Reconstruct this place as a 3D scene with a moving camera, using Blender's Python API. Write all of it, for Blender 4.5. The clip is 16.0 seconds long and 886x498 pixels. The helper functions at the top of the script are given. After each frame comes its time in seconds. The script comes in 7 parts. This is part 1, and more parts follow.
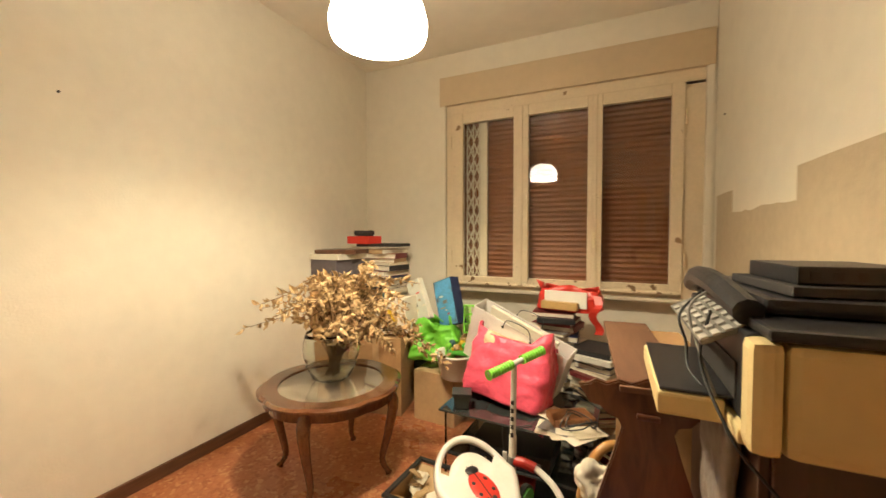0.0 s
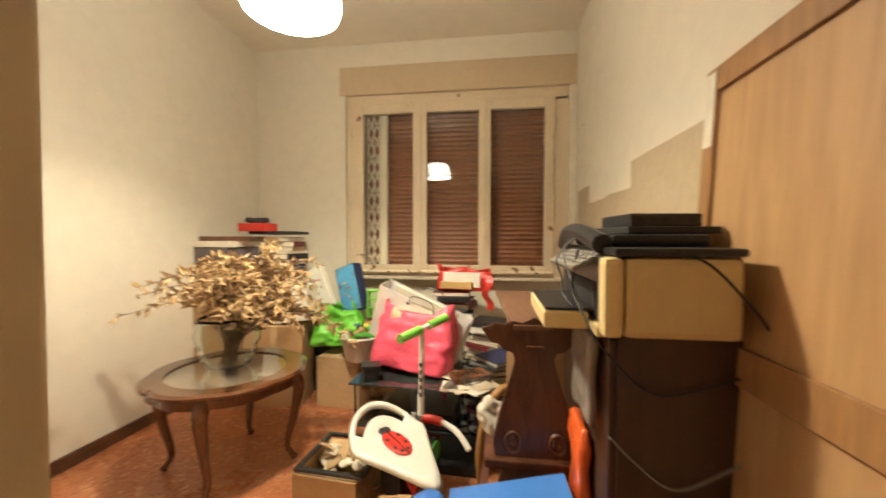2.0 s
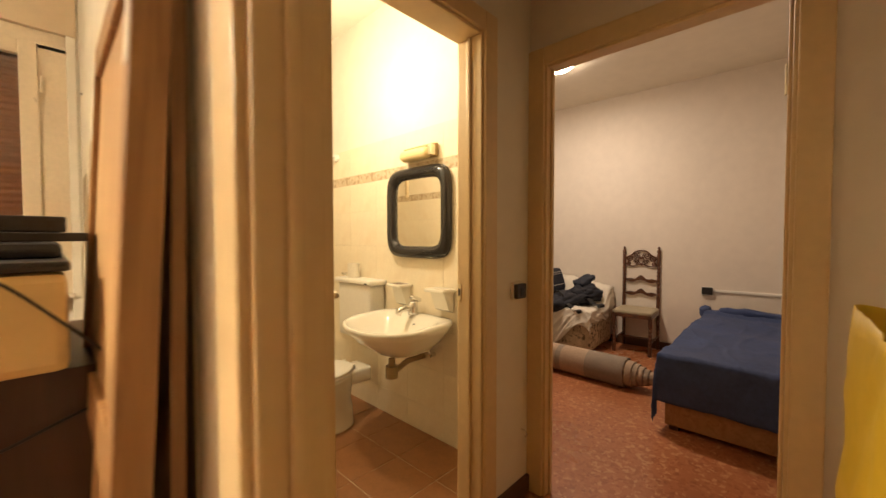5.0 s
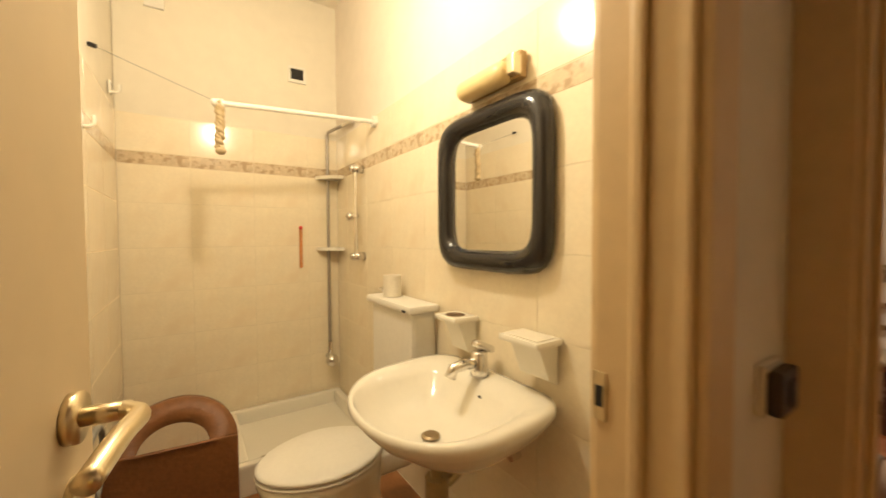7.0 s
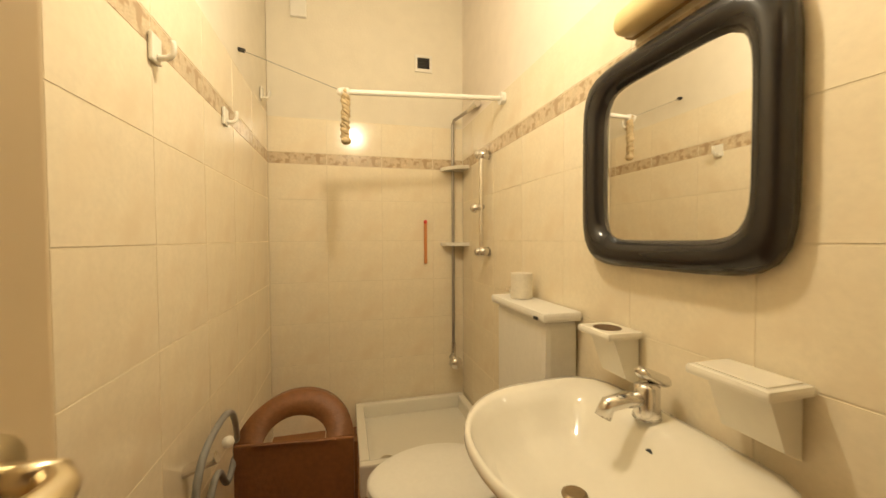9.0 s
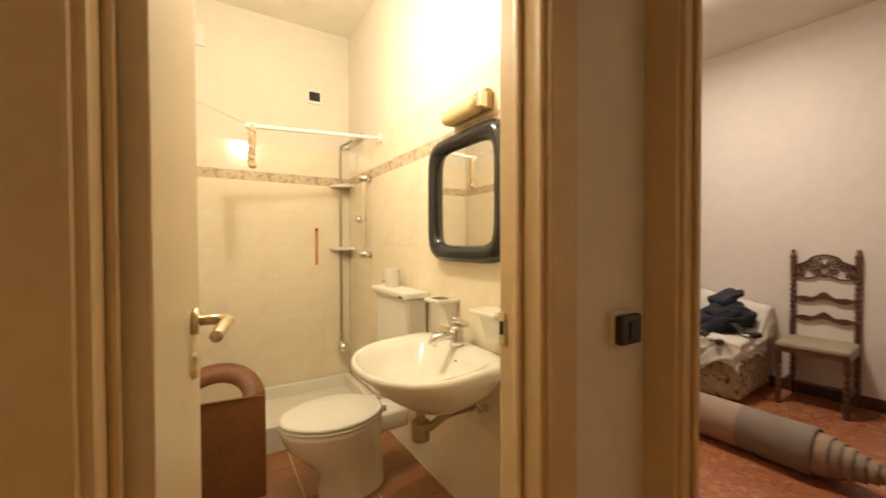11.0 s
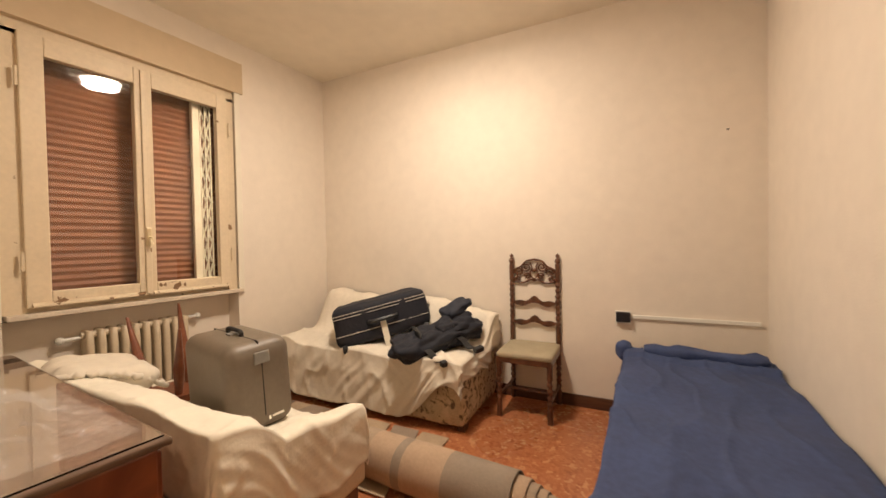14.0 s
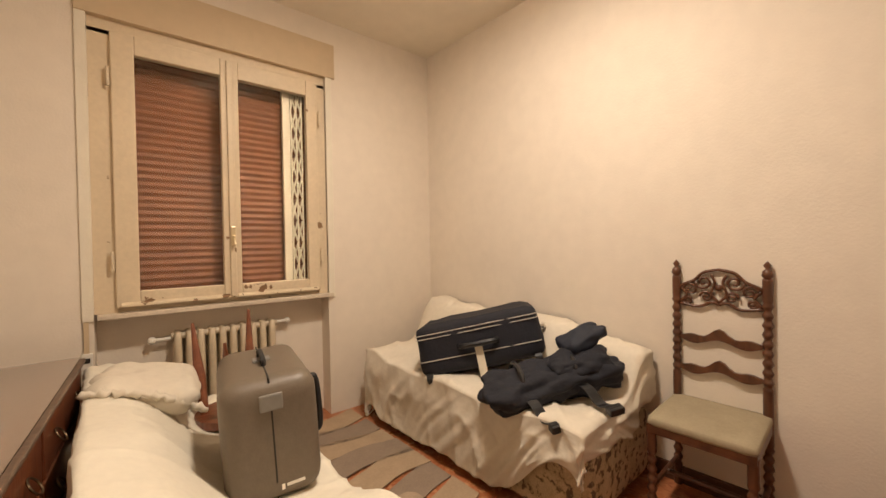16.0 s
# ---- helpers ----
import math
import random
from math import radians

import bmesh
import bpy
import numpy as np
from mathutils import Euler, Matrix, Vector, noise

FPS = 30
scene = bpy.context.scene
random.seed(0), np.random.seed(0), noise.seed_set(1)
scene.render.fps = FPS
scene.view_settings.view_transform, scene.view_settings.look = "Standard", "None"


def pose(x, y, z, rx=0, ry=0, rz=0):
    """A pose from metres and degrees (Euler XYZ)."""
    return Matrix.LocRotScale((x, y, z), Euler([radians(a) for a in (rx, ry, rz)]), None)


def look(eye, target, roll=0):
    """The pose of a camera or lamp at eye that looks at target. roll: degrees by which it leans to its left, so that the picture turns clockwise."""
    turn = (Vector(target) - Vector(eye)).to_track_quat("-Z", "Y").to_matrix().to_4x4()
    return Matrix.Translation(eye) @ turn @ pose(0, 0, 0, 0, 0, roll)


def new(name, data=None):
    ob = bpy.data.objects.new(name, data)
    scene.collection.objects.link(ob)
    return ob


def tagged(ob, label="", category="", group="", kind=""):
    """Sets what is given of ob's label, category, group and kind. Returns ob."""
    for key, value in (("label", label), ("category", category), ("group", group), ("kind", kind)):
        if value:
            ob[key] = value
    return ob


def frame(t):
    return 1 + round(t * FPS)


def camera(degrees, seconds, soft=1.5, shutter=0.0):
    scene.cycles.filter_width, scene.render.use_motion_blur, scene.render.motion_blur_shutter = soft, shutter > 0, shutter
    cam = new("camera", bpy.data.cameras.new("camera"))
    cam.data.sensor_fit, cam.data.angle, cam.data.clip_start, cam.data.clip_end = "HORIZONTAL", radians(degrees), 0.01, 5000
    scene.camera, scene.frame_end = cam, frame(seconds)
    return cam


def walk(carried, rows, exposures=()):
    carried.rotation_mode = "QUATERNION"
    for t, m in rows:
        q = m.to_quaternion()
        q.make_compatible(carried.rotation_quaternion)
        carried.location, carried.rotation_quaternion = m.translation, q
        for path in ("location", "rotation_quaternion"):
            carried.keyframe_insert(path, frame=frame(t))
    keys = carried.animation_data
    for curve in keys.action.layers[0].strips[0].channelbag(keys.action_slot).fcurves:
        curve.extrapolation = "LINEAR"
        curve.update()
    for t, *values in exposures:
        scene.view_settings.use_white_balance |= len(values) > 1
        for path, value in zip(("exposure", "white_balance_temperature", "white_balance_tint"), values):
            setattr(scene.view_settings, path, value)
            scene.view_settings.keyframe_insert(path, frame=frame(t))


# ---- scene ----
cam = camera(99.4, 16.0, shutter=0.4)
PATH = [
    (0, (0.973, 0.18, 1.336), (0.149, 2.001, 1.265), -0.1),
    (0.5, (1.039, 0.287, 1.347), (0.045, 2.021, 1.276), -0.2),
    (1, (1.056, 0.305, 1.334), (0.067, 2.041, 1.266), 0.0),
    (1.5, (1.011, 0.166, 1.28), (0.21, 1.998, 1.216), 0.1),
    (2, (0.929, 0.027, 1.206), (0.656, 2.008, 1.154), 0.1),
    (2.5, (0.862, -0.159, 1.136), (1.162, 1.817, 1.088), -0.2),
    (3, (0.816, -0.338, 1.092), (1.542, 1.525, 1.048), -0.2),
    (3.5, (0.898, -0.337, 1.097), (1.97, 1.351, 1.047), 0.3),
    (4, (1.069, -0.229, 1.15), (2.395, 1.267, 1.09), 0.2),
    (4.2, (1.133, -0.189, 1.188), (2.55, 1.221, 1.125), 0.1),
    (5.25, (1.585, -0.02, 1.235), (3.036, 1.36, 1.175), -0.1),
    (5.8, (1.85, 0.155, 1.262), (3.318, 1.515, 1.205), -0.3),
    (6.3, (2.017, 0.426, 1.279), (3.5, 1.767, 1.224), -0.4),
    (6.5, (2.082, 0.483, 1.264), (3.477, 1.916, 1.205), -0.5),
    (7, (2.185, 0.677, 1.222), (3.302, 2.334, 1.159), -0.3),
    (7.5, (2.242, 0.842, 1.199), (3.082, 2.656, 1.138), -0.1),
    (8, (2.3, 0.99, 1.189), (2.877, 2.904, 1.127), -0.5),
    (8.2, (2.311, 1.037, 1.178), (2.812, 2.972, 1.116), -0.3),
    (10.3, (2.142, 0.48, 1.192), (2.753, 2.384, 1.16), 0.1),
    (10.5, (2.111, 0.419, 1.19), (2.843, 2.28, 1.158), -0.1),
    (11, (2.108, 0.345, 1.187), (3.162, 2.044, 1.154), -0.2),
    (11.5, (2.221, 0.329, 1.173), (3.557, 1.818, 1.137), -0.5),
    (12, (2.387, 0.338, 1.169), (3.939, 1.598, 1.127), -0.4),
    (12.5, (2.537, 0.341, 1.146), (4.246, 1.379, 1.113), -0.5),
    (13, (2.736, 0.355, 1.162), (4.533, 1.233, 1.120), -0.6),
    (13.5, (2.937, 0.344, 1.206), (4.731, 1.228, 1.165), -1.1),
    (14, (3.184, 0.431, 1.23), (4.929, 1.409, 1.193), -1.1),
    (14.5, (3.415, 0.486, 1.237), (5.047, 1.641, 1.203), -0.9),
    (15, (3.621, 0.542, 1.232), (5.087, 1.903, 1.201), -0.7),
    (15.5, (3.835, 0.634, 1.234), (5.16, 2.132, 1.201), -0.9),
    (16, (3.921, 0.685, 1.227), (5.186, 2.234, 1.202), -1.0),
]
walk(cam, [(t, look(eye, target, roll)) for t, eye, target, roll in PATH],
     [(0, -0.12, 6400, 10), (1.5, -0.10, 6300, 10), (2.0, -0.02, 6000, 10), (2.5, 0.34, 6200, 10), (3.0, 0.46, 6500, 11), (3.5, 0.42, 6550, 12), (4.2, 0.66, 6700, 13),
      (6.3, 0.68, 6500, 11), (7.0, 0.56, 6450, 11), (7.5, 0.34, 6500, 10), (8.0, 0.20, 6500, 10), (8.6, 0.20, 6500, 10),
      (10.3, 0.70, 6100, 10), (11.0, 0.72, 6000, 11), (12.0, 0.78, 5950, 13), (12.5, 1.08, 6000, 12), (13.0, 1.33, 6200, 11),
      (13.5, 1.36, 6350, 11), (14.0, 1.27, 6400, 10), (16.0, 1.07, 6450, 10)])

# ---- world and light ----
world = bpy.data.worlds.new("night")
scene.world = world
world.use_nodes = True
world.node_tree.nodes["Background"].inputs[0].default_value = (0.02, 0.025, 0.04, 1)
world.node_tree.nodes["Background"].inputs[1].default_value = 0.2
scene.view_settings.exposure = 0.0


def lamp_light(name, at, watts, colour, radius):
    data = bpy.data.lights.new(name, "POINT")
    data.energy, data.color, data.shadow_soft_size = watts, colour, radius
    ob = new(name, data)
    ob.location = at
    return ob


lamp_light("pendant_bulb", (0.12, 1.455, 2.205), 96, (1.0, 0.86, 0.60), 0.038)
lamp_light("bath_bulb", (2.40, 1.78, 2.21), 22, (1.0, 0.865, 0.61), 0.05)
disc = bpy.data.lights.new("bedroom_bulb", "AREA")
disc.shape, disc.size, disc.energy, disc.color = "DISK", 0.28, 15, (1.0, 0.84, 0.68)
new("bedroom_bulb", disc).location = (4.78, 1.62, 2.788)


# ---- materials ----
def material(name, colour, rough=0.6, metal=0.0, var=0.12, scale=6.0, bump=0.0, bscale=60.0, second=None, mix_scale=3.0, mix_at=0.55, mix_soft=0.15, coat=0.0):
    """A surface with colour drift at two scales, an optional second colour in patches, and fine relief."""
    mat = bpy.data.materials.new(name)
    mat.use_nodes = True
    nt = mat.node_tree
    N, L = nt.nodes, nt.links
    b = N["Principled BSDF"]
    b.inputs["Roughness"].default_value, b.inputs["Metallic"].default_value = rough, metal
    b.inputs["Coat Weight"].default_value = coat
    tc = N.new("ShaderNodeTexCoord")
    n1, n2 = N.new("ShaderNodeTexNoise"), N.new("ShaderNodeTexNoise")
    n1.inputs["Scale"].default_value, n1.inputs["Detail"].default_value = scale, 5
    n2.inputs["Scale"].default_value, n2.inputs["Detail"].default_value = scale * 9, 4
    L.new(tc.outputs["Object"], n1.inputs["Vector"])
    L.new(tc.outputs["Object"], n2.inputs["Vector"])
    add = N.new("ShaderNodeMath")
    add.operation = "ADD"
    L.new(n1.outputs["Fac"], add.inputs[0])
    L.new(n2.outputs["Fac"], add.inputs[1])
    rng = N.new("ShaderNodeMapRange")
    rng.inputs[1].default_value, rng.inputs[2].default_value = 0.6, 1.4
    rng.inputs[3].default_value, rng.inputs[4].default_value = 1 - var, 1 + var
    L.new(add.outputs[0], rng.inputs[0])
    hsv = N.new("ShaderNodeHueSaturation")
    hsv.inputs["Color"].default_value = (*colour, 1)
    L.new(rng.outputs[0], hsv.inputs["Value"])
    out = hsv.outputs["Color"]
    if second:
        n3 = N.new("ShaderNodeTexNoise")
        n3.inputs["Scale"].default_value, n3.inputs["Detail"].default_value = mix_scale, 8
        L.new(tc.outputs["Object"], n3.inputs["Vector"])
        r3 = N.new("ShaderNodeMapRange")
        r3.inputs[1].default_value, r3.inputs[2].default_value = mix_at, mix_at + mix_soft
        L.new(n3.outputs["Fac"], r3.inputs[0])
        mx = N.new("ShaderNodeMix")
        mx.data_type = "RGBA"
        L.new(r3.outputs[0], mx.inputs[0])
        L.new(out, mx.inputs[6])
        mx.inputs[7].default_value = (*second, 1)
        out = mx.outputs[2]
    L.new(out, b.inputs["Base Color"])
    if bump:
        nb = N.new("ShaderNodeTexNoise")
        nb.inputs["Scale"].default_value, nb.inputs["Detail"].default_value = bscale, 4
        L.new(tc.outputs["Object"], nb.inputs["Vector"])
        bp = N.new("ShaderNodeBump")
        bp.inputs["Strength"].default_value, bp.inputs["Distance"].default_value = bump, 0.01
        L.new(nb.outputs["Fac"], bp.inputs["Height"])
        L.new(bp.outputs[0], b.inputs["Normal"])
    return mat


def wood(name, dark, light, rough=0.4, stretch=(2, 2, 14), scale=3.0, coat=0.0):
    """Wood with grain along the short axis of stretch."""
    mat = bpy.data.materials.new(name)
    mat.use_nodes = True
    nt = mat.node_tree
    N, L = nt.nodes, nt.links
    b = N["Principled BSDF"]
    b.inputs["Roughness"].default_value = rough
    b.inputs["Coat Weight"].default_value = coat
    tc, mp = N.new("ShaderNodeTexCoord"), N.new("ShaderNodeMapping")
    mp.inputs["Scale"].default_value = stretch
    L.new(tc.outputs["Object"], mp.inputs["Vector"])
    n = N.new("ShaderNodeTexNoise")
    n.inputs["Scale"].default_value, n.inputs["Detail"].default_value, n.inputs["Distortion"].default_value = scale, 6, 1.2
    L.new(mp.outputs[0], n.inputs["Vector"])
    cr = N.new("ShaderNodeValToRGB")
    cr.color_ramp.elements[0].position, cr.color_ramp.elements[0].color = 0.3, (*dark, 1)
    cr.color_ramp.elements[1].position, cr.color_ramp.elements[1].color = 0.7, (*light, 1)
    L.new(n.outputs["Fac"], cr.inputs[0])
    L.new(cr.outputs[0], b.inputs["Base Color"])
    bp = N.new("ShaderNodeBump")
    bp.inputs["Strength"].default_value, bp.inputs["Distance"].default_value = 0.15, 0.004
    L.new(n.outputs["Fac"], bp.inputs["Height"])
    L.new(bp.outputs[0], b.inputs["Normal"])
    return mat


def terrazzo(name, base, chips, scale, rough):
    """Polished marble-chip floor."""
    mat = bpy.data.materials.new(name)
    mat.use_nodes = True
    nt = mat.node_tree
    N, L = nt.nodes, nt.links
    b = N["Principled BSDF"]
    tc = N.new("ShaderNodeTexCoord")
    v = N.new("ShaderNodeTexVoronoi")
    v.inputs["Scale"].default_value = scale
    v.inputs["Randomness"].default_value = 1.0
    nz = N.new("ShaderNodeTexNoise")
    nz.inputs["Scale"].default_value, nz.inputs["Detail"].default_value = scale * 0.5, 3
    ad = N.new("ShaderNodeMix")
    ad.data_type = "VECTOR"
    ad.inputs[0].default_value = 0.06
    L.new(tc.outputs["Object"], ad.inputs[4])
    L.new(nz.outputs["Color"], ad.inputs[5])
    L.new(tc.outputs["Object"], nz.inputs["Vector"])
    L.new(ad.outputs[1], v.inputs["Vector"])
    sep = N.new("ShaderNodeSeparateColor")
    L.new(v.outputs["Color"], sep.inputs[0])
    cr = N.new("ShaderNodeValToRGB")
    cr.color_ramp.interpolation = "CONSTANT"
    e = cr.color_ramp.elements
    e[0].position, e[0].color = 0.0, (*base, 1)
    e[1].position, e[1].color = 0.45, (*chips[0], 1)
    for p, c in zip((0.65, 0.82, 0.93), chips[1:]):
        k = e.new(p)
        k.color = (*c, 1)
    L.new(sep.outputs[0], cr.inputs[0])
    dr = N.new("ShaderNodeTexNoise")
    dr.inputs["Scale"].default_value, dr.inputs["Detail"].default_value = 1.3, 6
    L.new(tc.outputs["Object"], dr.inputs["Vector"])
    rg = N.new("ShaderNodeMapRange")
    rg.inputs[1].default_value, rg.inputs[2].default_value, rg.inputs[3].default_value, rg.inputs[4].default_value = 0.3, 0.7, 0.82, 1.12
    L.new(dr.outputs["Fac"], rg.inputs[0])
    hsv = N.new("ShaderNodeHueSaturation")
    L.new(cr.outputs[0], hsv.inputs["Color"])
    L.new(rg.outputs[0], hsv.inputs["Value"])
    L.new(hsv.outputs[0], b.inputs["Base Color"])
    r2 = N.new("ShaderNodeMapRange")
    r2.inputs[1].default_value, r2.inputs[2].default_value, r2.inputs[3].default_value, r2.inputs[4].default_value = 0.3, 0.7, rough - 0.08, rough + 0.12
    L.new(dr.outputs["Fac"], r2.inputs[0])
    L.new(r2.outputs[0], b.inputs["Roughness"])
    return mat


def glass(name, tint=(1, 1, 1), rough=0.0):
    mat = bpy.data.materials.new(name)
    mat.use_nodes = True
    b = mat.node_tree.nodes["Principled BSDF"]
    b.inputs["Base Color"].default_value = (*tint, 1)
    b.inputs["Roughness"].default_value, b.inputs["Transmission Weight"].default_value, b.inputs["IOR"].default_value = rough, 1.0, 1.45
    return mat


def glow(name, colour, strength):
    mat = bpy.data.materials.new(name)
    mat.use_nodes = True
    b = mat.node_tree.nodes["Principled BSDF"]
    b.inputs["Base Color"].default_value = (0.9, 0.88, 0.82, 1)
    b.inputs["Emission Color"].default_value, b.inputs["Emission Strength"].default_value = (*colour, 1), strength
    return mat


M_WALL = material("cream_plaster", (0.78, 0.72, 0.60), 0.85, var=0.05, scale=1.2, bump=0.12, bscale=90)
M_WALL2 = material("pale_plaster", (0.78, 0.70, 0.60), 0.85, var=0.05, scale=1.2, bump=0.12, bscale=90)
M_CEIL = material("ceiling_paint", (0.84, 0.77, 0.65), 0.9, var=0.05, scale=0.9, bump=0.08, bscale=60)
M_PATCH = material("unpainted_plaster", (0.50, 0.40, 0.27), 0.9, var=0.10, scale=2.5, bump=0.15, bscale=70)
M_FLOOR = terrazzo("red_terrazzo", (0.42, 0.150, 0.062), [(0.46, 0.18, 0.078), (0.37, 0.12, 0.046), (0.54, 0.27, 0.13), (0.33, 0.10, 0.04)], 55, 0.30)
M_BATHFLOOR = material("bath_floor_tile", (0.30, 0.13, 0.05), 0.35, var=0.2, scale=14)
M_BASE = wood("dark_baseboard", (0.06, 0.025, 0.012), (0.12, 0.05, 0.025), 0.45, (1, 1, 12))
M_CASING = material("ochre_painted_wood", (0.72, 0.54, 0.30), 0.45, var=0.06, scale=3, bump=0.05, bscale=40)
M_LEAF = material("ivory_door_paint", (0.72, 0.59, 0.39), 0.4, var=0.04, scale=2, bump=0.03, bscale=30)
M_WINPAINT = material("chipped_cream_paint", (0.70, 0.58, 0.41), 0.5, var=0.07, scale=5, bump=0.1, bscale=35, second=(0.26, 0.15, 0.07), mix_scale=9, mix_at=0.68, mix_soft=0.03)
M_FLAKED = material("flaking_paint", (0.70, 0.58, 0.41), 0.55, var=0.1, scale=7, bump=0.3, bscale=30, second=(0.20, 0.11, 0.05), mix_scale=13, mix_at=0.585, mix_soft=0.02)
M_BOX = material("shutter_box_paint", (0.60, 0.47, 0.31), 0.6, var=0.05, scale=2)
M_SHUTTER = wood("shutter_slat", (0.14, 0.044, 0.012), (0.24, 0.086, 0.026), 0.65, (1.5, 10, 10), 4)
M_STEEL = material("chrome", (0.75, 0.73, 0.70), 0.18, 1.0, var=0.05)
M_BRASS = material("brass", (0.78, 0.68, 0.48), 0.28, 1.0, var=0.06)
M_GRILLE = material("painted_grille", (0.60, 0.52, 0.36), 0.5, var=0.08)
M_GLASS = glass("window_glass")
M_BLACK = material("black_plastic", (0.018, 0.018, 0.02), 0.35, var=0.15, bump=0.05, bscale=200)
M_BLACKM = material("matt_black", (0.025, 0.022, 0.02), 0.7, var=0.2)
M_CREAMPL = material("yellowed_plastic", (0.72, 0.57, 0.29), 0.4, var=0.05, scale=3)
M_WHITEPL = material("white_plastic", (0.80, 0.77, 0.70), 0.35, var=0.04)
M_CERAMIC = material("white_ceramic", (0.84, 0.80, 0.70), 0.12, var=0.02, coat=0.3)
M_TILE = material("cream_tile", (0.85, 0.755, 0.575), 0.16, var=0.06, scale=9, bump=0.04, bscale=14, second=(0.82, 0.705, 0.52), mix_scale=7, mix_at=0.48, mix_soft=0.22)
M_LISTEL = material("decor_listel", (0.62, 0.50, 0.34), 0.2, var=0.25, scale=22, second=(0.44, 0.32, 0.2), mix_scale=30, mix_at=0.5, mix_soft=0.1)
M_GROUT = material("grout", (0.76, 0.67, 0.50), 0.8, var=0.08)
M_DKWOOD = wood("dark_walnut", (0.062, 0.023, 0.011), (0.145, 0.056, 0.026), 0.32, (3, 3, 1), 6, coat=0.2)
M_TABLE = wood("polished_walnut", (0.10, 0.036, 0.013), (0.16, 0.062, 0.022), 0.25, (4, 4, 1.6), 14, coat=0.5)
M_PANEL = wood("plywood_panel", (0.36, 0.20, 0.085), (0.47, 0.285, 0.13), 0.5, (9, 9, 0.9), 2.2)
M_PANELF = wood("plywood_frame", (0.24, 0.115, 0.042), (0.36, 0.19, 0.07), 0.5, (12, 12, 1), 3)
M_PEEL = material("peeled_white", (0.72, 0.66, 0.55), 0.8, var=0.15, scale=20)
M_CABINET = wood("brown_laminate", (0.050, 0.026, 0.017), (0.075, 0.038, 0.025), 0.4, (6, 6, 0.8), 3)
M_CARD = material("cardboard", (0.40, 0.24, 0.11), 0.85, var=0.1, scale=4, bump=0.1, bscale=50)
M_CARD2 = material("pale_cardboard", (0.50, 0.34, 0.18), 0.85, var=0.1, scale=4, bump=0.1, bscale=50)
M_PAPER = material("paper", (0.74, 0.68, 0.56), 0.8, var=0.08, scale=10)
M_PINK = material("pink_plastic_bag", (0.80, 0.10, 0.17), 0.33, var=0.14, scale=6, bump=0.6, bscale=34)
M_GREENBAG = material("green_plastic_bag", (0.16, 0.55, 0.04), 0.35, var=0.15, scale=6, bump=0.5, bscale=16)
M_GREEN = material("green_plastic", (0.09, 0.42, 0.05), 0.35, var=0.08)
M_RED = material("red_plastic", (0.60, 0.035, 0.02), 0.35, var=0.08)
M_BLUE = material("blue_plastic", (0.06, 0.20, 0.62), 0.3, var=0.06)
M_DKBLUE = material("blue_bedspread", (0.040, 0.062, 0.150), 0.85, var=0.25, scale=4, bump=0.25, bscale=45)
M_SHEET = material("cream_dust_sheet", (0.72, 0.65, 0.54), 0.85, var=0.06, scale=4, bump=0.3, bscale=22)
M_LEAFDRY = material("dried_leaf", (0.52, 0.36, 0.18), 0.75, var=0.35, scale=30)
M_TWIG = material("dried_twig", (0.16, 0.09, 0.04), 0.8, var=0.2)
M_CABLE = material("black_cable", (0.02, 0.02, 0.02), 0.5, var=0.1)
M_GREYCABLE = material("grey_cable", (0.25, 0.24, 0.22), 0.5, var=0.1)
M_SUITCASE = material("taupe_suitcase", (0.17, 0.136, 0.10), 0.45, var=0.10, scale=5, bump=0.10, bscale=150)
M_CARPET = material("rolled_carpet", (0.36, 0.27, 0.19), 0.95, var=0.12, scale=8, bump=0.4, bscale=180)
M_YELLOW = material("yellow_bag", (0.62, 0.40, 0.02), 0.45, var=0.08, scale=4, bump=0.3, bscale=10)
M_SOFA = material("floral_upholstery", (0.50, 0.39, 0.25), 0.9, var=0.30, scale=16, second=(0.13, 0.095, 0.065), mix_scale=30, mix_at=0.54, mix_soft=0.08)
M_RADIATOR = material("radiator_enamel", (0.60, 0.50, 0.36), 0.4, var=0.08, scale=6)
M_SILL = material("stone_sill", (0.62, 0.53, 0.42), 0.5, var=0.15, scale=8)
M_MIRROR = material("mirror_silver", (0.86, 0.86, 0.84), 0.02, 1.0, var=0.0)
M_LEATHER = material("brown_leather", (0.19, 0.075, 0.024), 0.5, var=0.25, scale=6, bump=0.25, bscale=60)
M_DRESSER = wood("red_mahogany", (0.13, 0.035, 0.015), (0.24, 0.075, 0.03), 0.3, (2, 12, 2), 3, coat=0.3)
M_BLUEDARK = material("dark_navy_cloth", (0.011, 0.012, 0.020), 0.8, var=0.2, bump=0.3, bscale=60)
M_VASE = glass("vase_glass", (0.93, 0.97, 0.94), 0.02)
M_SEATVEL = material("worn_velvet", (0.36, 0.30, 0.20), 0.85, var=0.12, scale=12)
M_ORANGE = material("orange_plastic", (0.72, 0.12, 0.02), 0.4, var=0.1)
M_SHADE = glow("glowing_opal_glass", (1.0, 0.88, 0.66), 31.0)
M_DIFF = glow("glowing_diffuser", (1.0, 0.82, 0.62), 33.0)
M_GLOBE = glow("glowing_globe", (1.0, 0.86, 0.62), 12.0)


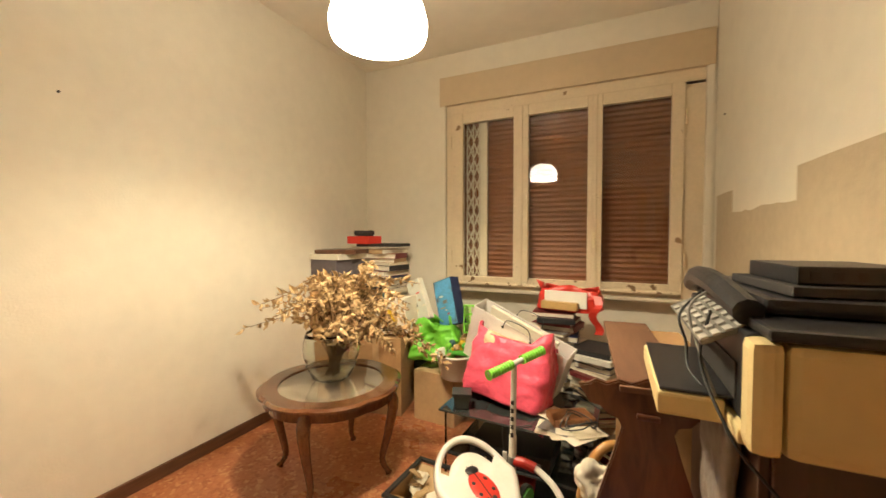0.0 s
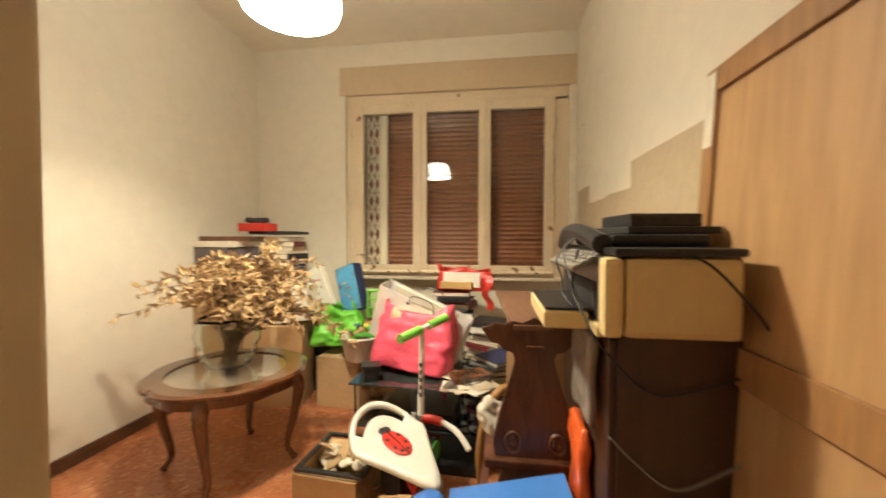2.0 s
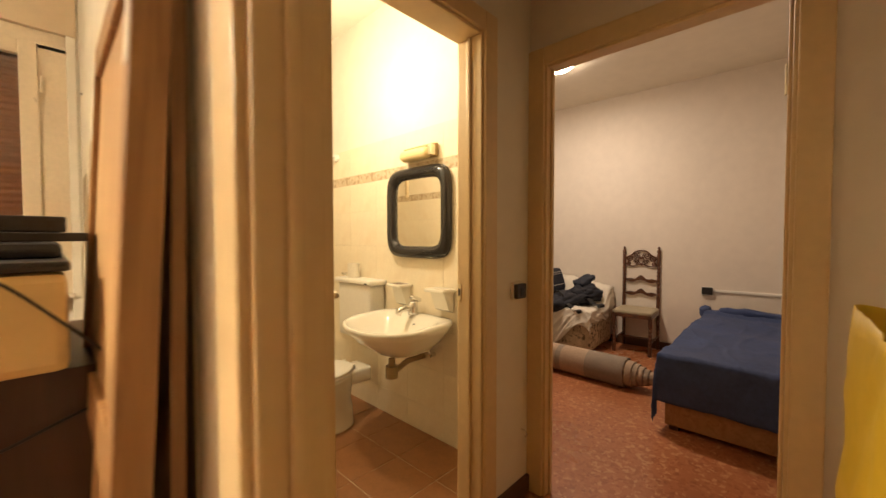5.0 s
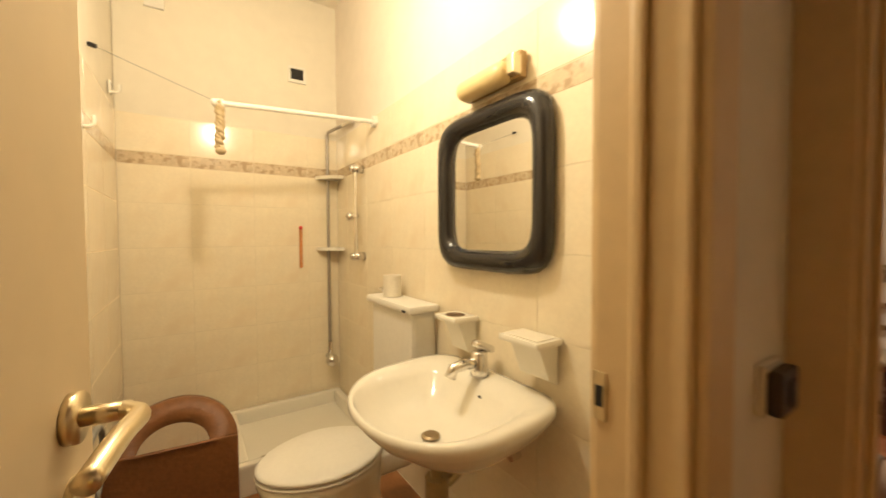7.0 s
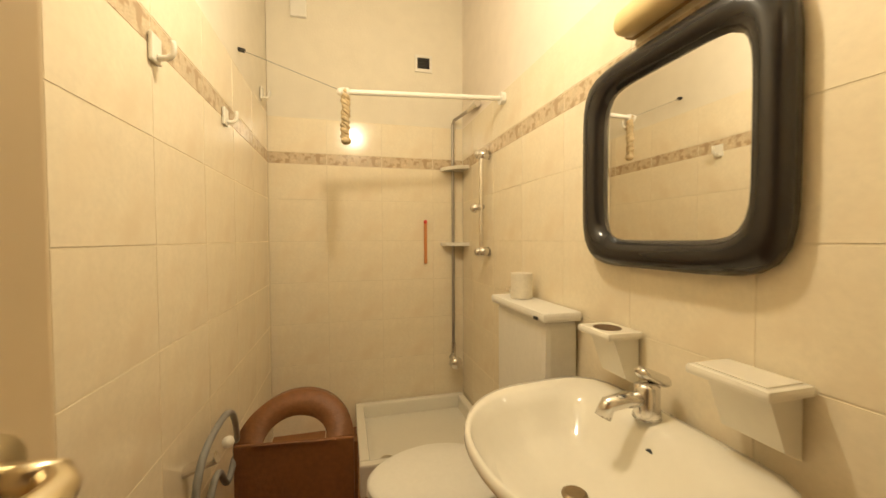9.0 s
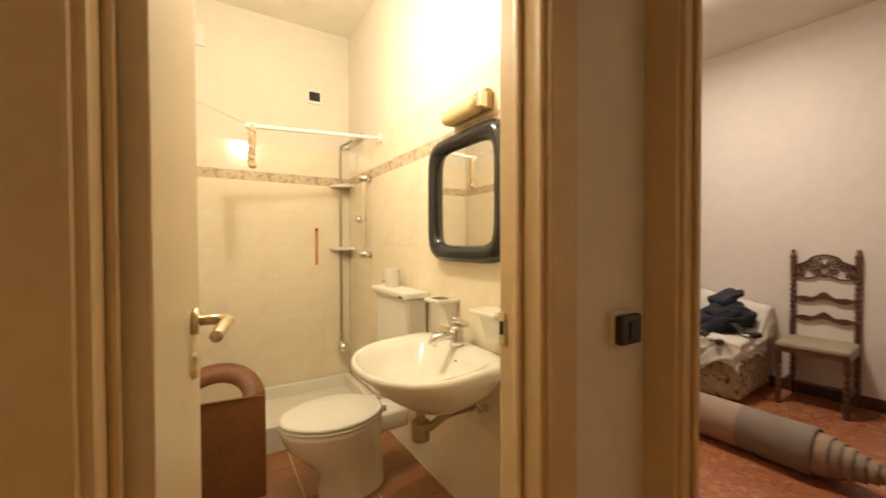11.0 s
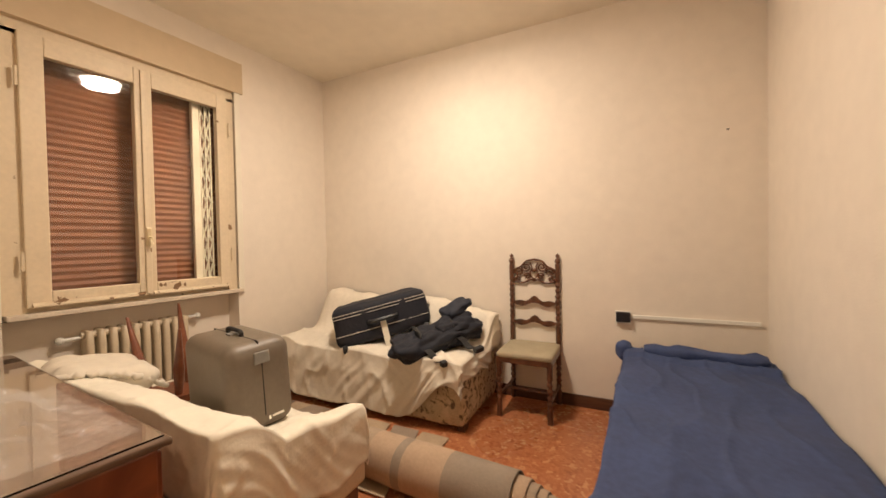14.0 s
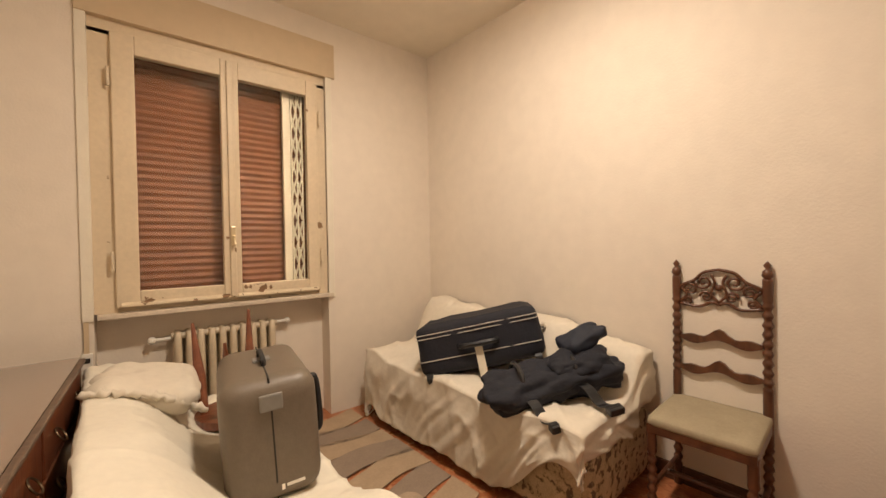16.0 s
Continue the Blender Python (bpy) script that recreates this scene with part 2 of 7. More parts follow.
# ---- building helpers ----
def part(name, bm, mat, parent, label="", smooth=False):
    me = bpy.data.meshes.new(name)
    bmesh.ops.recalc_face_normals(bm, faces=bm.faces)
    if smooth:
        for f in bm.faces:
            f.smooth = True
    bm.to_mesh(me)
    bm.free()
    for m in (mat if isinstance(mat, (list, tuple)) else [mat]):
        me.materials.append(m)
    ob = new(name, me)
    ob.parent = parent
    return tagged(ob, label) if label else ob


def thing(name, label, category, at=(0, 0, 0), rz=0, group="", rx=0, ry=0):
    ob = new(name)
    ob.empty_display_size = 0.1
    ob.matrix_basis = pose(*at, rx, ry, rz)
    return tagged(ob, label, category, group)


def structure(name, bm, mat, label="", category=""):
    return tagged(part(name, bm, mat, None), label, category or "structure", kind="structure")


def B():
    return bmesh.new()


def box(bm, x0, x1, y0, y1, z0, z1, bev=0.0, m=None, mi=0):
    r = bmesh.ops.create_cube(bm, size=1)
    vs = r["verts"]
    bmesh.ops.scale(bm, vec=(x1 - x0, y1 - y0, z1 - z0), verts=vs)
    bmesh.ops.translate(bm, vec=((x0 + x1) / 2, (y0 + y1) / 2, (z0 + z1) / 2), verts=vs)
    faces = list({f for v in vs for f in v.link_faces})
    for f in faces:
        f.material_index = mi
    if bev:
        es = list({e for v in vs for e in v.link_edges})
        r2 = bmesh.ops.bevel(bm, geom=es, offset=bev, segments=2, affect="EDGES", profile=0.6)
        vs = list({v for f in r2["faces"] for v in f.verts} | {v for v in vs if v.is_valid})
    if m is not None:
        bmesh.ops.transform(bm, matrix=m, verts=[v for v in vs if v.is_valid])
    return bm


def cyl(bm, p0, p1, r0, r1=None, seg=14, caps=True):
    r1 = r0 if r1 is None else r1
    p0, p1 = Vector(p0), Vector(p1)
    d = p1 - p0
    q = d.to_track_quat("Z", "Y").to_matrix().to_4x4()
    bmesh.ops.create_cone(bm, cap_ends=caps, segments=seg, radius1=max(r0, 1e-4), radius2=max(r1, 1e-4), depth=d.length,
                          matrix=Matrix.Translation((p0 + p1) / 2) @ q)
    return bm


def ball(bm, c, r, sx=1, sy=1, sz=1, seg=14):
    bmesh.ops.create_uvsphere(bm, u_segments=seg, v_segments=seg // 2 + 2, radius=r, matrix=Matrix.Translation(c) @ Matrix.Diagonal((sx, sy, sz, 1)))
    return bm


def lathe(bm, prof, c=(0, 0, 0), seg=28, sx=1.0, sy=1.0, m=None):
    """Turns a profile of (radius, height) round the z axis."""
    rings = []
    for r, z in prof:
        ring = []
        for k in range(seg):
            a = 2 * math.pi * k / seg
            v = Vector((c[0] + sx * r * math.cos(a), c[1] + sy * r * math.sin(a), c[2] + z))
            ring.append(bm.verts.new(m @ v if m else v))
        rings.append(ring)
    for a, b in zip(rings, rings[1:]):
        for k in range(seg):
            bm.faces.new((a[k], a[(k + 1) % seg], b[(k + 1) % seg], b[k]))
    return bm


def tube(bm, pts, r, seg=8, radii=None):
    pts = [Vector(p) for p in pts]
    rings = []
    up = Vector((0.13, 0.21, 0.97)).normalized()
    for i, p in enumerate(pts):
        d = (pts[min(i + 1, len(pts) - 1)] - pts[max(i - 1, 0)]).normalized()
        s = d.cross(up)
        if s.length < 0.2:
            s = d.cross(Vector((0.9, 0.3, 0.1)))
        s.normalize()
        w = s.cross(d).normalized()
        rr = radii[i] if radii else r
        rings.append([bm.verts.new(p + rr * (math.cos(2 * math.pi * k / seg) * s + math.sin(2 * math.pi * k / seg) * w)) for k in range(seg)])
    for a, b in zip(rings, rings[1:]):
        for k in range(seg):
            bm.faces.new((a[k], a[(k + 1) % seg], b[(k + 1) % seg], b[k]))
    bm.faces.new(rings[0])
    bm.faces.new(rings[-1])
    return bm


def curve_pts(ctrl, n=8):
    """A smooth line through control points."""
    P = [Vector(p) for p in ctrl]
    P = [P[0] * 2 - P[1]] + P + [P[-1] * 2 - P[-2]]
    out = []
    for i in range(1, len(P) - 2):
        for k in range(n):
            t = k / n
            a, b, c, d = P[i - 1:i + 3]
            out.append(0.5 * (2 * b + (c - a) * t + (2 * a - 5 * b + 4 * c - d) * t * t + (3 * b - a - 3 * c + d) * t ** 3))
    return out + [P[-2]]


def slab(bm, poly, d0, d1, m=None, mi=0):
    """A flat outline (u, v) extruded from d0 to d1; the outline lies in x-z and the depth is y."""
    a = [bm.verts.new((u, d0, v)) for u, v in poly]
    b = [bm.verts.new((u, d1, v)) for u, v in poly]
    fs = [bm.faces.new(a), bm.faces.new(list(reversed(b)))]
    n = len(poly)
    for k in range(n):
        fs.append(bm.faces.new((a[k], b[k], b[(k + 1) % n], a[(k + 1) % n])))
    for f in fs:
        f.material_index = mi
    if m is not None:
        bmesh.ops.transform(bm, matrix=m, verts=a + b)
    return bm


def soft(bm, size, c, r, n=10, wob=0.0, freq=5.0, seed=0.0, shape=None, m=None):
    """A rounded block with a wavy surface, for cloth, cushions and bags."""
    hx, hy, hz = (q / 2 for q in size)
    r = min(r, hx, hy, hz)
    done = {}

    def vert(u, v, w):
        key = (round(u, 5), round(v, 5), round(w, 5))
        if key in done:
            return done[key]
        p = Vector((u * hx, v * hy, w * hz))
        q = Vector((max(-hx + r, min(hx - r, p.x)), max(-hy + r, min(hy - r, p.y)), max(-hz + r, min(hz - r, p.z))))
        d = p - q
        if d.length > 1e-9:
            p = q + d.normalized() * r
        nrm = d.normalized() if d.length > 1e-9 else Vector((u if abs(u) > 0.999 else 0, v if abs(v) > 0.999 else 0, w if abs(w) > 0.999 else 0))
        if shape:
            p = Vector(shape(p))
        if wob:
            k = (p + Vector((seed, seed * 1.7, -seed))) * freq
            p += nrm * wob * (noise.noise(k) + 0.5 * noise.noise(k * 2.3))
        p += Vector(c)
        done[key] = bm.verts.new(m @ p if m else p)
        return done[key]
    g = [-1 + 2 * i / n for i in range(n + 1)]
    for ax in range(3):
        for s in (-1, 1):
            for i in range(n):
                for j in range(n):
                    quad = []
                    for a, b in ((i, j), (i + 1, j), (i + 1, j + 1), (i, j + 1)):
                        t = [g[a], g[b]]
                        t.insert(ax, s)
                        quad.append(vert(*t))
                    if len(set(quad)) == 4:
                        try:
                            bm.faces.new(quad)
                        except ValueError:
                            pass
    return bm


def sheet(bm, fn, nu, nv, thick=0.0):
    g = [[bm.verts.new(fn(i / nu, j / nv)) for j in range(nv + 1)] for i in range(nu + 1)]
    for i in range(nu):
        for j in range(nv):
            bm.faces.new((g[i][j], g[i + 1][j], g[i + 1][j + 1], g[i][j + 1]))
    if thick:
        bmesh.ops.recalc_face_normals(bm, faces=bm.faces)
        bmesh.ops.solidify(bm, geom=list(bm.faces), thickness=thick)
    return bm


# ---- the large structure ----
YW = 3.33        # inner face of the outer wall
C1, CB, C2 = 2.96, 2.82, 2.86   # ceilings: first room, bathroom, bedroom
structure("floor", box(B(), -1.5, 6.5, -1.75, 3.75, -0.12, 0.0), M_FLOOR, "polished red terrazzo floor with marble chips", "floor")

# outer wall with two windows; niches run down to the floor under both
bm = B()
for x0, x1, z0, z1 in ((-1.5, -0.42, 0, 3.1), (1.55, 1.87, 0, 3.1), (-0.42, 1.55, 2.52, 3.1)):
    box(bm, x0, x1, YW, YW + 0.34, z0, z1)
box(bm, -0.42, 1.55, YW + 0.12, YW + 0.34, 0, 0.86)
structure("wall_north_room", bm, M_WALL, "cream plastered wall round a wide window", "wall")
structure("wall_north_bath", box(B(), 1.87, 3.12, 3.32, 3.67, 0, 3.1), M_WALL, "cream upper wall of the bathroom", "wall")
bm = B()
for x0, x1, z0, z1 in ((3.12, 3.745, 0, 3.1), (5.0, 6.6, 0, 3.1), (3.745, 5.0, 2.46, 3.1)):
    box(bm, x0, x1, YW, YW + 0.34, z0, z1)
box(bm, 3.745, 5.0, YW + 0.14, YW + 0.34, 0, 0.84)
structure("wall_north_bedroom", bm, M_WALL2, "pale plastered wall round a two-leaf window", "wall")
structure("wall_west", box(B(), -1.45, -1.29, -0.8, YW, 0, 3.1), M_WALL, "plain cream plastered wall", "wall")

# wall between first room, hall and bathroom, with the room's doorway
bm = B()
box(bm, 1.61, 1.69, 0.385, 0.90, 0, 3.1)
box(bm, 1.61, 1.866, 0.90, YW, 0, 3.1)
box(bm, 1.61, 1.69, -0.45, 0.385, 2.08, 3.1)
box(bm, 1.61, 1.69, -0.98, -0.45, 0, 3.1)
structure("wall_room_east", bm, M_WALL, "cream plastered wall with a doorway", "wall")
bm = B()
box(bm, -1.45, 0.55, -0.76, -0.62, 0, 3.1)
box(bm, 1.40, 1.61, -0.76, -0.62, 0, 3.1)
box(bm, 0.55, 1.40, -0.76, -0.62, 2.08, 3.1)
structure("wall_room_south", bm, M_WALL, "cream plastered wall with a doorway", "wall")
structure("wall_closet", box(box(box(B(), 0.4, 1.6, -1.75, -1.65, 0, 3.1), 0.4, 0.5, -1.65, -0.76, 0, 3.1), 1.5, 1.6, -1.65, -0.76, 0, 3.1), M_WALL, "plain cream wall behind the doorway", "wall")

# hall side of the bathroom with its doorway
bm = B()
box(bm, 1.69, 1.98, 0.88, 1.0, 0, 3.1)
box(bm, 2.69, 3.05, 0.88, 1.0, 0, 3.1)
box(bm, 1.98, 2.69, 0.88, 1.0, 2.07, 3.1)
structure("wall_hall_north", bm, M_WALL, "cream hall wall with the bathroom doorway", "wall")
# wall between hall or bathroom and the bedroom
bm = B()
box(bm, 3.05, 3.118, 0.812, 1.0, 0, 3.1)
box(bm, 3.065, 3.12, 1.0, YW, 0, 3.1)
box(bm, 3.05, 3.118, -0.06, 0.812, 2.03, 3.1)
box(bm, 3.05, 3.118, -1.6, -0.06, 0, 3.1)
structure("wall_bedroom_west", bm, M_WALL2, "pale plastered wall with the bedroom doorway", "wall")
# bedroom far wall, slightly out of square
bm = B()
slab(bm, [(6.135, -0.3), (5.93, 3.4), (6.5, 3.4), (6.5, -0.3)], 0, 3.1, Matrix(((1, 0, 0, 0), (0, 0, 1, 0), (0, 1, 0, 0), (0, 0, 0, 1))))
structure("wall_bedroom_east", bm, M_WALL2, "plain pale plastered wall", "wall")
structure("wall_bedroom_south", box(B(), 3.10, 6.5, -0.32, -0.175, 0, 3.1), M_WALL2, "plain pale plastered wall", "wall")
# Unseen wall, set close so that it bounces light into the hall.
structure("wall_hall_bounce", box(B(), 1.61, 3.19, -0.98, -0.82, 0, 3.1), M_WALL, "unseen cream hall wall, added close by to bounce light", "wall")
# The hall's part is never in view; it hangs low to bounce light down.
structure("ceiling_room", box(box(B(), -1.45, 1.69, -1.75, 3.4, C1, 3.2), 1.69, 3.05, -0.98, 0.88, 2.62, 3.2), M_CEIL, "cream painted ceiling with an unseen lowered part over the hall", "ceiling")
structure("ceiling_bath", box(B(), 1.75, 3.12, 0.95, 3.4, CB, 3.2), M_CEIL, "cream painted bathroom ceiling", "ceiling")
structure("ceiling_bedroom", box(B(), 3.095, 6.6, -0.3, 3.4, C2, 3.2), M_CEIL, "plain painted bedroom ceiling", "ceiling")
# outside the windows
structure("backdrop", box(B(), -3, 8, 4.3, 4.4, -1, 4), M_BLACKM, "dark night outside the windows", "backdrop")

# baseboards
for name, b in (("baseboard_west", (-1.29, -1.275, -0.6, YW, 0, 0.075)), ("baseboard_north", (-1.275, -0.42, YW - 0.015, YW, 0, 0.075)),
                ("baseboard_hall", (2.775, 3.03, 0.862, 0.88, 0, 0.085)), ("baseboard_hall_east", (3.034, 3.05, -0.82, -0.165, 0, 0.085))):
    structure(name, box(B(), *b, bev=0.003), M_BASE, "dark brown wooden baseboard", "baseboard")
m_e = Matrix.Translation((6.127, -0.17, 0)) @ Matrix.Rotation(math.atan2(0.205, 3.7), 4, "Z")
structure("baseboard_east", box(B(), -0.014, 0.004, 0, 3.5, 0, 0.085, 0.003, m_e), M_BASE, "dark brown wooden baseboard", "baseboard")
structure("baseboard_bedroom_south", box(B(), 4.0, 6.12, -0.175, -0.16, 0, 0.085, 0.003), M_BASE, "dark brown wooden baseboard", "baseboard")


def door_frame(name, axis, a0, a1, face0, face1, head, w=0.08, label="ochre painted wooden door frame"):
    """Lining and casings of a doorway in a wall along axis, between a0 and a1, with the wall's two faces."""
    root = tagged(new(name), label, "door frame", kind="structure")
    def bx(nm, u0, u1, d0, d1, z0, z1):
        b = (u0, u1, d0, d1, z0, z1) if axis == "x" else (d0, d1, u0, u1, z0, z1)
        part(nm, box(B(), *b, bev=0.006), M_CASING, root)
    t = 0.022
    bx("lining", a0, a0 + t, face0 - 0.004, face1 + 0.004, 0, head)
    bx("lining", a1 - t, a1, face0 - 0.004, face1 + 0.004, 0, head)
    bx("lining", a0 + t, a1 - t, face0 - 0.004, face1 + 0.004, head - t, head)
    for f, s in ((face0, -1), (face1, 1)):
        d = sorted((f, f + s * 0.018))
        bx("casing", a0 - w + 0.01, a0 + 0.01, *d, 0, head + w - 0.01)
        bx("casing", a1 - 0.01, a1 + w - 0.01, *d, 0, head + w - 0.01)
        bx("casing", a0 + 0.01, a1 - 0.01, *d, head - 0.01, head + w - 0.01)
    d = (face0 + 0.4 * (face1 - face0), face0 + 0.4 * (face1 - face0) + 0.02)
    bx("stop", a0 + t, a0 + t + 0.012, *d, 0, head - t)
    bx("stop", a1 - t - 0.012, a1 - t, *d, 0, head - t)
    return root


door_frame("door_frame_room", "y", -0.45, 0.385, 1.61, 1.69, 2.08)
door_frame("door_frame_bath", "x", 1.98, 2.69, 0.88, 1.0, 2.07)
door_frame("door_frame_bedroom", "y", -0.06, 0.812, 3.05, 3.118, 2.03)
door_frame("door_frame_closet", "x", 0.55, 1.40, -0.76, -0.62, 2.08)


def lever(parent, x, y, z, side, along):
    """A lever handle with rose and key rose on a leaf's face; side is the face's direction in y, along the lever's in x."""
    bm = cyl(B(), (x, y, z), (x, y + side * 0.010, z), 0.026, seg=20)
    cyl(bm, (x, y + side * 0.008, z), (x, y + side * 0.05, z), 0.010)
    tube(bm, curve_pts([(x, y + side * 0.045, z), (x + along * 0.02, y + side * 0.062, z), (x + along * 0.075, y + side * 0.060, z + 0.003), (x + along * 0.132, y + side * 0.054, z - 0.006)], 5), 0.010, 10)
    part("handle", bm, M_BRASS, parent, "worn brass lever handle", True)
    bm = cyl(B(), (x, y, z - 0.085), (x, y + side * 0.008, z - 0.085), 0.024, seg=20)
    box(bm, x - 0.003, x + 0.003, y + side * 0.008 - 0.001, y + side * 0.008 + 0.001, z - 0.098, z - 0.078)
    part("key_rose", bm, M_BRASS, parent, "brass key rose", False)


def door_leaf(label, at, rz, width, height, thick=0.04, sides=(1, -1), hz=0.96, inset=0.06):
    t = thing("door_leaf", label, "door", at, rz)
    part("panel", box(B(), 0, width, -thick / 2, thick / 2, 0.01, height, 0.004), M_LEAF, t)
    for s in sides:
        lever(t, width - inset, s * thick / 2, hz, s, -1)
    for z in (0.25, height - 0.25):
        part("hinge", cyl(B(), (-0.004, thick / 2, z - 0.05), (-0.004, thick / 2, z + 0.05), 0.008), M_BRASS, t)
    return t


door_leaf("ivory painted door standing open with brass handle", (0.60, -0.60, 0), 87.0, 0.82, 2.06, inset=0.095)
door_leaf("ivory painted bathroom door leaf standing open inwards", (2.025, 0.955, 0), 82.0, 0.31, 2.04, hz=1.04)
door_leaf("ivory painted bedroom door open against the wall", (3.15, -0.045, 0), -5.0, 0.78, 2.0)


def window(name, x0, x1, z0, z1, panes, pz, niche, boxr, boxz, sill, label, lattice, pane_tilt):
    """Window with frame, leaves, panes, roller shutter behind, folding grille, shutter box and sill."""
    root = tagged(new(name), label, "window", kind="structure")
    y = YW + 0.02
    zb, zt = z0, z1
    part("window_frame", box(box(box(box(B(), niche[0], x0 + 0.02, y, y + 0.09, sill[2], zt), x1 - 0.02, niche[1], y, y + 0.09, sill[2], zt), niche[0], niche[1], y, y + 0.09, zt - 0.02, boxz[0] + 0.03), x0 + 0.02, x1 - 0.02, y + 0.02, y + 0.09, sill[2], zb + 0.02), M_WINPAINT, root, "chipped cream window frame")
    edges = [x0 + 0.012] + [(a[1] + b[0]) / 2 for a, b in zip(panes, panes[1:])] + [x1 - 0.012]
    for i, (p0, p1) in enumerate(panes):
        e0, e1 = edges[i] + 0.003, edges[i + 1] - 0.003
        bm = B()
        ys = (y - 0.025, y + 0.025)
        box(bm, e0, p0, *ys, zb, zt, 0.006)
        box(bm, p1, e1, *ys, zb, zt, 0.006)
        box(bm, p0, p1, ys[0] + 0.001, ys[1], pz[1], zt, 0.006)
        leaf = part("window_leaf", bm, M_WINPAINT, root, "cream leaf with flaking paint at the foot")
        part("bottom_rail", box(B(), p0, p1, ys[0] + 0.001, ys[1], zb, pz[0], 0.006), M_FLAKED, leaf, "bottom rail with flaked paint")
        part("drip_moulding", slab(B(), [(ys[0], zb + 0.002), (ys[0] - 0.02, zb + 0.004), (ys[0] - 0.018, zb + 0.014), (ys[0], zb + 0.026)], e0 + 0.02, e1 - 0.02, Matrix(((0, 1, 0, 0), (1, 0, 0, 0), (0, 0, 1, 0), (0, 0, 0, 1)))), M_FLAKED, leaf)
        # a pane's small tilt sets where the lamp reflects in it
        rx, rz = pane_tilt.get(i, (0.0, 0.0))
        hw, hh = (p1 - p0) / 2 + 0.004, (pz[1] - pz[0]) / 2 + 0.004
        pane = part("pane", box(B(), -hw, hw, -0.002, 0.002, -hh, hh), M_GLASS, leaf)
        pane.matrix_basis = pose((p0 + p1) / 2, y + 0.006, (pz[0] + pz[1]) / 2, rx, 0, rz)
        pane.visible_shadow = False
    for e in edges[1:-1]:
        part("bead", box(B(), e - 0.018, e + 0.018, y - 0.04, y - 0.025, zb + 0.01, zt - 0.01, 0.006), M_WINPAINT, root)
    e = edges[-2]
    bm = box(B(), e - 0.014, e + 0.014, y - 0.052, y - 0.04, 1.24, 1.36, 0.004)
    tube(bm, [(e, y - 0.05, 1.30), (e + 0.004, y - 0.08, 1.295), (e + 0.004, y - 0.085, 1.25)], 0.007)
    part("catch", bm, M_BRASS, root, "old brass window catch")
    for xx in (x0 + 0.004, x1 - 0.004):
        for zz in (z0 + 0.25, z1 - 0.25):
            part("hinge", cyl(B(), (xx, y - 0.03, zz - 0.05), (xx, y - 0.03, zz + 0.05), 0.008), M_WINPAINT, root)
    n = int((z1 - z0 + 0.2) / 0.042)
    for k in range(n):
        z = z0 - 0.05 + k * 0.042
        bm = slab(B(), [(y + 0.135, z), (y + 0.128, z + 0.02), (y + 0.135, z + 0.041), (y + 0.147, z + 0.038), (y + 0.147, z + 0.002)], x0 - 0.02, x1 + 0.02,
                  Matrix(((0, 1, 0, 0), (1, 0, 0, 0), (0, 0, 1, 0), (0, 0, 0, 1))))
        part("slat", bm, M_SHUTTER, root)
    # folded scissor grille beside its closing post
    bm = B()
    g0, g1, q0, q1 = lattice
    for i in range(3):
        xx = g0 + (g1 - g0) * i / 2
        box(bm, xx - 0.004, xx + 0.004, y + 0.062, y + 0.074, z0, z1)
    zz = z0 + 0.04
    while zz < z1 - 0.14:
        for i in range(2):
            a, b = g0 + (g1 - g0) * i / 2, g0 + (g1 - g0) * (i + 1) / 2
            cyl(bm, (a, y + 0.078, zz), (b, y + 0.078, zz + 0.145), 0.0065, seg=5)
            cyl(bm, (a, y + 0.086, zz + 0.145), (b, y + 0.086, zz), 0.0065, seg=5)
        zz += 0.155
    part("grille_post", box(B(), q0, q1, y + 0.055, y + 0.09, z0, z1, 0.004), M_GRILLE, root, "cream grille post")
    part("folding_grille", bm, M_GRILLE, root, "folded scissor security grille")
    part("shutter_box", box(B(), boxr[0], boxr[1], YW - 0.018, YW + 0.08, boxz[0], boxz[1], 0.004), M_BOX, root, "beige wooden shutter box")
    part("window_sill", box(B(), sill[0], sill[1], YW - 0.03, YW + 0.13, sill[2] - 0.028, sill[2], 0.006), M_SILL, root, "worn stone sill")
    for a in niche:
        s = -1 if a == niche[0] else 1
        d = sorted((a, a + s * 0.045))
        part("trim", box(B(), d[0], d[1], YW - 0.012, YW + 0.012, sill[2] - 0.03, boxz[0], 0.003), M_WALL, root)
    return root


window("window_1", -0.37, 1.44, 0.905, 2.42, [(-0.255, 0.20), (0.325, 0.785), (0.89, 1.345)], (0.975, 2.33), (-0.42, 1.55), (-0.475, 1.598), (2.505, 2.755), (-0.40, 1.56, 0.875), "three-leaf window with chipped cream paint, shutter down", (-0.245, -0.13, -0.12, -0.055), {1: (-0.75, 0.0)})
window("window_2", 3.82, 4.955, 0.918, 2.39, [(3.934, 4.34), (4.438, 4.862)], (1.0, 2.285), (3.745, 5.0), (3.70, 5.07), (2.447, 2.69), (3.757, 5.03, 0.89), "two-leaf cream window with the brown shutter down", (4.785, 4.858, 4.725, 4.775), {1: (0.0, 3.5)})


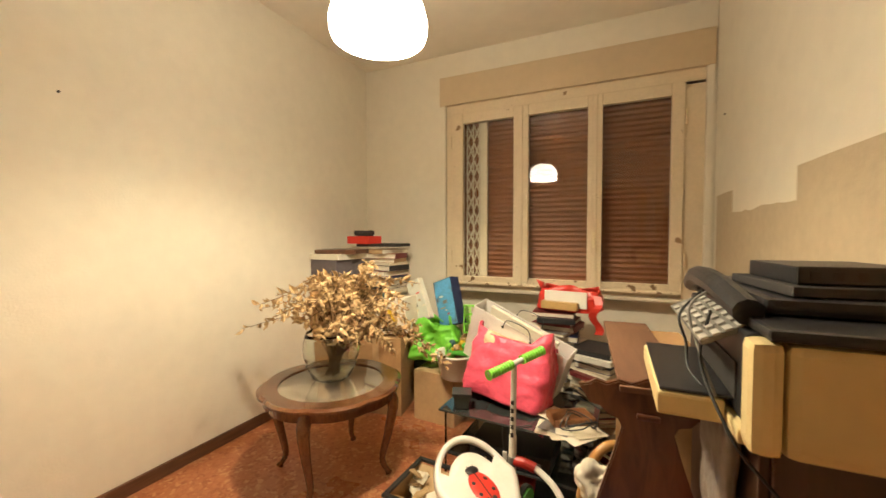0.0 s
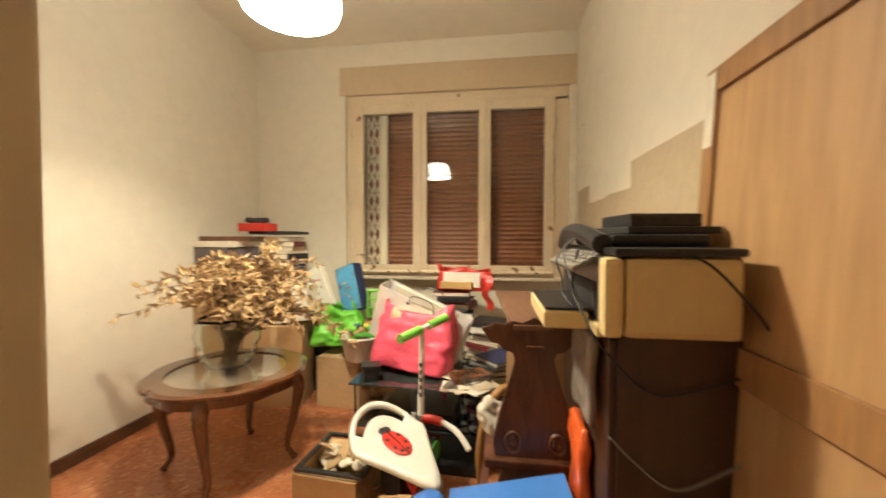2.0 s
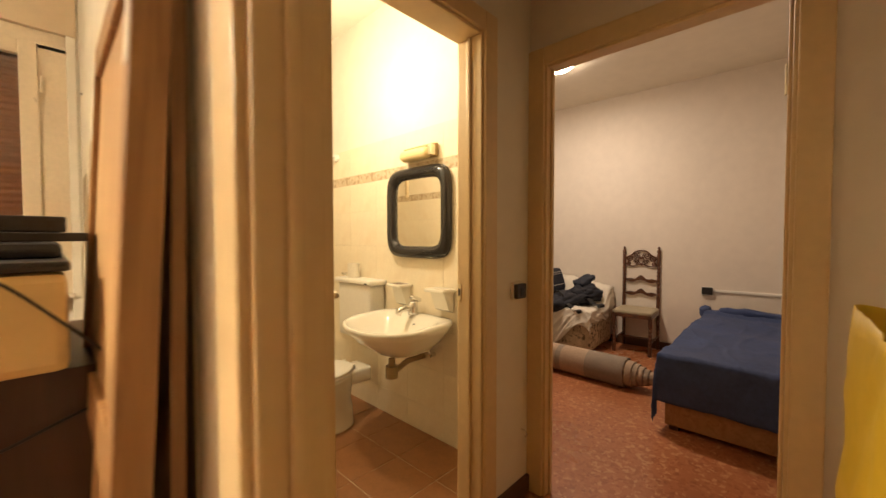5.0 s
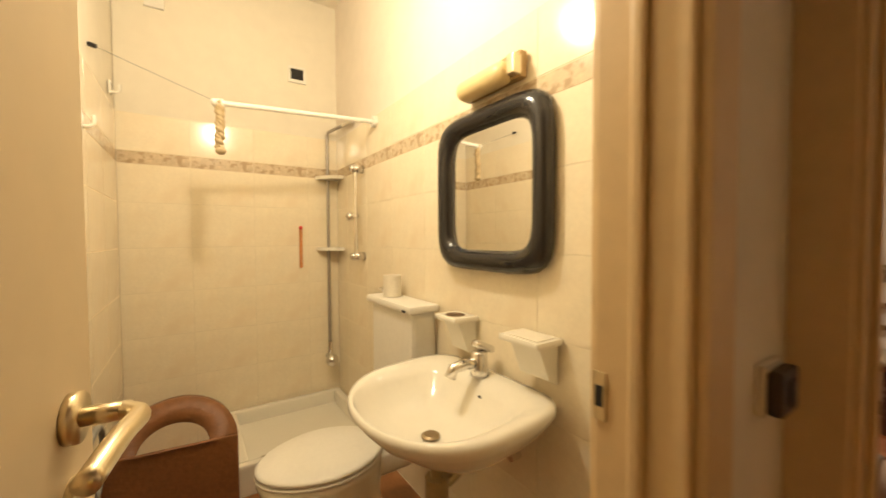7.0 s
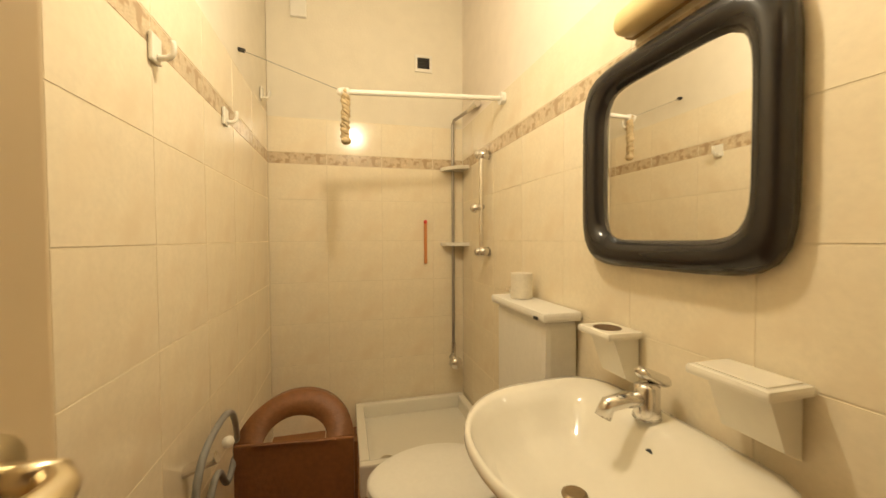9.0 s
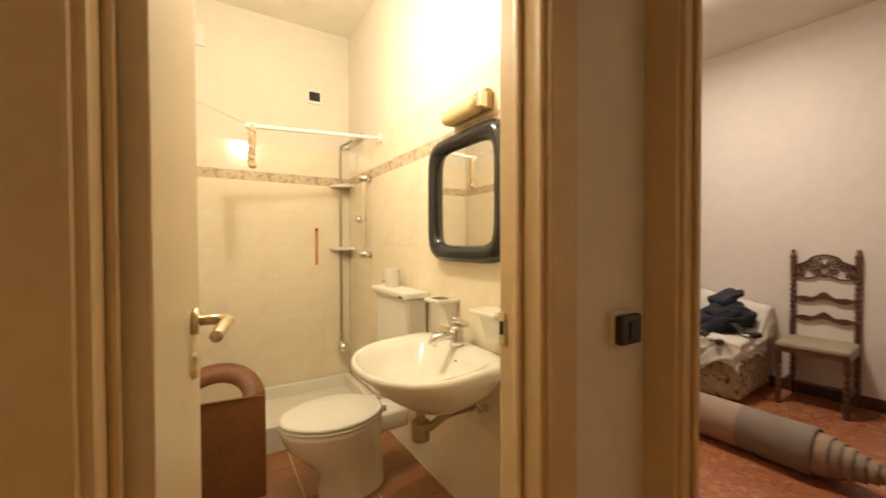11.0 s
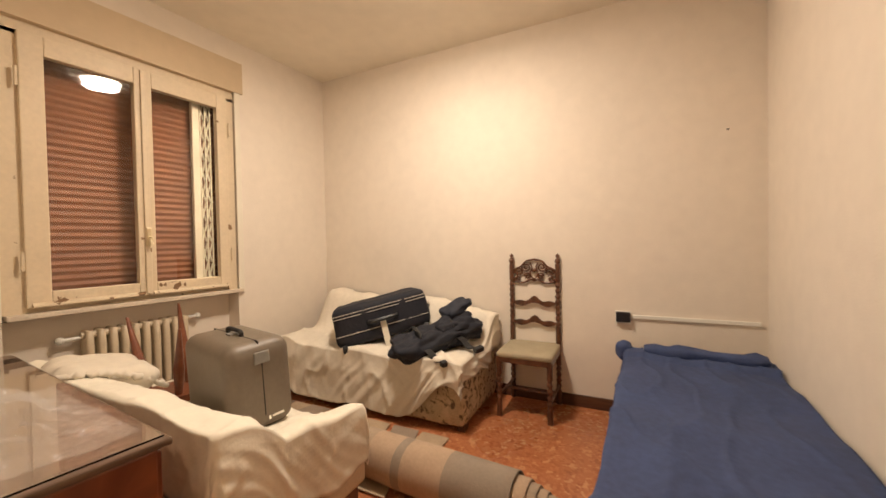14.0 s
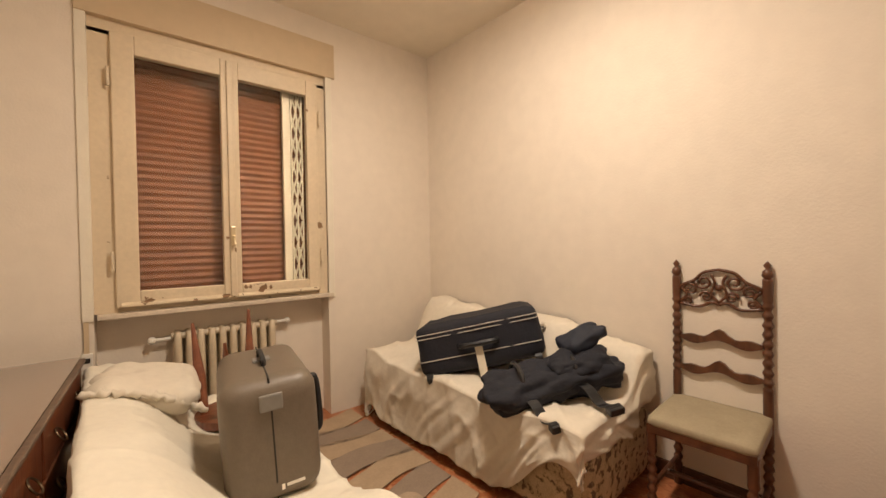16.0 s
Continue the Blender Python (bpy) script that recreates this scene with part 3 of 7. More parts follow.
# ---- lamps ----
def pendant(at):
    t = thing("pendant_lamp", "lit white opal glass dome pendant lamp", "lamp", at)
    prof = [(0.183, 0.0), (0.190, 0.02), (0.192, 0.06), (0.178, 0.115), (0.145, 0.165), (0.095, 0.20), (0.035, 0.215)]
    bm = lathe(B(), prof + [(r - 0.005, z - 0.004) for r, z in reversed(prof)], seg=40)
    part("shade", bm, M_SHADE, t, "glowing white opal glass shade", True)
    part("cap", cyl(B(), (0, 0, 0.205), (0, 0, 0.27), 0.035, 0.02), M_BLACK, t)
    part("cord", cyl(B(), (0, 0, 0.265), (0, 0, C1 - at[2] - 0.01), 0.004, seg=8), M_CABLE, t)
    part("canopy", lathe(B(), [(0.0, C1 - at[2]), (0.05, C1 - at[2]), (0.045, C1 - at[2] - 0.03), (0.01, C1 - at[2] - 0.05)], seg=20), M_WHITEPL, t)
    return t


pendant((0.12, 1.455, 2.115))
t = thing("ceiling_lamp", "lit round white ceiling lamp", "lamp", (4.78, 1.62, C2))
part("diffuser", lathe(B(), [(0.0, -0.066), (0.07, -0.063), (0.12, -0.050), (0.15, -0.024), (0.15, -0.012)], seg=32), M_DIFF, t, "glowing diffuser", True)
part("rim", lathe(B(), [(0.15, -0.014), (0.162, -0.012), (0.162, 0.0), (0.0, 0.0)], seg=32), M_WHITEPL, t)
t = thing("bath_pendant", "lit bare opal bulb hanging from the bathroom ceiling", "lamp", (2.40, 1.78, 2.21))
part("bulb", ball(B(), (0, 0, 0), 0.05, seg=18), M_GLOBE, t, "glowing opal bulb", True).visible_shadow = False
part("socket", cyl(B(), (0, 0, 0.048), (0, 0, 0.11), 0.02, 0.016), M_WHITEPL, t)
part("cord", cyl(B(), (0, 0, 0.11), (0, 0, CB - 2.21), 0.0035, seg=8), M_CABLE, t)


# ---- first room: table with vase ----
def oval_table(at):
    t = thing("side_table", "polished walnut side table with glass inset and cabriole legs", "table", at)
    n = 64
    def rim(r, k):
        a = 2 * math.pi * k / n
        return r * (1 + (0.045 * abs(math.cos(4 * a)) ** 0.6 if r > 0.33 else 0.0)), a
    def ring(bm, rz):
        rings = []
        for r, z in rz:
            rings.append([bm.verts.new((rim(r, k)[0] * math.cos(rim(r, k)[1]), rim(r, k)[0] * math.sin(rim(r, k)[1]), z)) for k in range(n)])
        for a, b in zip(rings, rings[1:]):
            for k in range(n):
                bm.faces.new((a[k], a[(k + 1) % n], b[(k + 1) % n], b[k]))
        return bm
    part("top_frame", ring(B(), [(0.285, 0.505), (0.285, 0.522), (0.355, 0.524), (0.372, 0.515), (0.372, 0.502), (0.355, 0.492), (0.345, 0.488), (0.345, 0.45), (0.325, 0.445), (0.31, 0.49), (0.285, 0.505)]), M_TABLE, t, smooth=False)
    part("glass_inset", lathe(B(), [(0.0, 0.516), (0.292, 0.516), (0.292, 0.510), (0.0, 0.510)], seg=n), M_GLASS, t, "clear glass inset").visible_shadow = False
    part("cane_panel", lathe(B(), [(0.0, 0.498), (0.292, 0.498), (0.292, 0.49), (0.0, 0.49)], seg=n), material("aged_cane", (0.19, 0.145, 0.095), 0.6, var=0.25, scale=40), t, "woven panel under the glass")
    for k in range(4):
        a = math.radians(18 + 90 * k)
        c, s = math.cos(a), math.sin(a)
        pts = curve_pts([(0.305, 0, 0.49), (0.348, 0, 0.41), (0.322, 0, 0.25), (0.285, 0, 0.09), (0.322, 0, 0.012)], 6)
        rad = [0.030 * (1 - i / (len(pts) - 1)) ** 1.5 + 0.013 for i in range(len(pts))]
        rad[-1] = 0.02
        part("leg", tube(B(), [(p.x * c, p.x * s, p.z) for p in pts], 0, 10, rad), M_TABLE, t, smooth=True)
    return t


oval_table((-0.46, 1.83, 0.0))


def vase(at):
    t = thing("glass_vase", "clear round glass vase standing on the side table", "vase", at)
    prof = [(0.0, 0.0), (0.075, 0.0), (0.09, 0.012), (0.105, 0.05), (0.118, 0.075), (0.113, 0.09), (0.128, 0.12), (0.132, 0.17), (0.122, 0.225), (0.115, 0.245)]
    part("bowl", lathe(B(), prof + [(max(r - 0.005, 0), z + (0.006 if z < 0.02 else 0)) for r, z in reversed(prof)], seg=36), M_VASE, t, smooth=True).visible_shadow = False
    return t


vase((-0.49, 1.86, 0.524)).scale = (1.22, 1.22, 1.08)


def dried_branches(at):
    """Eucalyptus-like dry branches: many twigs, each with a row of curled leaves."""
    rnd = random.Random(7)
    t = thing("dried_branches", "bunch of dried branches with curled tan leaves", "dried plant", at)
    tw = B()
    verts, faces = [], []
    def leaf(p, d, size):
        side = d.cross(Vector((rnd.uniform(-1, 1), rnd.uniform(-1, 1), rnd.uniform(-1, 1)))).normalized()
        out = (side + d * 0.5 + Vector((0, 0, rnd.uniform(-0.5, 0.2)))).normalized()
        nrm = out.cross(d).normalized()
        w = out.cross(nrm).normalized()
        n0 = len(verts)
        curl = rnd.uniform(-0.5, 0.6)
        for u, v, h in ((0, 0, 0), (0.30, 0.30, 0.12), (0.75, 0.24, 0.25), (1.35, 0, curl), (0.75, -0.24, 0.28), (0.30, -0.30, 0.14), (0.5, 0, -0.06)):
            q = p + size * (u * out + v * w + h * nrm)
            verts.append(q)
        for a, b in ((0, 1), (1, 2), (2, 3), (3, 4), (4, 5), (5, 0)):
            faces.append((n0 + a, n0 + b, n0 + 6))
    ends = []
    for k in range(58):
        a = rnd.uniform(0, 2 * math.pi)
        reach = rnd.uniform(0.12, 0.47)
        zt = 0.24 + rnd.uniform(-0.05, 0.24) - 0.20 * reach
        ends.append((reach * math.cos(a), reach * math.sin(a), zt))
    ends += [(0.50, 0.10, 0.02), (0.46, 0.30, -0.08), (0.52, 0.22, 0.0), (-0.52, -0.15, 0.26), (-0.55, 0.0, 0.22), (0.12, 0.1, 0.50), (0.15, 0.0, 0.47), (-0.48, -0.3, 0.18), (0.38, -0.1, 0.1), (0.42, 0.22, 0.04)]
    for ex, ey, ez in ends:
        r = math.hypot(ex, ey)
        pts = curve_pts([(rnd.uniform(-0.14, -0.07), rnd.uniform(-0.06, 0.02), -0.09), (ex * 0.12 - 0.08, ey * 0.12, 0.06), (ex * 0.5, ey * 0.5, max(ez, 0.1) * 0.85 + 0.1), (ex, ey, ez + 0.02)], 6)
        tube(tw, pts, 0.003, 5, [0.0035 - 0.0022 * i / len(pts) for i in range(len(pts))])
        for i in range(8, len(pts)):
            d = (pts[i] - pts[i - 1]).normalized()
            for _ in range(4):
                leaf(pts[i] - d * rnd.uniform(0, 0.05), d, rnd.choice((0.6, 0.8, 1.0, 1.2)) * rnd.uniform(0.020, 0.040))
    tagged(part("twig_bundle", tw, M_TWIG, t), "thin dry brown twigs", kind="stuff")
    me = bpy.data.meshes.new("leaves")
    me.from_pydata([tuple(v) for v in verts], [], faces)
    me.materials.append(M_LEAFDRY)
    ob = new("leaves", me)
    ob.parent = t
    tagged(ob, "curled dry tan leaves", kind="stuff")
    return t


dried_branches((-0.385, 1.88, 0.63))


# ---- first room: boxes, books and bags ----
def carton(label, at, size, rz=0, mat=None, opened=False, group="", tape=True, name="cardboard_box"):
    sx, sy, sz = size
    t = thing(name, label, "box", at, rz, group)
    if opened:
        bm = B()
        w = 0.006
        for b in ((-sx / 2, sx / 2, -sy / 2, -sy / 2 + w, 0, sz), (-sx / 2, sx / 2, sy / 2 - w, sy / 2, 0, sz), (-sx / 2, -sx / 2 + w, -sy / 2 + w, sy / 2 - w, 0, sz), (sx / 2 - w, sx / 2, -sy / 2 + w, sy / 2 - w, 0, sz), (-sx / 2 + w, sx / 2 - w, -sy / 2 + w, sy / 2 - w, 0, 0.01)):
            box(bm, *b)
        part("body", bm, mat or M_CARD, t)
        part("flap", box(B(), -sx / 2, sx / 2, -0.003, 0.003, 0, sy * 0.4, 0, pose(0, -sy / 2, sz, -115)), mat or M_CARD, t)
        part("flap", box(B(), -sx / 2, sx / 2, -0.003, 0.003, 0, sy * 0.4, 0, pose(0, sy / 2, sz, 118)), mat or M_CARD, t)
    else:
        part("body", box(B(), -sx / 2, sx / 2, -sy / 2, sy / 2, 0, sz, 0.004), mat or M_CARD, t)
        if tape:
            part("tape", box(B(), -0.025, 0.025, -sy / 2 - 0.001, sy / 2 + 0.001, sz * 0.7, sz + 0.001), M_CARD2, t, "brown packing tape")
    return t


carton("tall plain cardboard box against the wall", (-0.66, 2.66, 0), (0.40, 0.32, 0.58), 10)
carton("small cardboard box with brown tape on the floor", (-0.17, 2.68, 0), (0.32, 0.26, 0.36), -4, M_CARD2)
carton("cardboard box under the stacked books", (-0.93, 3.08, 0), (0.66, 0.40, 0.72), 0)
carton("dark green storage crate behind the boxes", (-0.32, 3.02, 0), (0.44, 0.34, 0.46), 5, material("dark_green_plastic", (0.02, 0.05, 0.035), 0.5), tape=False, name="storage_crate")
carton("tall cardboard box holding up the shoe boxes", (-1.10, 2.68, 0), (0.36, 0.33, 0.889), 0)
carton("white shoe box with a grey side", (-1.12, 2.68, 1.015), (0.30, 0.32, 0.13), -8, material("grey_carton", (0.13, 0.11, 0.12), 0.7), tape=False)
carton("white shoe box lid", (-1.115, 2.68, 1.145), (0.33, 0.34, 0.045), -6, M_PAPER, tape=False, name="box_lid")
carton("brown cardboard shoe box", (-1.12, 2.68, 0.89), (0.29, 0.30, 0.125), 3, M_CARD, tape=False)
carton("dark flat game box lying on the pile", (-1.08, 2.70, 1.19), (0.36, 0.30, 0.035), 12, M_DKWOOD, tape=False, name="game_box")
t = carton("open red box with dark cloth inside", (-1.0, 2.88, 1.268), (0.24, 0.17, 0.065), -6, M_RED, opened=False, tape=False, name="red_box")
t = thing("cloth_bundle", "small bundle of dark grey cloth", "cloth", (-1.0, 2.88, 1.333), 0)
part("cloth", soft(B(), (0.17, 0.12, 0.05), (0, 0, 0.02), 0.03, 8, 0.025, 14), M_BLACKM, t, smooth=True)

BOOKC = [material("book_cover_%s" % n, c, 0.55, var=0.1, scale=8) for n, c in (("black", (0.02, 0.02, 0.022)), ("navy", (0.02, 0.03, 0.09)), ("maroon", (0.16, 0.02, 0.02)), ("tan", (0.42, 0.28, 0.14)), ("cream", (0.66, 0.58, 0.44)), ("teal", (0.05, 0.14, 0.15)), ("white", (0.74, 0.70, 0.62)), ("grey", (0.20, 0.19, 0.18)))]
rnd = random.Random(11)


def book(at, size, rz, cover, group, label, rx=0, ry=0):
    sx, sy, sz = size
    t = thing("book", label, "book", at, rz, group, rx, ry)
    c = 0.0025
    bm = box(box(box(B(), -sx / 2, sx / 2, -sy / 2, sy / 2, 0, c), -sx / 2, sx / 2, -sy / 2, sy / 2, sz - c, sz), -sx / 2, -sx / 2 + c, -sy / 2, sy / 2, c, sz - c)
    part("cover", bm, BOOKC[cover], t)
    part("page_block", box(B(), -sx / 2 + c, sx / 2 - 0.004, -sy / 2 + 0.004, sy / 2 - 0.004, c, sz - c), M_PAPER, t, "yellowed page block")
    return t


COV = ("black", "navy", "maroon", "tan", "cream", "teal", "white", "grey")


def book_stack(x, y, z, zmax, group, place, base=(0.30, 0.23), turn=0, lean=0.0):
    while z < zmax:
        h = rnd.uniform(0.016, 0.045)
        c = rnd.randrange(8)
        book((x + rnd.uniform(-0.02, 0.02) + lean * z, y + rnd.uniform(-0.02, 0.02), z), (base[0] * rnd.uniform(0.8, 1.05), base[1] * rnd.uniform(0.8, 1.05), h), turn + rnd.uniform(-14, 14) + rnd.choice((0, 90, 180, 270)) * (base[0] - base[1] < 0.09), c, group, "%s covered book lying in a stack %s" % (COV[c], place))
        z += h + 0.0005
    return z


book_stack(-0.84, 2.98, 0.722, 1.20, "books in the corner stack", "in the corner", (0.34, 0.26), 90)
book_stack(-0.98, 3.02, 0.722, 0.82, "books in the corner stack", "in the corner", (0.30, 0.24), 90)
carton("flat dark folder on the corner stack", (-0.86, 2.97, 1.243), (0.38, 0.28, 0.025), 4, M_BLACKM, tape=False, name="folder")
book_stack(0.62, 2.93, 0.0, 0.80, "books under the window", "under the window", (0.32, 0.26), 80)
book_stack(0.90, 2.78, 0.0, 0.60, "books under the window", "under the window", (0.30, 0.24), 60)
book_stack(0.98, 2.42, 0.0, 0.46, "books under the window", "under the window", (0.28, 0.22), 35)
carton("wooden cigar box on the book stack", (0.66, 2.86, 0.84), (0.24, 0.18, 0.05), -10, material("varnished_box", (0.50, 0.32, 0.12), 0.4), tape=False, name="wooden_box")


def shopping_bag(name, label, at, size, mat, rz=0, rx=0, ry=0, wob=0.02, lip=0.02, open_top=True, seed=1.0, handles=None, taper=0.1, power=5):
    """A limp bag with folded mouth."""
    sx, sy, sz = size
    t = thing(name, label, "bag", at, rz, "", rx, ry)
    nu, nv = 72, 28
    def fn(u, v):
        a = 2 * math.pi * u
        c, s = math.cos(a), math.sin(a)
        k = 1 / (abs(c) ** power + abs(s) ** power) ** (1 / power)
        w = 1 - taper * v + 0.06 * math.sin(v * 3)
        p = Vector((c * k * sx / 2 * w, s * k * sy / 2 * (w - 0.25 * v * v), v * sz))
        q = p * 9 + Vector((seed, seed * 2, 0))
        d = wob * (1.3 * noise.noise(q * 0.7) + 0.75 - 1.5 * abs(noise.noise(q * 1.1)) - 0.8 * abs(noise.noise(q * 2.3)) - 0.2 * abs(noise.noise(q * 5)))
        p += Vector((c, s, 0)) * d
        if v > 0.97:
            p.z += lip * math.sin(a * 3 + seed) + lip * noise.noise(q)
        return p
    bm = sheet(B(), fn, nu, nv)
    bmesh.ops.remove_doubles(bm, verts=bm.verts, dist=1e-4)
    bmesh.ops.solidify(bm, geom=list(bm.faces), thickness=0.003)
    part("body", bm, mat, t, smooth=True)
    if handles:
        part("handle", tube(B(), curve_pts([(-sx * 0.2, -sy * 0.3, sz), (-sx * 0.15, -sy * 0.32, sz + 0.09), (sx * 0.15, -sy * 0.32, sz + 0.09), (sx * 0.2, -sy * 0.3, sz)], 5), 0.006), handles, t)
    return t


t = shopping_bag("shopping_bag", "crumpled glossy pink plastic bag full of things", (0.455, 2.15, 0.452), (0.44, 0.24, 0.335), M_PINK, -12, -14, 5, 0.017, 0.05, seed=3.1, taper=0.02, power=7)
part("filling", soft(B(), (0.36, 0.18, 0.16), (0, 0, 0.24), 0.06, 8, 0.04, 9), material("cream_cloth", (0.62, 0.50, 0.32), 0.9), t, "cream cloth inside the bag", True)


def paper_bag(at, size, rx, ry, rz):
    sx, sy, sz = size
    t = thing("paper_bag", "large white paper carrier bag lying tilted", "bag", at, rz, "", rx, ry)
    w = 0.004
    WP = material("white_paper", (0.82, 0.78, 0.75), 0.6, var=0.04, bump=0.2, bscale=12)
    for b in ((-sx / 2, sx / 2, -sy / 2, -sy / 2 + w, 0, sz), (-sx / 2, sx / 2, sy / 2 - w, sy / 2, 0, sz), (-sx / 2, -sx / 2 + w, -sy / 2 + w, sy / 2 - w, 0, sz), (sx / 2 - w, sx / 2, -sy / 2 + w, sy / 2 - w, 0, sz), (-sx / 2 + w, sx / 2 - w, -sy / 2 + w, sy / 2 - w, 0, w)):
        part("panel", box(B(), *b), WP, t)
    part("inner_bag", box(B(), -sx * 0.36, sx * 0.36, -0.012, 0.012, 0.05, sz + 0.02, 0.004), M_PAPER, t, "folded paper bag inside")
    part("rim_fold", box(B(), -sx / 2 + 0.006, sx / 2 - 0.006, -sy / 2 + w, -sy / 2 + w + 0.002, sz - 0.05, sz - 0.001), WP, t)
    for s in (-1, 1):
        for d in (-0.09, 0.09):
            part("eyelet", cyl(B(), (d, s * sy / 2 - 0.003, sz - 0.03), (d, s * sy / 2 + 0.003, sz - 0.03), 0.008), M_BLACK, t)
        part("handle", tube(B(), curve_pts([(-0.09, s * sy / 2, sz - 0.03), (-0.06, s * sy / 2 + s * 0.02, sz + 0.04), (0.06, s * sy / 2 + s * 0.02, sz + 0.05), (0.09, s * sy / 2, sz - 0.03)], 5), 0.003, 6), M_BLACK, t, "dark cord handle")
    return t


paper_bag((0.405, 2.39, 0.495), (0.60, 0.13, 0.36), 12, 21.5, -12)
t = shopping_bag("carrier_bag", "red and white carrier bag on the book stack", (0.70, 2.93, 0.82), (0.40, 0.20, 0.15), M_RED, -8, 0, 0, 0.02, 0.02, seed=6)
part("band", box(B(), -0.14, 0.14, -0.118, -0.112, 0.03, 0.14, 0.002), M_WHITEPL, t, "white printed panel")
part("tail", sheet(B(), lambda u, v: Vector((0.17 + 0.05 * u + 0.02 * math.sin(9 * v), -0.10 - 0.03 * math.sin(5 * v), 0.12 - 0.26 * v)), 4, 10, 0.003), M_RED, t)
shopping_bag("plastic_bag", "crumpled bright green plastic bag", (-0.24, 2.72, 0.43), (0.36, 0.26, 0.26), M_GREENBAG, 15, 0, 0, 0.04, 0.04, seed=8, taper=0.35)


def puzzle_box(label, at, size, rx, ry, rz, front, side, name="puzzle_box"):
    sx, sy, sz = size
    t = thing(name, label, "box", at, rz, "", rx, ry)
    part("body", box(B(), -sx / 2, sx / 2, -sy / 2, sy / 2, 0, sz, 0.003), side, t)
    part("printed_face", box(B(), -sx / 2 + 0.006, sx / 2 - 0.006, -sy / 2 - 0.002, -sy / 2, 0.006, sz - 0.006), front, t, "printed cover")
    r2 = random.Random(int(sx * 1000 + rz))
    for k in range(5):
        x = r2.uniform(-sx * 0.35, sx * 0.25)
        z = r2.uniform(0.05, sz - 0.05)
        part("print", box(B(), x, x + r2.uniform(0.015, sx * 0.3), -sy / 2 - 0.0035, -sy / 2 - 0.002, z, z + r2.uniform(0.008, 0.03)), (M_PAPER, BOOKC[4], M_RED, BOOKC[7], BOOKC[3])[k], t)
    return t


PZ_BLUE = material("blue_print", (0.10, 0.38, 0.66), 0.4, var=0.3, scale=8, second=(0.10, 0.10, 0.13), mix_scale=9, mix_at=0.55, mix_soft=0.1)
PZ_WHITE = material("pale_print", (0.62, 0.62, 0.55), 0.45, var=0.1, second=(0.30, 0.45, 0.55), mix_scale=6, mix_at=0.62, mix_soft=0.05)
puzzle_box("blue and dark printed puzzle box leaning in a bag", (-0.13, 2.81, 0.65), (0.20, 0.09, 0.36), -6, -20, -20, PZ_BLUE, BOOKC[1])
puzzle_box("white and blue printed game box leaning in a bag", (-0.34, 2.76, 0.68), (0.14, 0.05, 0.33), -6, -27, -12, PZ_WHITE, M_PAPER)
t = puzzle_box("white box with a yellow oval print", (-0.56, 2.66, 0.60), (0.34, 0.22, 0.25), 0, -8, 4, M_PAPER, M_PAPER)
part("print", cyl(B(), (0.02, -0.1125, 0.11), (0.02, -0.1145, 0.11), 0.075, seg=28), M_YELLOW, t, "yellow oval print")


def basket(name, label, at, size, mat, rz=0, rx=0, slots=5, rows=3):
    """Open-work plastic basket."""
    sx, sy, sz = size
    t = thing(name, label, "basket", at, rz, "", rx)
    bm = B()
    def wall(u0, u1, fixed, axis):
        for k in range(slots + 1):
            u = u0 + (u1 - u0) * k / slots
            b = (u - 0.004, u + 0.004, fixed - 0.002, fixed + 0.002, 0, sz) if axis == "x" else (fixed - 0.002, fixed + 0.002, u - 0.004, u + 0.004, 0, sz)
            box(bm, *b)
        for k in range(rows + 1):
            z = sz * k / rows
            b = (u0, u1, fixed - 0.0025, fixed + 0.0025, z - 0.005, z + 0.005) if axis == "x" else (fixed - 0.0025, fixed + 0.0025, u0, u1, z - 0.005, z + 0.005)
            box(bm, *b)
    wall(-sx / 2, sx / 2, -sy / 2, "x")
    wall(-sx / 2, sx / 2, sy / 2, "x")
    wall(-sy / 2, sy / 2, -sx / 2, "y")
    wall(-sy / 2, sy / 2, sx / 2, "y")
    part("lattice", bm, mat, t)
    part("bottom", box(B(), -sx / 2, sx / 2, -sy / 2, sy / 2, -0.004, 0.004), mat, t)
    bm = B()
    for b in ((-sx / 2 - 0.008, sx / 2 + 0.008, -sy / 2 - 0.008, -sy / 2 + 0.004), (-sx / 2 - 0.008, sx / 2 + 0.008, sy / 2 - 0.004, sy / 2 + 0.008), (-sx / 2 - 0.008, -sx / 2 + 0.004, -sy / 2, sy / 2), (sx / 2 - 0.004, sx / 2 + 0.008, -sy / 2, sy / 2)):
        box(bm, *b, sz - 0.008, sz + 0.006, 0.002)
    part("rim", bm, mat, t)
    return t


GBRIGHT = material("lime_plastic", (0.22, 0.62, 0.06), 0.35, var=0.06)
basket("plastic_basket", "bright green open-work plastic basket", (0.06, 2.88, 0.60), (0.22, 0.20, 0.20), GBRIGHT, 12, -10)
carton("grey cardboard box under the basket", (0.10, 2.92, 0.0), (0.34, 0.30, 0.58), 6, M_CARD, tape=False)

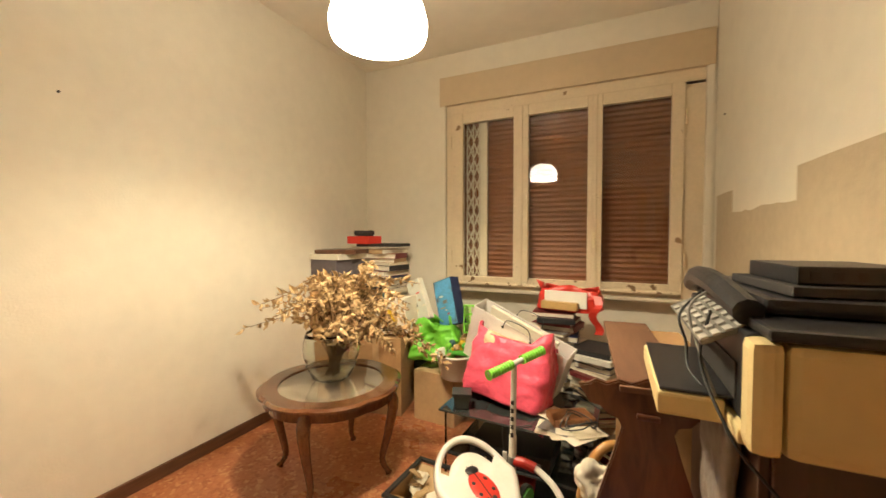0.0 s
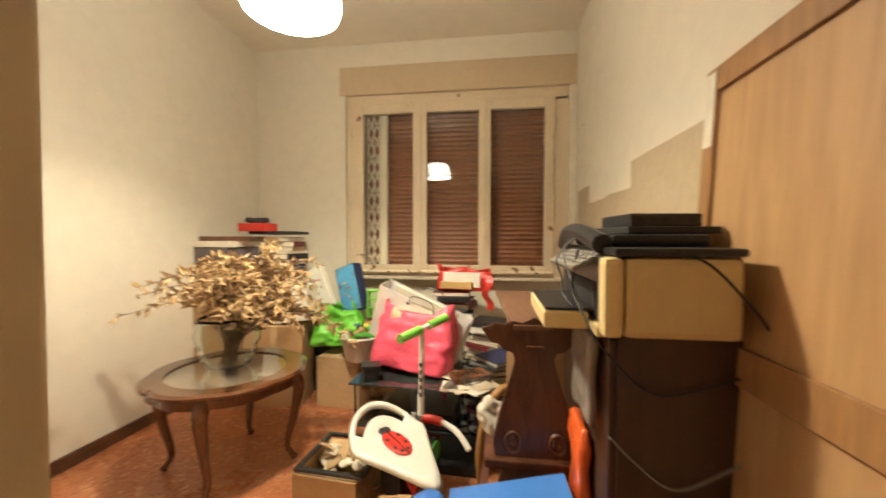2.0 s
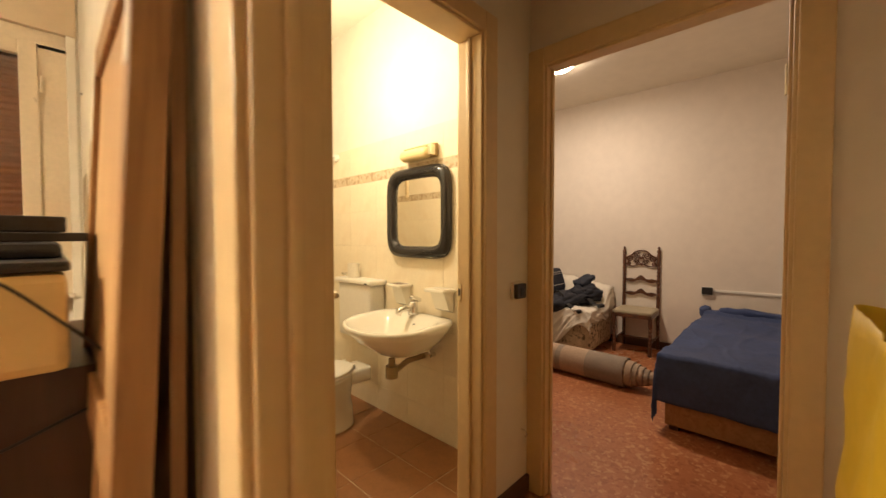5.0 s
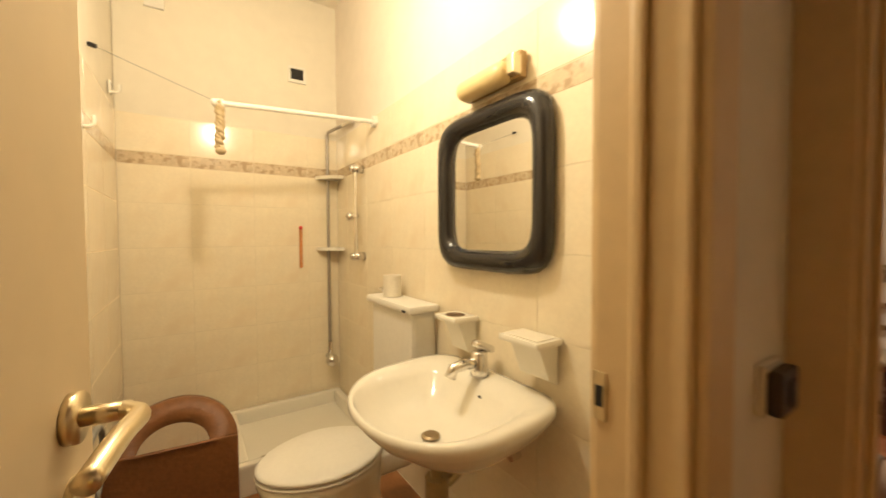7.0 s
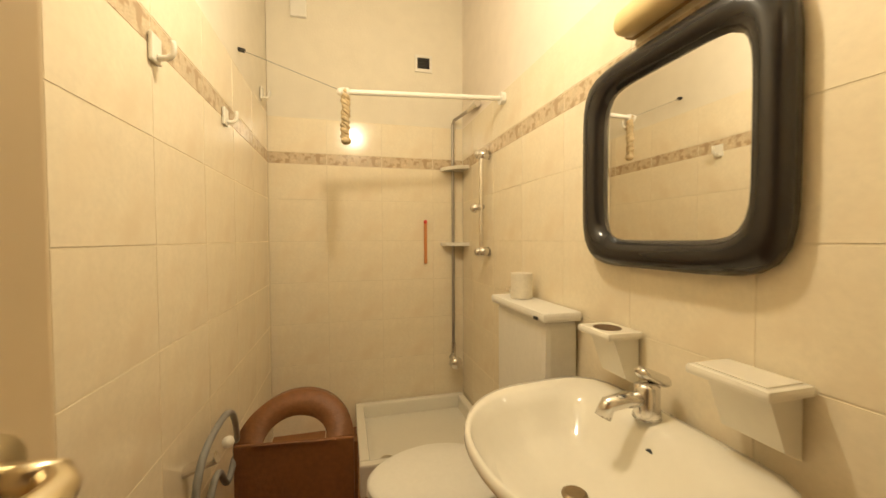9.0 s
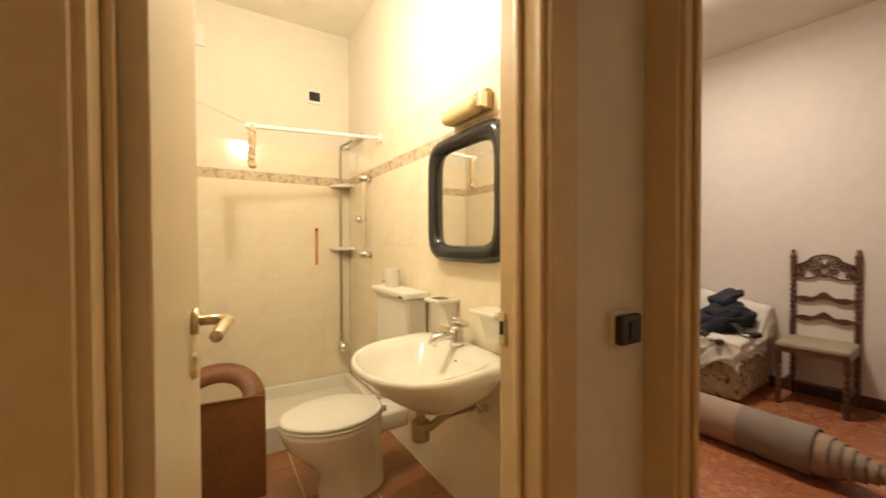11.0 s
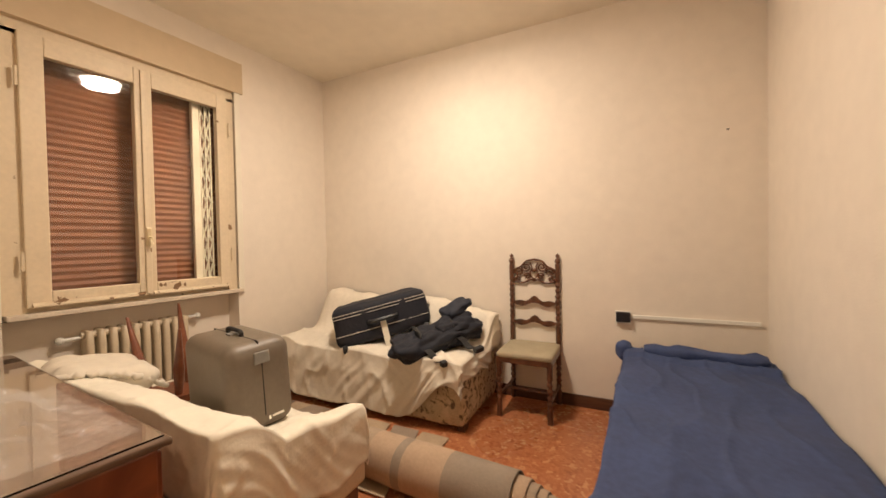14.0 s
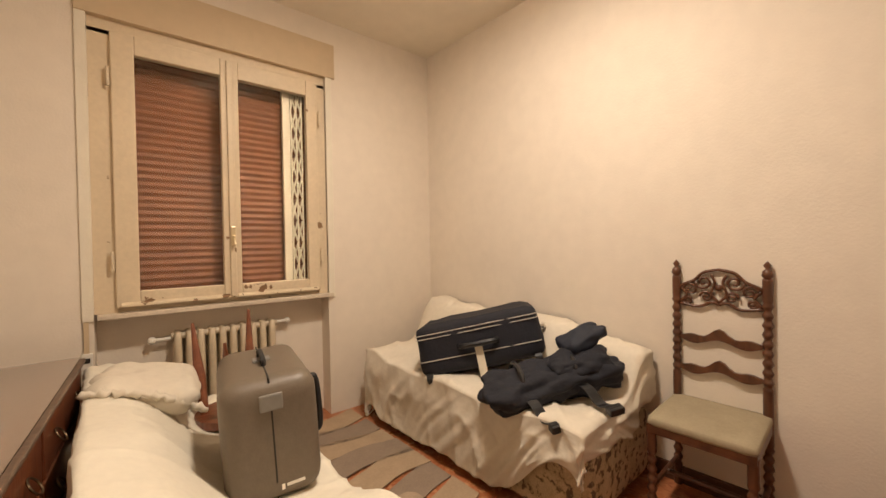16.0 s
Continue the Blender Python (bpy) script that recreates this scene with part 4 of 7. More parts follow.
t = thing("plastic_tub", "white plastic tub filled with toys", "tub", (0.0, 2.56, 0.362))
prof = [(0.0, 0.0), (0.105, 0.0), (0.112, 0.01), (0.142, 0.155), (0.152, 0.16), (0.152, 0.172), (0.14, 0.172), (0.135, 0.16), (0.106, 0.014), (0.0, 0.012)]
part("body", lathe(B(), prof, seg=36), M_WHITEPL, t, smooth=True)
for k, (m, nm) in enumerate(((M_GREEN, "green"), (M_YELLOW, "yellow"), (BOOKC[5], "teal"), (GBRIGHT, "lime"), (BOOKC[3], "tan"))):
    a = k * 1.26
    tt = thing("toy_part", "%s plastic toy in the tub" % nm, "toy", (0.0 + 0.06 * math.cos(a), 2.56 + 0.06 * math.sin(a), 0.46), k * 40, "toys in the tub")
    part("block", box(B(), -0.05, 0.05, -0.025, 0.025, 0, 0.09 + 0.02 * (k % 2), 0.012, pose(0, 0, 0, 20 * (k - 2), 14)), m, tt)
    part("knob", ball(B(), (0.0, 0.0, 0.12), 0.024), m, tt, smooth=True)
tt = thing("toy_bar", "long green plastic toy lying over the tub", "toy", (0.06, 2.50, 0.535), 8)
part("bar", box(B(), -0.09, 0.09, -0.02, 0.02, 0.0, 0.03, 0.01), M_GREEN, tt)
part("knob", cyl(B(), (-0.06, 0, 0.03), (-0.06, 0, 0.045), 0.014), M_YELLOW, tt)
t = thing("plant_pot", "small square black plastic plant pot", "pot", (0.27, 1.97, 0.452), 20)
part("body", slab(slab(B(), [(-0.032, 0), (0.032, 0), (0.045, 0.075), (-0.045, 0.075)], -0.038, 0.038), [(-0.05, 0.068), (0.05, 0.068), (0.05, 0.08), (-0.05, 0.08)], -0.046, 0.046), M_BLACK, t)


# ---- first room: TV stand with devices ----
t = thing("tv_stand", "black TV stand with smoked glass top and shelf", "tv stand", (0.55, 2.12, 0), -3)
SMOKE = material("smoked_glass", (0.035, 0.04, 0.038), 0.06, var=0.02, coat=0.5)
part("glass_top", box(B(), -0.37, 0.37, -0.24, 0.26, 0.438, 0.448, 0.002), SMOKE, t, "smoked glass top")
part("shelf", box(B(), -0.34, 0.34, -0.20, 0.24, 0.20, 0.212, 0.002), SMOKE, t)
part("base", box(B(), -0.35, 0.35, -0.21, 0.25, 0.0, 0.05, 0.004), M_BLACK, t)
for sx in (-1, 1):
    part("side_panel", box(B(), sx * 0.35 - 0.005, sx * 0.35 + 0.005, -0.20, 0.25, 0.05, 0.437, 0.002), M_GLASS, t, "clear glass side").visible_shadow = False
t = thing("video_recorder", "black video recorder on the stand's shelf", "recorder", (0.53, 2.08, 0.213), -3)
part("body", box(B(), -0.20, 0.20, -0.15, 0.15, 0.006, 0.085, 0.004), M_BLACK, t)
part("slot", box(B(), -0.17, 0.02, -0.152, -0.150, 0.045, 0.066), SMOKE, t)
part("display", box(B(), 0.05, 0.16, -0.152, -0.150, 0.04, 0.06), M_GREYCABLE, t)
for k in range(4):
    part("button", cyl(B(), (-0.15 + 0.04 * k, -0.150, 0.022), (-0.15 + 0.04 * k, -0.153, 0.022), 0.006, seg=10), M_STEEL, t)
t = thing("wallet_case", "dark brown leather case on the glass top", "case", (0.80, 2.02, 0.45), 30)
part("body", box(B(), -0.10, 0.10, -0.06, 0.06, 0, 0.045, 0.012), M_LEATHER, t)
for k in range(7):
    m_ = (M_PAPER, BOOKC[4], M_PAPER, BOOKC[7])[k % 4]
    t = thing("paper_sheets", "loose printed papers spread on the glass top", "paper", (0.76 + 0.045 * (k % 3), 1.93 + 0.05 * (k // 3), 0.449 + 0.0022 * k), 25 * k, "loose papers")
    part("sheet", box(B(), -0.10, 0.10, -0.07, 0.07, 0, 0.0016), m_, t)
t = thing("cable_tangle", "tangle of black cables on the papers", "cable", (0.84, 1.95, 0.468))
r3 = random.Random(5)
pts = [(0.10 * math.cos(k * 1.1) * r3.uniform(0.4, 1), 0.07 * math.sin(k * 1.1) * r3.uniform(0.4, 1), 0.004 + 0.022 * (k % 3)) for k in range(18)]
part("cable", tube(B(), curve_pts(pts, 5), 0.003, 6), M_CABLE, t)
t = thing("usb_cable", "thin dark cable with a white plug hanging down", "cable", (0.52, 1.86, 0.449))
part("cable", tube(B(), curve_pts([(0.12, 0.06, 0.003), (0.05, 0.01, 0.003), (0.0, -0.004, 0.0), (0.0, -0.012, -0.06), (0.01, -0.012, -0.11)], 6), 0.0022, 6), M_CABLE, t)
part("plug", box(B(), 0.0, 0.02, -0.018, -0.006, -0.15, -0.11, 0.003), M_WHITEPL, t, "white plug")


# ---- first room: toys on the floor ----
def ride_on(at, rz):
    """Low ride-on seat with a looped back and a ladybird print."""
    t = thing("ride_on_toy", "white plastic ride-on seat with a ladybird print", "toy", at, rz)
    n = 48
    def outline(k, grow=0.0):
        a = 2 * math.pi * k / n
        c, s = math.cos(a), math.sin(a)
        r = 0.19 - 0.045 * max(0, c) + (0.16 * max(0, c) ** 3)
        w = 1.0 if c < 0 else 1 - 0.30 * c
        return (r + grow) * c, (0.185 + grow) * s * w
    def height(x, y):
        back = max(0.0, -x - 0.03) / 0.16
        return 0.335 - 0.20 * max(0.0, x) + 0.115 * min(1.0, back) ** 1.3 + 0.4 * y * y
    bm = B()
    fr = (0.0, 0.25, 0.48, 0.64, 0.84, 0.95, 1.0)
    g = []
    for f in fr:
        g.append([bm.verts.new((outline(k)[0] * f, outline(k)[1] * f, height(outline(k)[0] * f, outline(k)[1] * f) - (0.022 if f > 0.97 else 0.004 if f > 0.9 else 0.0))) for k in range(n)])
    for i in range(len(fr) - 1):
        for k in range(n):
            ang = (k + 0.5) / n * 360
            if i == 3 and 118 < ang < 242:
                continue
            bm.faces.new((g[i][k], g[i][(k + 1) % n], g[i + 1][(k + 1) % n], g[i + 1][k]))
    bmesh.ops.remove_doubles(bm, verts=bm.verts, dist=1e-5)
    bmesh.ops.recalc_face_normals(bm, faces=bm.faces)
    bmesh.ops.solidify(bm, geom=list(bm.faces), thickness=0.022)
    part("seat", bm, M_WHITEPL, t, "white teardrop seat with a slotted back", True)
    # ladybird print lying on the slope of the seat
    lie = pose(0.035, 0, 0.332, 0, 11.3)
    bug = part("ladybird_print", ball(B(), (0, 0, 0), 0.085, 1.0, 0.62, 0.07, 24), M_RED, t, "red ladybird print with black spots", True)
    bm = ball(B(), (-0.095, 0, 0.0), 0.028, 0.9, 1.1, 0.2, 12)
    for x, y in ((-0.035, 0.028), (-0.03, -0.028), (0.02, 0.030), (0.025, -0.028), (0.055, 0.014), (0.055, -0.014)):
        ball(bm, (x, y, 0.0035), 0.0105, 1, 1, 0.2, 10)
    box(bm, -0.075, 0.085, -0.0018, 0.0018, 0.003, 0.0075)
    for s_ in (-1, 1):
        tube(bm, [(-0.11, s_ * 0.012, 0.003), (-0.128, s_ * 0.022, 0.004), (-0.14, s_ * 0.02, 0.006)], 0.0022, 5)
    part("spots", bm, M_BLACK, bug, "black spots and head")
    bug.matrix_basis = lie
    part("stem", box(B(), -0.04, 0.10, -0.04, 0.04, 0.10, 0.30, 0.02), M_BLACKM, t)
    for x, y in ((-0.12, 0.13), (-0.12, -0.13), (0.2, 0.09), (0.2, -0.09)):
        w = part("wheel", cyl(B(), (x, y - 0.02, 0.062), (x, y + 0.02, 0.062), 0.06, seg=24), M_GREEN, t, "green plastic wheel")
        part("tyre", lathe(B(), [(0.052, -0.022), (0.064, -0.016), (0.064, 0.016), (0.052, 0.022)], seg=24, m=pose(x, y, 0.062, 90)), M_BLACK, w)
    part("axle", cyl(B(), (-0.12, -0.13, 0.062), (-0.12, 0.13, 0.062), 0.008), M_STEEL, t)
    part("fork", tube(B(), curve_pts([(0.1, 0, 0.22), (0.18, 0, 0.15), (0.2, 0, 0.062)], 5), 0.016), M_RED, t, "red fork")
    part("axle", cyl(B(), (0.2, -0.09, 0.062), (0.2, 0.09, 0.062), 0.008), M_STEEL, t)
    return t


ride_on((0.49, 1.60, 0.0), -38)

t = thing("kick_scooter", "child's kick scooter with green grips leaning back", "scooter", (0.57, 1.80, 0.0), 0)
top = Vector((0.012, 0.002, 0.776))
foot = Vector((0.005, 0.0, 0.12))
part("pole", cyl(cyl(B(), foot, foot.lerp(top, 0.5), 0.017), foot.lerp(top, 0.5), top, 0.013), M_WHITEPL, t, "white steering pole")
bars = (Vector((-0.060, -0.142, 0.757)), Vector((0.108, 0.148, 0.800)))
part("crossbar", cyl(B(), *bars, 0.012), M_WHITEPL, t)
for a, b in ((bars[0], bars[0].lerp(bars[1], 0.40)), (bars[1], bars[1].lerp(bars[0], 0.40))):
    bm = tube(B(), [a.lerp(b, k / 24) for k in range(25)], 0, 16, [0.023 if k == 0 else 0.0215 if k % 3 == 0 else 0.0185 for k in range(25)])
    part("grip", bm, GBRIGHT, t, "ribbed green grip")
w = part("front_wheel", cyl(B(), (0.055, -0.04, 0.205), (0.09, -0.05, 0.205), 0.05, seg=24), M_GREEN, t, "green wheel")
part("tyre", cyl(B(), (0.062, -0.042, 0.205), (0.083, -0.048, 0.205), 0.062, seg=24), M_BLACKM, w)
part("deck", box(B(), -0.03, 0.07, -0.10, 0.30, 0.105, 0.13, 0.012), M_RED, t, "red deck")
part("rear_wheel", cyl(B(), (0.0, 0.30, 0.05), (0.04, 0.30, 0.05), 0.05, seg=20), M_BLACK, t)
part("clamp", cyl(B(), foot.lerp(top, 0.30), foot.lerp(top, 0.36), 0.021), M_GREYCABLE, t)
for k in range(5):
    q = foot.lerp(top, 0.50 + 0.055 * k)
    part("print", box(B(), q.x - 0.006, q.x + 0.006, q.y - 0.0185, q.y - 0.012, q.z, q.z + 0.018), M_BLACK, t, "dark printed mark")
part("rear_handle", tube(B(), curve_pts([(0.01, 0.0, 0.335), (0.10, -0.005, 0.33), (0.19, -0.06, 0.31), (0.25, -0.11, 0.26)], 6), 0.014, 10), M_WHITEPL, t)
part("red_sleeve", tube(B(), curve_pts([(0.015, 0.0, 0.338), (0.06, 0.0, 0.336), (0.11, -0.006, 0.328)], 5), 0.022, 12), M_RED, t, "red foam sleeve")


def toy_truck(at, m):
    t = new("toy_truck")
    t.matrix_basis = m
    tagged(t, "blue toy lorry with a grey window-printed trailer", "toy")
    GREY = material("grey_beige_plastic", (0.40, 0.32, 0.24), 0.5, var=0.05)
    part("trailer", box(B(), 0.0, 0.36, -0.075, 0.075, 0.055, 0.175, 0.004), GREY, t, "beige-grey trailer body")
    part("roof", box(B(), -0.004, 0.364, -0.079, 0.079, 0.176, 0.19, 0.006), M_BLUE, t, "blue roof")
    for s in (-1, 1):
        y = s * 0.0762
        for k in range(6):
            for z in (0.09, 0.145):
                if k == 2 and z < 0.14:
                    continue
                x = 0.02 + k * 0.057
                w = part("window_print", box(B(), x, x + 0.035, y - 0.0008, y + 0.0008, z, z + 0.014), M_GREYCABLE, t)
        part("side_door", box(B(), 0.128, 0.168, y - 0.0015, y + 0.0015, 0.062, 0.165, 0.001), M_BLUE, t, "blue side door")
        part("stripe", box(B(), 0.19, 0.355, y - 0.001, y + 0.001, 0.045, 0.062), M_RED, t, "red stripe")
        part("stripe", box(B(), 0.01, 0.10, y - 0.001, y + 0.001, 0.045, 0.058), M_RED, t, "red stripe")
        for x in (0.20, 0.28):
            w = part("wheel", lathe(B(), [(0.0, -0.014), (0.024, -0.016), (0.036, -0.012), (0.038, 0.0), (0.036, 0.012), (0.024, 0.016), (0.0, 0.014)], seg=20, m=pose(x, s * 0.066, 0.032, 90)), M_BLACK, t, "black rubber wheel")
            part("hub", cyl(B(), (x, s * 0.081, 0.032), (x, s * 0.084, 0.032), 0.016), M_GREYCABLE, w)
        w = part("wheel", lathe(B(), [(0.0, -0.014), (0.024, -0.016), (0.036, -0.012), (0.038, 0.0), (0.036, 0.012), (0.024, 0.016), (0.0, 0.014)], seg=20, m=pose(-0.10, s * 0.066, 0.032, 90)), M_BLACK, t, "black rubber wheel")
        part("hub", cyl(B(), (-0.10, s * 0.081, 0.032), (-0.10, s * 0.084, 0.032), 0.016), M_GREYCABLE, w)
    part("chassis", box(B(), -0.16, 0.35, -0.045, 0.045, 0.035, 0.054), M_BLACK, t)
    bm = slab(B(), [(-0.03, 0.045), (-0.03, 0.185), (-0.07, 0.205), (-0.12, 0.19), (-0.165, 0.13), (-0.175, 0.05)], -0.078, 0.078)
    bmesh.ops.bevel(bm, geom=list(bm.edges), offset=0.006, segments=2, affect="EDGES")
    part("cab", bm, M_BLUE, t, "blue cab", False)
    part("windscreen", slab(B(), [(-0.123, 0.188), (-0.163, 0.135), (-0.168, 0.138), (-0.128, 0.192)], -0.065, 0.065), SMOKE, t)
    for s in (-1, 1):
        part("side_window", slab(B(), [(-0.06, 0.12), (-0.06, 0.165), (-0.115, 0.165), (-0.145, 0.12)], s * 0.078, s * 0.0805), SMOKE, t)
        part("roof_hatch", box(B(), -0.105, -0.075, s * 0.03 - 0.018, s * 0.03 + 0.018, 0.196, 0.202), M_BLUE, t)
        part("headlight", box(B(), -0.179, -0.172, s * 0.055 - 0.016, s * 0.055 + 0.016, 0.065, 0.08, 0.002), M_STEEL, t)
    part("bumper", box(B(), -0.185, -0.15, -0.08, 0.08, 0.03, 0.055, 0.005), M_BLACK, t)
    return t


toy_truck(None, Matrix.Translation((0.835, 1.138, 0.215)) @ pose(0, 0, 0, 0, -12, 2))
carton("cardboard box carrying the toy lorry", (1.02, 1.11, 0.0), (0.34, 0.20, 0.25), 2, M_CARD2)
carton("cardboard box beside the toy lorry", (0.72, 1.12, 0.0), (0.20, 0.20, 0.19), -3, M_CARD)
carton("creased brown cardboard box under the ride-on seat", (0.60, 1.33, 0.0), (0.19, 0.16, 0.225), 8, M_CARD)
carton("open cardboard box with paper scraps", (0.235, 1.645, 0.0), (0.30, 0.30, 0.20), -6, M_CARD2, opened=True)
r4 = random.Random(3)
for k in range(14):
    t = thing("paper_scrap", "crumpled paper scrap in the open box", "paper", (0.235 + r4.uniform(-0.10, 0.10), 1.645 + r4.uniform(-0.08, 0.08), 0.14 + 0.006 * k), r4.uniform(0, 360), "scraps in the box", r4.uniform(-35, 35), r4.uniform(-35, 35))
    part("scrap", soft(B(), (0.07, 0.05, 0.012), (0, 0, 0), 0.006, 4, 0.012, 25, k), (M_PAPER, BOOKC[3], M_CARD2, BOOKC[4])[k % 4], t)
t = thing("picture_frame", "empty dark picture frame lying on the open box", "picture frame", (0.235, 1.50, 0.208), -4)
for b in ((-0.16, 0.16, 0, 0.022), (-0.16, 0.16, 0.30, 0.322), (-0.16, -0.138, 0.022, 0.30), (0.138, 0.16, 0.022, 0.30)):
    part("moulding", box(B(), b[0], b[1], b[2], b[3], 0.0, 0.014, 0.003), M_BLACK, t)


# ---- first room: carved chair, cabinet with printer, leaning panel, bin ----
def carved_chair(at, rz):
    t = thing("carved_stool", "dark carved wooden stool chair with lyre-shaped back", "chair", at, rz)
    half = [(0.0, 0.0), (0.165, 0.0), (0.172, 0.05), (0.155, 0.12), (0.125, 0.20), (0.098, 0.27), (0.080, 0.325), (0.092, 0.345), (0.125, 0.352), (0.15, 0.372), (0.185, 0.378), (0.205, 0.40), (0.225, 0.425), (0.19, 0.432), (0.165, 0.445), (0.13, 0.438), (0.09, 0.452), (0.05, 0.445), (0.0, 0.465)]
    poly = half + [(-x, z) for x, z in reversed(half[1:-1])]
    bm = slab(B(), poly, -0.016, 0.016, pose(0, 0, 0.44, -6))
    bmesh.ops.bevel(bm, geom=[e for e in bm.edges if abs(e.verts[0].co.y - e.verts[1].co.y) < 0.02], offset=0.005, segments=2, affect="EDGES")
    back = part("backrest", bm, M_DKWOOD, t, "carved lyre-shaped back")
    for s in (-1, 1):
        part("rosette", lathe(B(), [(0.0, 0.0), (0.012, 0.004), (0.024, 0.0), (0.032, 0.006), (0.036, 0.0)], seg=20, m=pose(s * 0.09, -0.022, 0.50, 84)), M_DKWOOD, back)
    part("carved_motif", box(B(), -0.035, 0.035, -0.001, 0.012, 0.80, 0.815, 0.004), M_DKWOOD, back)
    part("seat", box(B(), -0.21, 0.21, -0.04, 0.36, 0.415, 0.445, 0.008), M_DKWOOD, t)
    for y in (-0.02, 0.34):
        leg = [(-0.12, 0.415), (0.12, 0.415), (0.10, 0.28), (0.15, 0.12), (0.17, 0.0), (0.09, 0.0), (0.0, 0.09), (-0.09, 0.0), (-0.17, 0.0), (-0.15, 0.12), (-0.10, 0.28)]
        part("leg", slab(B(), leg, y - 0.014, y + 0.014), M_DKWOOD, t, "shaped board leg")
    part("stretcher", box(B(), -0.02, 0.02, -0.01, 0.33, 0.2, 0.25, 0.004), M_DKWOOD, t)
    return t


carved_chair((1.068, 1.335, 0), 0).scale = (0.82, 1.0, 1.03)
t = thing("wooden_board", "dark brown wooden board lying flat across the clutter", "board", (1.06, 1.80, 0.888), 4)
part("board", box(B(), -0.095, 0.095, -0.44, 0.44, 0, 0.018, 0.003), wood("brown_board", (0.15, 0.075, 0.045), (0.21, 0.11, 0.065), 0.5, (6, 0.8, 6), 3), t)
carton("tall cardboard box carrying the wooden board", (1.14, 2.06, 0.302), (0.26, 0.26, 0.584), 6, M_CARD, tape=False)
carton("brown cardboard box behind the carved chair", (1.22, 2.1, 0), (0.36, 0.36, 0.30), 8, M_CARD, tape=False)
t = thing("curved_frame", "curved varnished wooden hoop standing by the chair", "frame", (0.98, 1.72, 0.0), 30)
part("hoop", tube(B(), curve_pts([(-0.10, 0, 0.0), (-0.13, 0, 0.25), (-0.09, 0, 0.46), (0.0, 0, 0.54), (0.09, 0, 0.46), (0.13, 0, 0.25), (0.10, 0, 0.0)], 6), 0.018, 10), material("honey_wood", (0.42, 0.22, 0.07), 0.3), t, smooth=True)
t = thing("white_cloth", "crumpled white cloth on the seat", "cloth", (0.93, 1.50, 0.446))
part("cloth", soft(B(), (0.12, 0.10, 0.13), (0, 0, 0.065), 0.05, 16, 0.035, 16), M_SHEET, t, smooth=True)

t = thing("cabinet", "narrow dark brown laminate cabinet", "cabinet", (1.365, 1.32, 0))
part("body", box(B(), -0.132, 0.157, -0.32, 0.30, 0.0, 0.965, 0.003), M_CABINET, t)
part("door", box(B(), -0.150, -0.132, -0.31, 0.29, 0.06, 0.955, 0.003), M_CABINET, t)
t = thing("orange_bag", "orange plastic bag squeezed beside the cabinet", "bag", (1.188, 1.21, 0.0))
part("body", soft(B(), (0.035, 0.16, 0.66), (0, 0, 0.33), 0.03, 10, 0.02, 9), M_ORANGE, t, smooth=True)
t = thing("grey_bag", "limp grey translucent plastic bag hanging on the cabinet", "bag", (1.190, 1.17, 0.70))
part("body", soft(B(), (0.025, 0.22, 0.25), (0, 0, 0.125), 0.011, 16, 0.010, 11, 4.0), material("grey_film", (0.24, 0.205, 0.175), 0.35, var=0.15, bump=0.4, bscale=30), t, smooth=True)
t = thing("foam_wrap", "crumpled white foam wrap beside the cabinet", "packaging", (1.188, 1.085, 0.0))
part("sheet", soft(B(), (0.03, 0.08, 0.44), (0, 0, 0.22), 0.014, 14, 0.018, 9, 2.0), M_SHEET, t, smooth=True)
t = thing("plastic_strip", "dull pink plastic strip leaning on the chair", "strip", (0.86, 1.50, 0.0), 0, rx=-8, ry=8)
part("strip", box(B(), -0.014, 0.014, -0.006, 0.006, 0.0, 0.52, 0.003), material("dull_pink", (0.50, 0.25, 0.19), 0.5), t)
t = thing("orange_tool", "orange tool handle behind the cabinet", "tool", (1.548, 0.99, 0.0), 0, ry=2)
part("shaft", cyl(B(), (0, 0, 0), (0, 0, 0.78), 0.011), M_STEEL, t)
part("grip", cyl(B(), (0, 0, 0.76), (0, 0, 0.93), 0.018, seg=14), M_ORANGE, t, "orange grip")

t = thing("printer", "yellowed multifunction printer with black scanner lid", "printer", (1.39, 1.25, 0.965))
part("body", box(B(), -0.165, 0.085, -0.32, 0.30, 0.012, 0.20, 0.018), M_CREAMPL, t, "yellowed side shell")
part("front", box(B(), -0.20, -0.166, -0.26, 0.27, 0.03, 0.20, 0.008), M_BLACK, t, "black front")
part("front_corner", box(B(), -0.212, -0.166, -0.322, -0.262, 0.012, 0.20, 0.016), M_CREAMPL, t, "cream rounded front corner")
part("front_sill", box(B(), -0.212, -0.166, -0.26, 0.27, 0.0, 0.028, 0.006), M_CREAMPL, t, "cream lower front edge")
part("paper_slot", box(B(), -0.203, -0.199, -0.20, 0.20, 0.06, 0.13, 0.002), M_BLACKM, t)
part("lid", box(B(), -0.19, 0.09, -0.325, 0.305, 0.202, 0.222, 0.008), M_BLACK, t, "black scanner lid")
bm = B()
box(bm, -0.16, 0.08, -0.20, 0.26, 0.222, 0.255, 0.014)
tube(bm, curve_pts([(-0.19, -0.22, 0.23), (-0.205, -0.05, 0.262), (-0.205, 0.14, 0.262), (-0.19, 0.30, 0.225)], 5), 0.026, 10)
part("document_feeder", bm, M_BLACK, t, "curved black document feeder")
cp = part("control_panel", box(B(), -0.095, 0.0, -0.20, 0.20, -0.006, 0.006, 0.003, pose(-0.175, 0.0, 0.205, 0, -28)), material("silver_panel", (0.20, 0.19, 0.17), 0.35, 0.2), t, "sloping silver-grey control panel")
